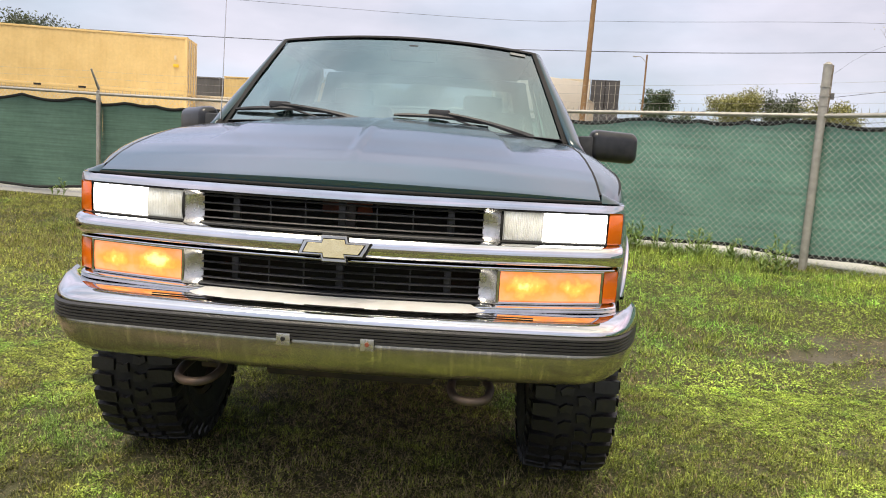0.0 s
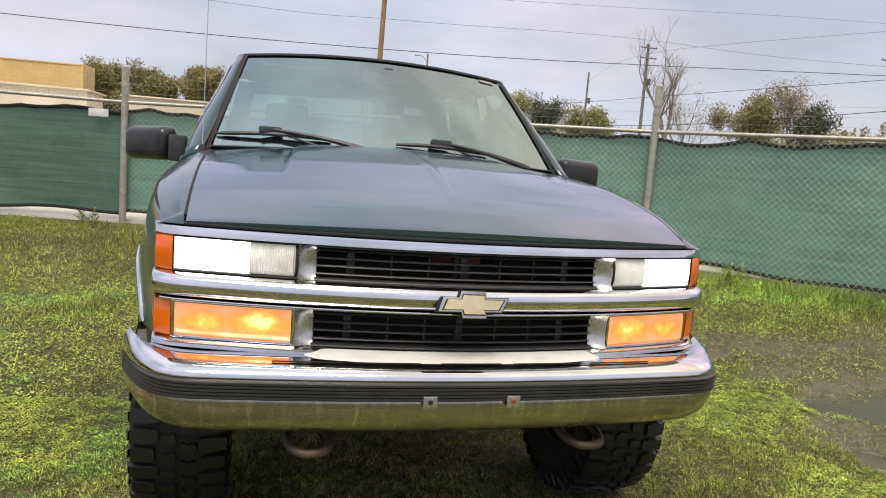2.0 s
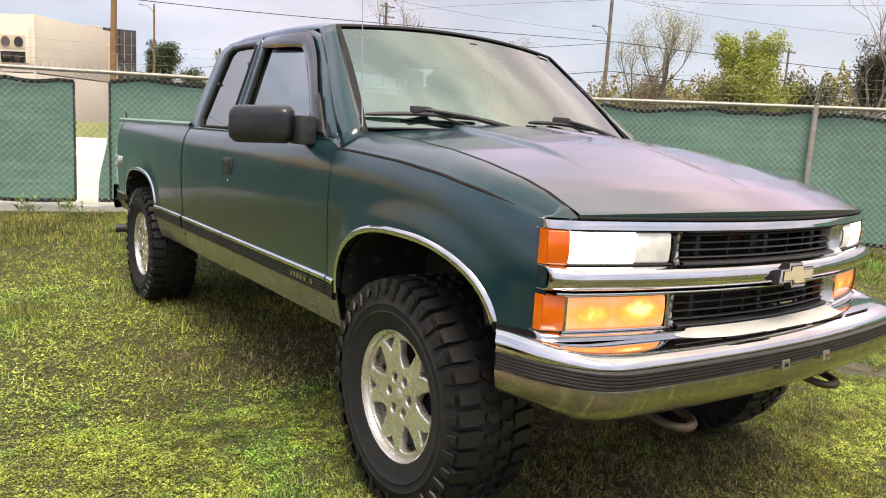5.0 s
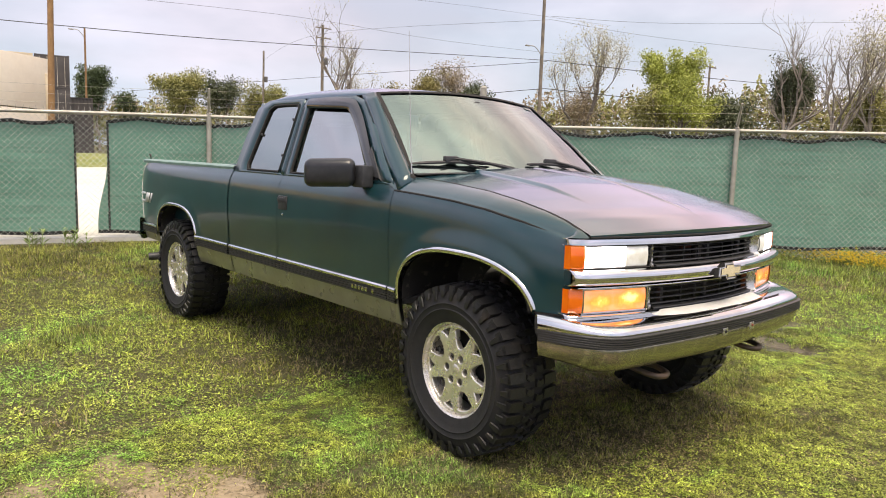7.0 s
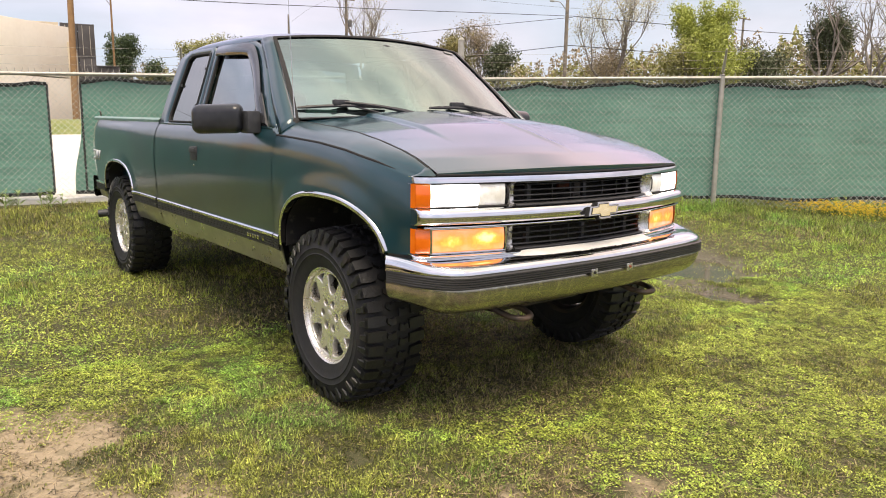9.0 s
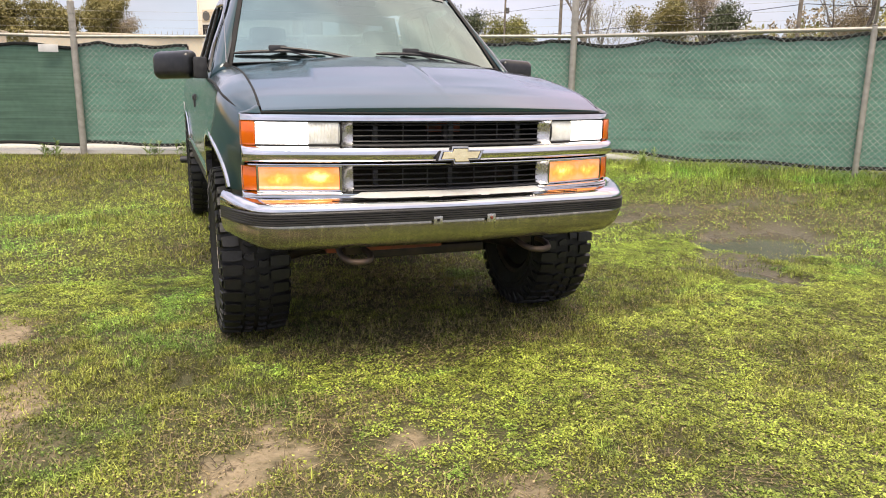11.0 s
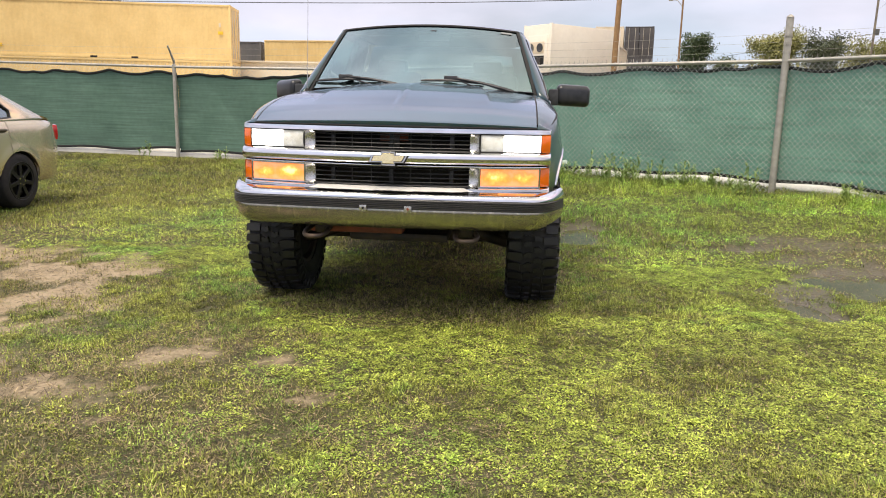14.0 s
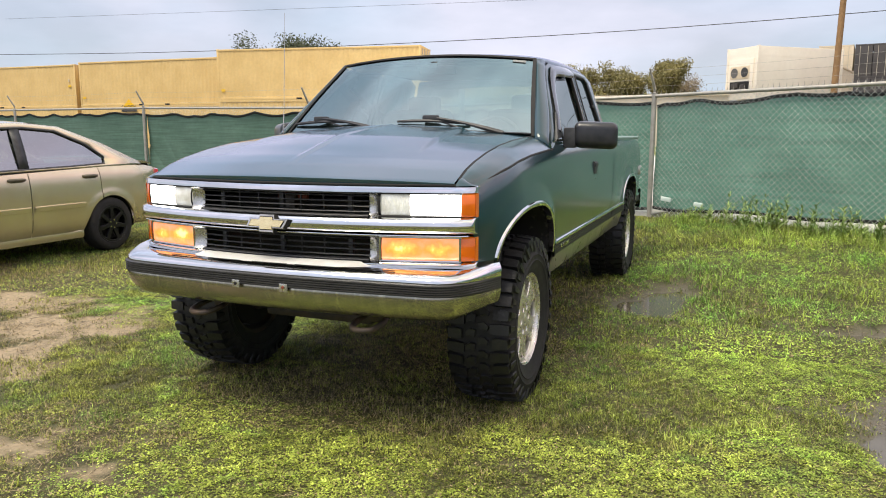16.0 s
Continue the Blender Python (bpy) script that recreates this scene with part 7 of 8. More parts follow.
# warning triangle on a container side
tri = flat_cut("warning_sign", [(-0.62, 0), (0.62, 0), (0, 0.62)], [], 0.01, 0.002, material("sign_yellow", (0.85, 0.50, 0.01), 0.5), None, "", placed(-35.3, 35.20, 2.98, 12.4, 0.4) @ Matrix.Rotation(radians(90), 4, "X"))
tagged(tri, "yellow warning triangle on a container wall", "sign")
bar = box("caution_bar", (-35.3, 35.19, 2.86), (1.3, 0.012, 0.14), DARKBOX, tri, 0.002)
def lettering(word, size, m, mat, parent):
    """Flat lettering cut from the built-in font."""
    cu = bpy.data.curves.new("lettering", "FONT")
    cu.body, cu.size, cu.align_x, cu.align_y, cu.extrude = word, size, "CENTER", "CENTER", 0.004
    tmp = new("lettering", cu)
    me = bpy.data.meshes.new_from_object(tmp.evaluated_get(bpy.context.evaluated_depsgraph_get()))
    bpy.data.objects.remove(tmp)
    bpy.data.curves.remove(cu)
    me.transform(m)
    return finish("lettering", me, mat, parent, "black lettering", 30)


lettering("CAUTION", 0.26, placed(-35.3, 35.17, 3.10, 12.4, 0.4) @ Matrix.Rotation(radians(90), 4, "X"), DARKBOX, tri)


# ---- poles and wires ----
POLEWOOD = material("pole_wood", (0.34, 0.20, 0.09), 0.85, second=(0.26, 0.15, 0.07), scale=3, bump=0.3, bump_scale=25, fine=0.3)
POLEGREY = material("weathered_pole", (0.27, 0.225, 0.165), 0.85, second=(0.14, 0.12, 0.10), scale=3, bump=0.3, bump_scale=25)
CABLE = material("black_cable", (0.02, 0.02, 0.022), 0.6)


def utility_pole(x, y, h, r, mat, label, lean=0.0, lamp=None, arms=0, cans=0):
    p = empty("utility_pole", label, "utility pole", "utility poles", Matrix.Translation((x, y, 0)))
    sh = tube("pole", [(lean * t, 0, h * t) for t in (0, 0.25, 0.5, 0.75, 1)], [r, r * 0.93, r * 0.86, r * 0.8, r * 0.72], mat, p, 12)
    for k in range(arms):
        z = h - 0.4 - k * 1.1
        box("crossarm", (lean * z / h, -r, z), (2.0, 0.10, 0.12), mat, p, 0.01)
        for ox in (-0.85, -0.3, 0.3, 0.85):
            tube("insulator", [(lean * z / h + ox, -r, z + 0.06), (lean * z / h + ox, -r, z + 0.2)], [0.05, 0.03], GALV, p, 8)
    for k in range(cans):
        tube("transformer", [(0.35, -r, h * 0.72 - 0.9 * k), (0.35, -r, h * 0.72 + 0.7 - 0.9 * k)], 0.22, GREYBOX, p, 12)
    if lamp:
        z, reach = lamp
        arm = tube("lamp_arm", smooth_path([(0, 0, z - 0.7), (reach * 0.5, 0, z), (reach, 0, z + 0.05)], 4), 0.035, GALV, p, 8)
        box("lamp_head", (reach * 1.12, 0, z + 0.03), (0.45, 0.2, 0.12), GALV, arm, 0.04)
    return p


utility_pole(6.6, 43.4, 13.0, 0.19, POLEWOOD, "stout brown wooden utility pole", 0.25)
utility_pole(19.0, 84.0, 13.6, 0.13, POLEWOOD, "slender wooden pole with a lamp", 0.0, (13.3, -1.2))
utility_pole(41.5, 88.0, 14.2, 0.16, POLEGREY, "weathered pole with a transformer", 0.1, None, 0, 1)
utility_pole(41.4, 73.0, 15.8, 0.20, POLEGREY, "weathered pole with crossarms", 0.0, None, 2, 1)
utility_pole(46.75, 44.15, 16.5, 0.19, POLEGREY, "tall wooden pole with a lamp arm", 0.0, (11.3, -1.7), 1)
utility_pole(70.0, 41.2, 12.2, 0.14, POLEGREY, "weathered pole beyond the trees", 0.0, None, 1)


def wire(name, pts, r, label):
    tagged(tube(name, smooth_path(pts, 8), r, CABLE, None, 4), label, "cable", "overhead cables")


wire("overhead_cable", [(-75, 44, 8.7), (-40, 44, 7.65), (-10.6, 44, 7.49), (10, 44, 8.0), (25.4, 44, 8.85), (39, 44, 9.75), (47.3, 44, 10.3)], 0.022, "thick black overhead cable")
wire("overhead_cable", [(47.3, 44, 10.3), (60, 38, 9.8), (75, 31, 9.6), (100, 18, 10.3)], 0.028, "thick black overhead cable")
wire("overhead_cable", [(47.2, 44, 7.8), (60, 38, 7.3), (75, 31, 7.3), (100, 18, 8.0)], 0.030, "thick black overhead cable")
wire("overhead_cable", [(47.2, 44, 7.8), (41.4, 73, 6.9), (30, 110, 7.5)], 0.028, "thick black overhead cable")
wire("overhead_cable", [(47.3, 44, 10.2), (41.4, 73, 10.0), (30, 110, 9)], 0.022, "black overhead cable between poles")
wire("overhead_cable", [(-90, 70, 16.5), (-8.4, 70, 14.2), (12.7, 70, 14.5), (36, 70, 15.6), (61, 70, 15.8), (110, 70, 18)], 0.014, "thin black overhead cable")
wire("overhead_cable", [(21.6, 70, 17.6), (36, 70, 18.6), (60, 70, 20.4), (90, 70, 22)], 0.012, "thin black overhead cable")
wire("overhead_cable", [(47.6, 44, 14.2), (60, 38, 14.6), (90, 24, 17.5)], 0.012, "thin black overhead cable")
wire("overhead_cable", [(47.6, 44, 13.9), (60, 38, 13.0), (90, 24, 12.5)], 0.012, "thin black overhead cable")
wire("overhead_cable", [(47.6, 44, 13.9), (41.4, 73, 14.8), (41.5, 88, 13)], 0.012, "thin black overhead cable")


# ---- trees ----
BARK = material("grey_bark", (0.18, 0.155, 0.13), 0.9, second=(0.27, 0.235, 0.20), scale=2.5, bump=0.3, bump_scale=12)
LEAFMATS = {
    "spring": material("spring_leaf", (0.42, 0.46, 0.09), 0.6, second=(0.30, 0.34, 0.07), scale=0.8),
    "olive": material("olive_leaf", (0.33, 0.305, 0.095), 0.6, second=(0.21, 0.22, 0.07), scale=0.7),
    "oak": material("oak_leaf", (0.30, 0.25, 0.085), 0.6, second=(0.19, 0.175, 0.06), scale=0.6),
    "pine": material("pine_needle", (0.055, 0.085, 0.035), 0.6, second=(0.085, 0.115, 0.045), scale=0.9),
    "bud": material("pale_bud", (0.55, 0.50, 0.32), 0.7, second=(0.42, 0.40, 0.24), scale=0.9),
    "brown": material("brown_bud", (0.36, 0.28, 0.17), 0.7, second=(0.26, 0.21, 0.13), scale=0.9),
    "dark": material("dark_evergreen", (0.07, 0.09, 0.045), 0.6, second=(0.11, 0.125, 0.06), scale=0.9),
}


def tree(x, y, h, width, leaf, amount, size, seed, label, z0=0.4, fork=0.25, upright=0.6, levels=4, clump=0.9, category="tree"):
    """Tapered trunk, forking limbs, and a ragged crown of small leaves at the twigs."""
    rg = random.Random(seed)
    t = empty("tree", label, category, "trees beyond the fence", Matrix.Translation((x, y, z0)))
    v, f, tips = [], [], []
    def grow(p, d, ln, r, lev):
        path, q = [p], p
        for k in range(3):
            d = (d + Vector((rg.gauss(0, 0.16), rg.gauss(0, 0.16), rg.gauss(0.05, 0.10)))).normalized()
            q = q + d * ln / 3
            path.append(q)
        tube_data(path, [r, r * 0.88, r * 0.76, r * 0.62], 6 if lev < 2 else 3, v, f, cap=False)
        if lev >= levels:
            tips.append(q)
            return
        if lev >= 2:
            tips.append(path[2])
        for c in range(rg.choice((2, 3, 3)) if lev else rg.choice((3, 4))):
            a, tilt = rg.uniform(0, 6.283), rg.uniform(0.35, 0.95)
            e = Vector((math.cos(a) * math.sin(tilt), math.sin(a) * math.sin(tilt), math.cos(tilt)))
            e = (e * 0.75 + d * upright).normalized()
            e.x, e.y = e.x * width, e.y * width
            start = path[rg.choice((1, 2, 3, 3))] if lev else path[rg.choice((2, 3, 3))]
            grow(start, e.normalized(), ln * rg.uniform(0.62, 0.85), r * rg.uniform(0.45, 0.62), lev + 1)
    grow(Vector((0, 0, -0.3)), Vector((0, 0, 1)), h * fork * 1.3, h * 0.016 + 0.05, 0)
    top = max(q[2] for q in v)
    k_ = h / top
    v = [(a * k_ , b * k_, c * k_) for a, b, c in v]
    tips = [p * k_ for p in tips]
    me = bpy.data.meshes.new("trunk")
    me.from_pydata(v, [], f)
    finish("trunk", me, BARK, t, "", 60)
    if amount:
        amount, size = int(amount * 2.5), size * (0.54 if leaf in ("bud", "brown") else 0.66)
        r_ = np.random.default_rng(seed)
        P = np.array([tuple(p) for p in tips])
        pick = P[r_.integers(0, len(P), amount)] + np.clip(r_.normal(0, 0.42, (amount, 3)), -0.75, 0.75) * clump * np.array([1, 1, 0.75])
        pick[:, 2] = np.maximum(pick[:, 2], 0.6)
        a, b = r_.normal(0, 1, (amount, 3)), r_.normal(0, 1, (amount, 3))
        a /= np.linalg.norm(a, axis=1)[:, None]
        b /= np.linalg.norm(b, axis=1)[:, None]
        s = size * r_.uniform(0.6, 1.3, (amount, 1))
        vv = np.stack([pick - a * s, pick + b * s * 0.5, pick + a * s, pick - b * s * 0.5], 1).reshape(-1, 3)
        ff = np.arange(amount * 4).reshape(-1, 4)
        cm = numpy_mesh("crown", vv, ff, LEAFMATS[leaf])
        c = new("crown", cm)
        c.parent = t
    return t


def spot(az, dist):
    return -1.2 + dist * math.sin(radians(az)), -2.0 + dist * math.cos(radians(az))


# (bearing, distance, height, width, leaf, leaves, leaf size, label, fork, upright, clump)
TREES = [
    (-31.0, 79, 10.4, 1.6, "dark", 6800, 0.20, "round dark-leaved tree behind the containers", 0.30, 0.5, 1.5),
    (-9.9, 105, 9.9, 1.7, "oak", 9000, 0.26, "broad olive-brown tree beyond the yard", 0.20, 0.4, 1.3),
    (-7.4, 107, 10.4, 1.7, "oak", 9000, 0.26, "broad olive-brown tree beyond the yard", 0.20, 0.4, 1.3),
    (-5.0, 106, 10.6, 1.3, "oak", 8000, 0.26, "olive-brown tree thinning out", 0.22, 0.5, 1.2),
    (-2.2, 112, 9.6, 1.2, "brown", 3600, 0.22, "thin brown tree just budding", 0.24, 0.5, 1.6),
    (14.3, 118, 12.0, 0.8, "pine", 4600, 0.28, "dark green pine behind the yard", 0.40, 0.5, 1.1),
    (16.4, 120, 8.6, 0.9, "pine", 2600, 0.26, "low dark green pine behind the yard", 0.30, 0.5, 1.2),
    (20.0, 105, 11.0, 1.2, "olive", 6000, 0.24, "olive-green tree in early leaf", 0.22, 0.5, 1.3),
    (21.8, 106, 11.2, 0.9, "dark", 3400, 0.24, "dark mixed tree in early leaf", 0.26, 0.5, 1.4),
    (24.6, 104, 9.7, 0.9, "olive", 3600, 0.24, "rounded olive-green tree in early leaf", 0.24, 0.5, 1.5),
    (26.6, 102, 9.2, 0.8, "olive", 2600, 0.24, "rounded olive-green tree in early leaf", 0.24, 0.6, 1.3),
    (31.2, 86, 18.4, 1.2, "bud", 420, 0.16, "tall bare tree with spreading limbs", 0.22, 0.65, 1.0),
    (32.6, 90, 11.5, 0.9, "bud", 900, 0.18, "pale tree with opening buds", 0.25, 0.7, 1.2),
    (37.6, 84, 10.6, 1.2, "oak", 6400, 0.20, "olive-green bushy tree beyond the fence", 0.2, 0.5, 0.9),
    (40.0, 84, 12.0, 0.8, "brown", 2600, 0.18, "brown-twigged tree nearly bare", 0.22, 0.7, 1.3),
    (42.0, 82, 9.3, 0.9, "dark", 3000, 0.20, "dark green bushy evergreen tree", 0.2, 0.4, 0.9),
    (49.0, 72, 8.4, 0.9, "brown", 2600, 0.18, "brown-twigged bushy tree nearly bare", 0.2, 0.5, 1.4),
    (50.0, 74, 14.6, 0.9, "bud", 2600, 0.15, "tall pale tree with opening buds", 0.24, 0.85, 1.0),
    (54.0, 70, 7.8, 1.0, "olive", 3000, 0.20, "low olive-green bush beyond the fence", 0.2, 0.4, 1.5),
    (56.2, 70, 11.4, 0.7, "spring", 6400, 0.18, "bright green tree in fresh leaf", 0.24, 0.7, 0.8),
    (57.6, 70, 9.2, 1.1, "spring", 5600, 0.18, "bright green tree in fresh leaf", 0.2, 0.5, 0.9),
    (61.0, 72, 7.6, 0.9, "dark", 3200, 0.20, "dark evergreen bush beyond the fence", 0.2, 0.4, 1.4),
    (63.0, 66, 14.6, 1.5, "bud", 160, 0.12, "bare grey tree with crooked limbs", 0.22, 0.6, 1.0),
    (62.6, 70, 10.4, 0.55, "dark", 5600, 0.18, "dark evergreen tree among bare ones", 0.3, 0.8, 0.7),
    (66.4, 66, 12.2, 1.3, "bud", 200, 0.12, "bare grey tree with crooked limbs", 0.22, 0.6, 1.0),
    (68.6, 70, 7.6, 1.0, "olive", 3200, 0.20, "low olive-green bush beyond the fence", 0.2, 0.4, 1.5),
    (69.8, 68, 13.6, 1.0, "bud", 2400, 0.16, "tall pale tree with opening buds", 0.24, 0.7, 1.1),
    (73.6, 70, 11.0, 1.0, "olive", 2600, 0.20, "olive tree with opening buds", 0.22, 0.6, 1.4),
]
for k, (az, dist, h, wd, leaf, amount, size, label, fork, up, clump) in enumerate(TREES):
    x, y = spot(az, dist)
    tree(x, y, h, wd, leaf, amount, size, 300 + k, label, 0.4, fork, up, 5, clump)
# far hedge and woods low along the skyline
def woods(name, leaf, count, size, lift, seed, label):
    r_ = np.random.default_rng(seed)
    az = r_.uniform(-16, 84, count)
    dist = r_.uniform(118, 130, count) - 36 * np.clip((az - 36) / 10, 0, 1)
    top = np.interp(az, [-16, -11, -2, 2, 11, 18, 27, 29, 36, 38, 43, 45, 48, 60, 84], [3.5, 7.5, 6, 3.8, 4.2, 7.2, 7.4, 5.0, 5.4, 7.2, 7.0, 6.2, 7.4, 8.2, 8.8])
    top = top * lift * (1 + 0.28 * fbm(az * 0.9, dist * 0.02, 1.0, 61.0 + seed) + 0.2 * fbm(az * 3.5, dist * 0.05, 1.0, 62.0))
    hz = 0.4 + np.sqrt(r_.uniform(0.0, 1, count)) * top
    P = np.stack([-1.2 + dist * np.sin(np.radians(az)), -2.0 + dist * np.cos(np.radians(az)), hz], 1)
    a, b = r_.normal(0, 1, (count, 3)), r_.normal(0, 1, (count, 3))
    a /= np.linalg.norm(a, axis=1)[:, None]
    b /= np.linalg.norm(b, axis=1)[:, None]
    s = size * r_.uniform(0.5, 1.4, (count, 1))
    me = numpy_mesh(name, np.stack([P - a * s, P + b * s * 0.6, P + a * s, P - b * s * 0.6], 1).reshape(-1, 3), np.arange(count * 4).reshape(-1, 4), LEAFMATS[leaf])
    tagged(new(name, me), label, "woods", kind="stuff")


woods("far_woods", "olive", 64000, 0.23, 1.05, 77, "low olive-brown woods along the skyline")
woods("far_woods", "brown", 40000, 0.19, 1.12, 78, "brown leafless woods along the skyline")
woods("far_woods", "dark", 14000, 0.25, 0.75, 79, "dark evergreen woods along the skyline")


# ---- the sedan parked beside the pickup ----
GOLDPAINT = material("champagne_paint", (0.66, 0.57, 0.39), 0.24, 0.7, second=(0.60, 0.51, 0.34), scale=3, coat=1.0)
# dark gold for the handle, the flap gap, and crease and recess shade
CREASE = material("dark_gold_shade_gap", (0.10, 0.085, 0.055), 0.6, second=(0.07, 0.06, 0.04), scale=9)
sedan = empty("sedan", "champagne gold four-door sedan with black wheels on grass", "car", at=Matrix.Translation((-5.62, 3.79, 0.015)))
SZ = [0.24, 0.32, 0.42, 0.55, 0.68, 0.80, 0.90, 0.97]
SX = [0.79, 0.835, 0.855, 0.866, 0.868, 0.862, 0.842, 0.800]
_p = smooth_path([(z, x, 0) for z, x in zip(SZ, SX)], 5)
SSZ, SSX = [q.x for q in _p], [q.y for q in _p]


def car_x(y, z):
    x = float(np.interp(z, SSZ, SSX))
    if y > 0.35:
        x -= 0.30 * ((y - 0.35) / 0.62) ** 2.2 * 0.62
    if y < -2.9:
        x -= 0.22 * ((-2.9 - y) / 0.6) ** 2
    for c in (0.0, -2.61):
        e = math.hypot(y - c, max(z - 0.31, 0)) / 0.345
        if 0.9 < e < 1.25:
            x += 0.012 * (1 - smoothstep(e, 1.0, 1.25))
    return x


def car_low(y):
    for c in (0.0, -2.61):
        if abs(y - c) < 0.345:
            return 0.29 + math.sqrt(max(0.0, 0.345 ** 2 - (y - c) ** 2))
    return 0.235 if -2.3 < y < -0.3 else 0.27


def belt(y):
    return curve_at(y, [-3.5, -2.6, -1.5, -0.5, 0.2, 0.6, 0.97], [0.74, 0.90, 0.915, 0.945, 0.965, 0.955, 0.90])


for sx in (-1, 1):
    for nm, y0, y1, n in (("front_fender", -3.48, -2.06, 40), ("front_door", -2.05, -1.03, 16), ("rear_door", -1.02, -0.13, 18), ("rear_fender", -0.12, 0.97, 44)):
        ext = (-0.344, 0.344) if nm == "rear_fender" else (-2.954, -2.266) if nm == "front_fender" else ()
        ext = tuple(q for q in ext if y0 < q < y1)
        g = []
        for y in ys_between(y0, y1, n, ext):
            lo, hi = car_low(y), belt(y)
            if nm == "rear_door":
                lo = max(lo, 0.235)
            g.append([(sx * car_x(y, lo + (hi - lo) * k / 18), y, lo + (hi - lo) * k / 18) for k in range(19)])
        pn = sheet(nm, g, GOLDPAINT, sedan)
        if "door" in nm:
            yc = y1 - 0.14
            hx = car_x(yc, 0.86)
            box("handle_recess", (sx * (hx + 0.002), yc, 0.862), (0.012, 0.15, 0.045), CREASE, pn, 0.005, "dark plate drawn for the shade in the handle recess")
            tube("door_handle", smooth_path([(sx * (hx - 0.01), yc + 0.09, 0.865), (sx * (hx + 0.03), yc + 0.06, 0.868), (sx * (hx + 0.03), yc - 0.06, 0.868), (sx * (hx - 0.01), yc - 0.09, 0.865)], 4), 0.016, CREASE, pn, 8)
            sheet("rub_strip", [[(sx * (car_x(y, z) + dx), y, z) for z, dx in ((0.535, 0.0), (0.540, 0.016), (0.580, 0.018), (0.588, 0.0))] for y in ys_between(y0 + 0.02, y1 - (0.24 if nm == "rear_door" else 0.02), 8)], GOLDPAINT, pn, "body-coloured rub strip", 50)
    yl = ys_between(-2.9, 0.74, 30)
    tube("body_crease", [(sx * (car_x(y, 0.862 - 0.012 * (0.7 - y) / 3) - 0.001), y, 0.862 - 0.012 * (0.7 - y) / 3) for y in yl], 0.0035, CREASE, sedan, 5, "thin dark tube drawn for the shade in the side crease")
    yl, zl = 0.40, 0.80
    flap = [(yl - 0.07, zl - 0.06), (yl + 0.07, zl - 0.06), (yl + 0.08, zl + 0.06), (yl - 0.06, zl + 0.06), (yl - 0.07, zl - 0.06)]
    if sx > 0:
        tube("fuel_flap_gap", [(car_x(a, b) + 0.001, a, b) for a, b in flap], 0.0025, CREASE, sedan, 5)
    # roof side with window openings
    def gx(z):
        return 0.800 - max(0.0, z - 0.97) * 0.40 - 0.25 * max(0.0, z - 1.34)
    upper_o = [(-2.35, 0.93), (-1.80, 1.30), (-1.50, 1.41), (-0.90, 1.435), (-0.45, 1.40), (0.05, 1.22), (0.50, 1.01), (0.55, 0.965), (-0.3, 0.955), (-1.4, 0.935)]
    upper_i = [(-2.10, 0.955), (-1.72, 1.26), (-1.47, 1.36), (-0.90, 1.385), (-0.52, 1.355), (-0.17, 1.21), (0.02, 1.07), (0.00, 0.995), (-0.4, 0.978), (-1.4, 0.955)]
    rows = []
    for i in range(len(upper_o) + 1):
        (a, b), (c, d) = upper_o[i % 10], upper_i[i % 10]
        rows.append([(sx * gx(b), a, b), (sx * (gx((b + d) / 2) + 0.004), (a + c) / 2, (b + d) / 2), (sx * gx(d), c, d)])
    side = sheet("roof_side", rows, GOLDPAINT, sedan, "", 60, 0.02)
    bm = bmesh.new()
    bm.faces.new([bm.verts.new((sx * (gx(d) - 0.008), c, d)) for c, d in upper_i])
    bmesh.ops.triangulate(bm, faces=bm.faces[:])
    for fc in bm.faces:
        fc.normal_update()
        if fc.normal.x * sx < 0:
            fc.normal_flip()
    wn_ = part("side_window", bm, glass("sedan_glass", (0.35, 0.40, 0.42), 0.02, 3.4, (0.86, 0.95, 1.0)), side, "side glass reflecting the sky", 60, 0.0)
    wn_.visible_shadow = False
    for y0, y1 in ((-1.08, -0.97),):
        sheet("door_pillar", [[(sx * (gx(z) + 0.004), y0 + (z - 0.95) * 0.10, z), (sx * (gx(z) + 0.004), y1 + (z - 0.95) * 0.10, z)] for z in (0.95, 1.1, 1.25, 1.385)], PLASTIC, side, "black door pillar", 60, 0.01)
    rim_loop = [(c, d) for c, d in upper_i]
    tube("window_seal", [(sx * (gx(d) + 0.004), c, d) for c, d in rim_loop] + [(sx * (gx(rim_loop[0][1]) + 0.004), *rim_loop[0])], 0.012, PLASTIC, side, 6, "black window seal")
    bm = bmesh.new()
    add_box(bm, (sx * 0.665, 0.835, 0.81), (0.15, 0.20, 0.20), 0.05, Matrix.Rotation(radians(-sx * 38), 4, "Z"))
    part("tail_lamp", bm, material("sedan_red_lens", (0.45, 0.02, 0.02), 0.15, coat=1.0), sedan, "red tail lamp")
    for c in (0.0, -2.61):
        rows = [[(sx * xx, c + 0.34 * math.cos(a), 0.31 + 0.34 * math.sin(a)) for xx in (0.83, 0.55)] for a in np.linspace(-0.1, math.pi + 0.1, 18)]
        sheet("wheel_liner", rows, BLACK, sedan, "", 60)
    sheet("rocker_panel", [[(sx * (car_x(y, 0.25) + dx), y, z) for z, dx in ((0.30, 0.000), (0.285, 0.012), (0.235, 0.014), (0.195, 0.002), (0.185, -0.05))] for y in ys_between(-2.24, -0.37, 12)], GOLDPAINT, sedan, "champagne rocker panel", 50)
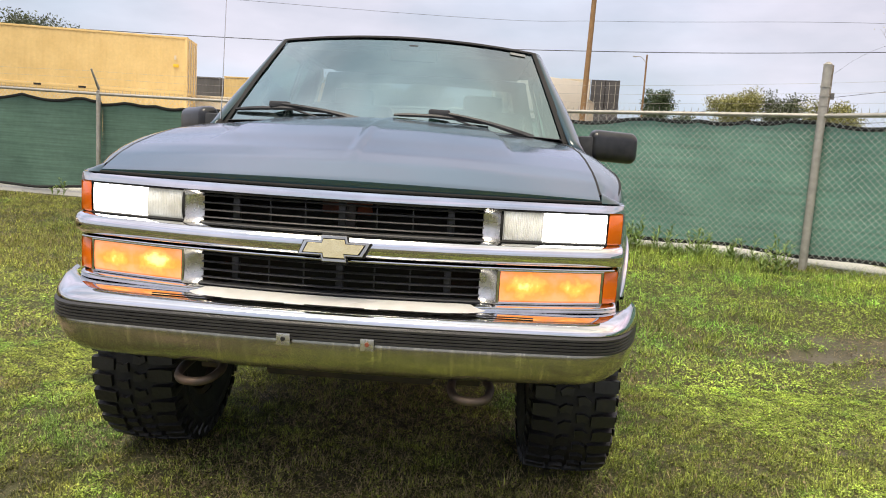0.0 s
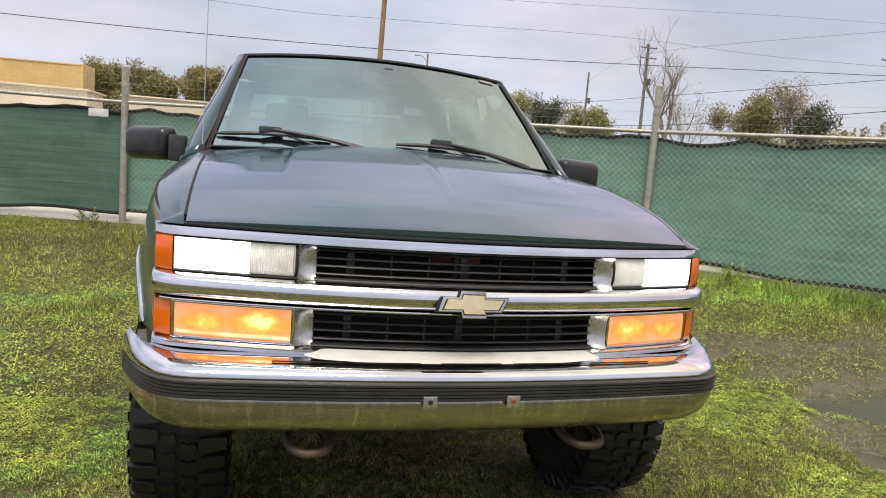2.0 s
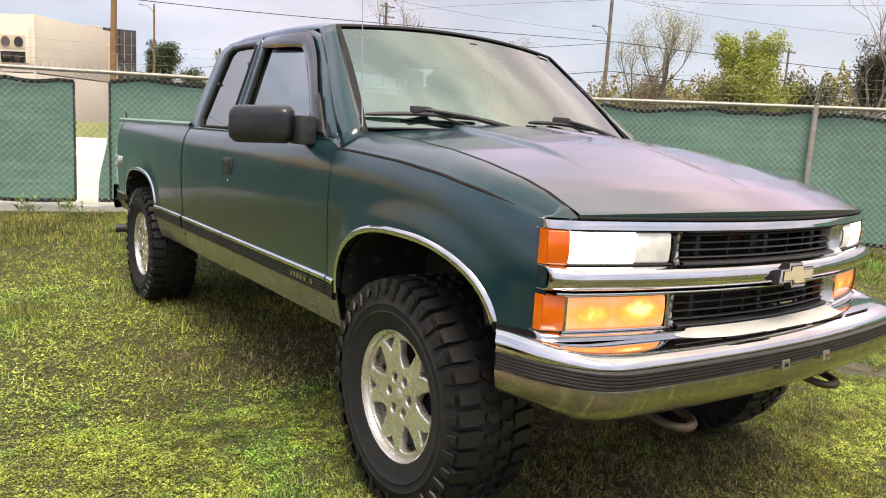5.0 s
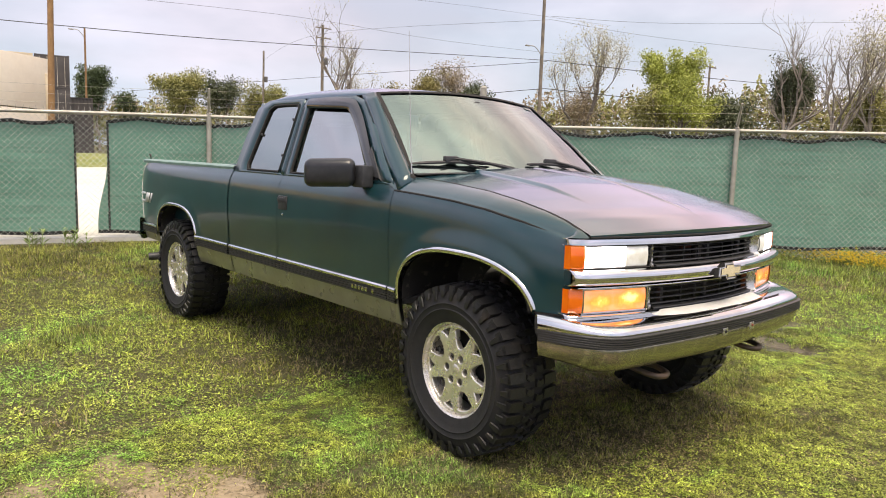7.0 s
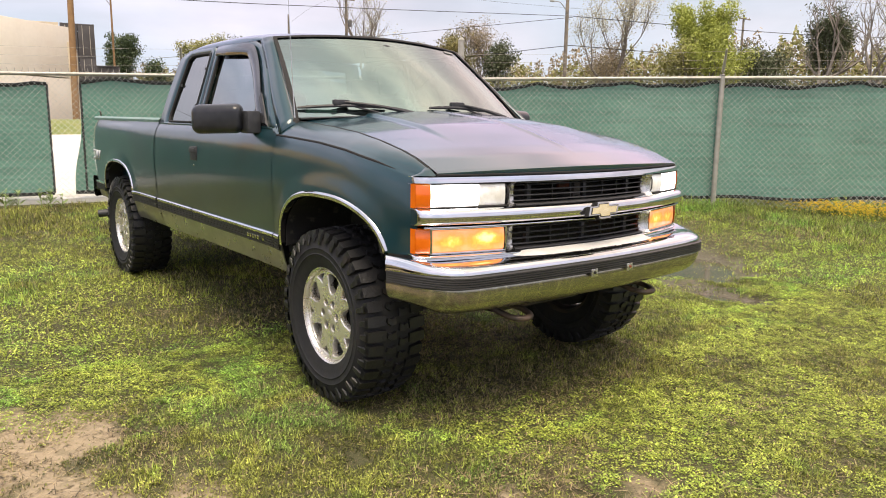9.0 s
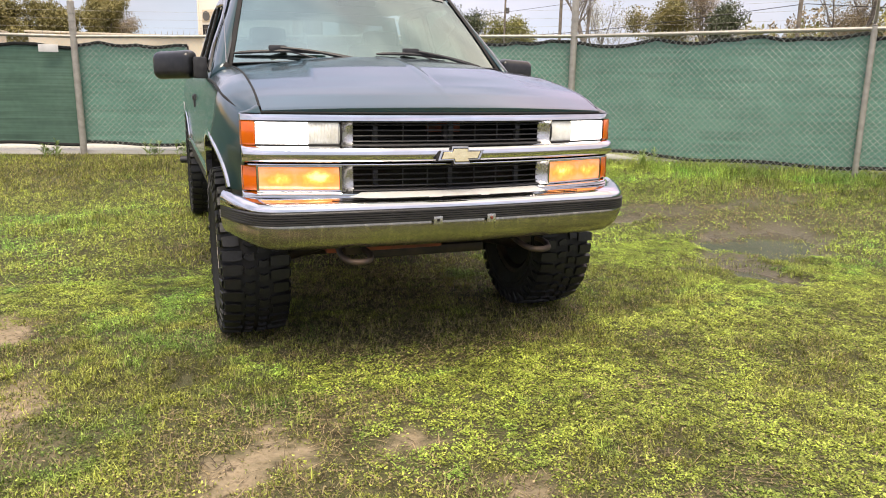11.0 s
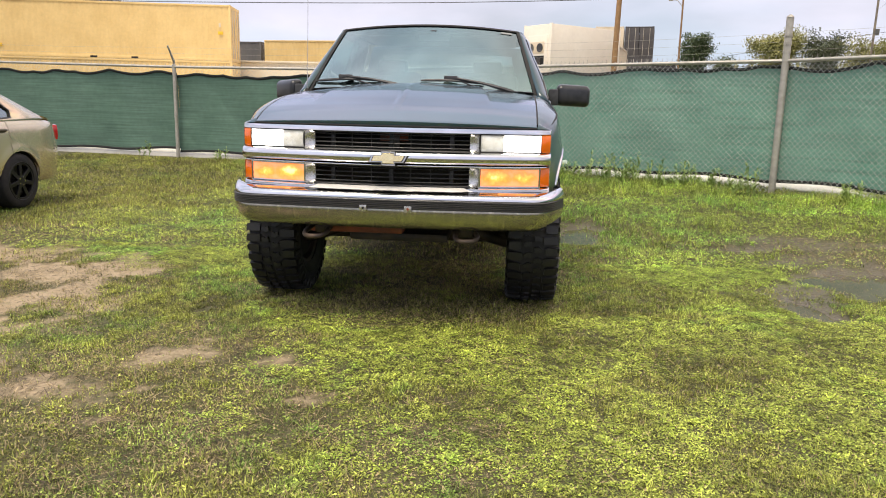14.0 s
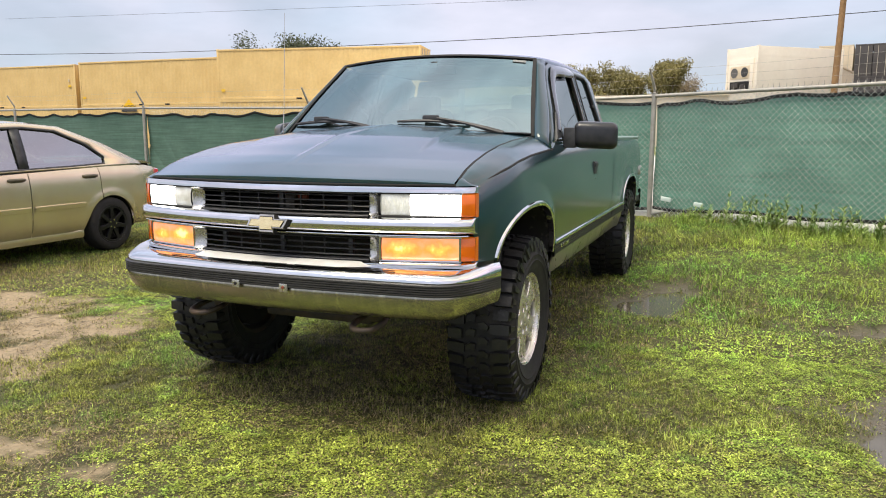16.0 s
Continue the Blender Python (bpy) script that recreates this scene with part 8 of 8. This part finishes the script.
# top surfaces: hood, windshield, roof, rear glass, deck
def car_top(name, ys, zf, hw, mat, label="", crown=0.03, n=16):
    rows = []
    for y in ys:
        rows.append([(u * hw(y), y + 0.03 * u * u * (1 if name in ("rear_glass", "trunk_lid") else -1) * -1, zf(y) + crown * (1 - u * u)) for u in np.linspace(-1, 1, n + 1)])
    return sheet(name, rows, mat, sedan, label, 60)


car_top("roof", ys_between(-1.62, -0.40, 12), lambda y: curve_at(y, [-1.62, -1.2, -0.8, -0.40], [1.385, 1.43, 1.435, 1.40]), lambda y: 0.595, GOLDPAINT)
car_top("rear_glass", ys_between(-0.40, 0.42, 8), lambda y: curve_at(y, [-0.40, 0.42], [1.40, 1.03]), lambda y: curve_at(y, [-0.40, 0.42], [0.595, 0.72]), glass("sedan_rear_glass", (0.2, 0.22, 0.23), 0.02, 1.9))
car_top("trunk_lid", ys_between(0.42, 0.90, 8), lambda y: curve_at(y, [0.42, 0.75, 0.90], [1.02, 1.00, 0.96]), lambda y: curve_at(y, [0.42, 0.90], [0.77, 0.66]), GOLDPAINT, "", 0.02)
car_top("front_glass", ys_between(-2.42, -1.62, 8), lambda y: curve_at(y, [-2.42, -1.62], [0.94, 1.385]), lambda y: curve_at(y, [-2.42, -1.62], [0.74, 0.595]), glass("sedan_front_glass", (0.4, 0.45, 0.45), 0.02, 1.9))
car_top("hood", ys_between(-3.45, -2.42, 10), lambda y: curve_at(y, [-3.45, -3.2, -2.42], [0.70, 0.82, 0.93]), lambda y: curve_at(y, [-3.45, -2.42], [0.62, 0.78]), GOLDPAINT)
rows = []
for x in np.linspace(-0.74, 0.74, 21):
    yb = 0.97 - 0.16 * (abs(x) / 0.74) ** 3
    rows.append([(x, yb - 0.10, 0.97), (x, yb - 0.04, 0.90), (x, yb - 0.02, 0.70), (x, yb + 0.03, 0.62), (x, yb + 0.04, 0.50), (x, yb + 0.01, 0.38), (x, yb - 0.06, 0.28)])
sheet("rear_bumper", rows, GOLDPAINT, sedan, "", 50)
rows = []
for x in np.linspace(-0.70, 0.70, 17):
    yb = -3.52 + 0.14 * (abs(x) / 0.70) ** 3
    rows.append([(x, yb + 0.08, 0.72), (x, yb, 0.60), (x, yb - 0.02, 0.45), (x, yb + 0.04, 0.26)])
sheet("front_bumper", rows, GOLDPAINT, sedan, "", 50)
box("underbody", (0, -1.40, 0.27), (1.40, 3.8, 0.10), BLACK, sedan, 0.03)
box("cabin_floor", (0, -1.1, 0.45), (1.45, 2.2, 0.05), CLOTH, sedan, 0.02)
for x in (-0.36, 0.36):
    st = box("front_seat", (x, -1.15, 0.72), (0.48, 0.16, 0.62), CLOTH, sedan, 0.06, "grey cloth seat")
    box("headrest", (x, -1.08, 1.12), (0.24, 0.10, 0.16), CLOTH, st, 0.04)
box("rear_seat", (0, -0.30, 0.72), (1.25, 0.2, 0.55), CLOTH, sedan, 0.06)
wheel0 = revolve("wheel", [(-0.09, 0.03), (-0.09, 0.19), (0.02, 0.19), (0.03, 0.03)], BLACK, sedan, 24, "black alloy wheel")
wheel0.matrix_local = Matrix.Translation((0.765, 0, 0.305))
revolve("tyre", [(-0.10, 0.205), (-0.105, 0.25), (-0.095, 0.29), (-0.08, 0.302), (0, 0.306), (0.08, 0.302), (0.095, 0.29), (0.105, 0.25), (0.10, 0.205)], RUBBER, wheel0, 48, "black road tyre")
wins = [round_loop(0, 0, [polar(0.065, a - 0.16), polar(0.065, a + 0.16), polar(0.13, a + 0.30), polar(0.182, a + 0.33), polar(0.190, a), polar(0.182, a - 0.33), polar(0.13, a - 0.30)]) for a in [k * 2 * math.pi / 7 for k in range(7)]]
SATIN = material("satin_black_alloy", (0.015, 0.015, 0.017), 0.35, 0.5)
flat_cut("rim_face", [polar(0.206, 2 * math.pi * q / 60) for q in range(60)], wins, 0.02, 0.005, SATIN, wheel0, "satin black spokes", Matrix.Translation((0.085, 0, 0)) @ Matrix.Rotation(radians(90), 4, "Y"))
revolve("rim_lip", [(0.06, 0.200), (0.10, 0.206), (0.106, 0.211), (0.10, 0.216)], SATIN, wheel0, 48)
for k in range(5):
    a = k * 2 * math.pi / 5
    bm = bmesh.new()
    bmesh.ops.create_cone(bm, cap_ends=True, segments=6, radius1=0.009, radius2=0.008, depth=0.03, matrix=Matrix.Translation((0.095, 0.045 * math.cos(a), 0.045 * math.sin(a))) @ Matrix.Rotation(radians(90), 4, "Y"))
    part("lug_nut", bm, CHROME, wheel0)
copy_thing(wheel0, Matrix.Translation((0.765, -2.61, 0.305)))
for y in (0, -2.61):
    copy_thing(wheel0, Matrix.Translation((-0.765, y, 0.305)) @ Matrix.Rotation(math.pi, 4, "Z"))
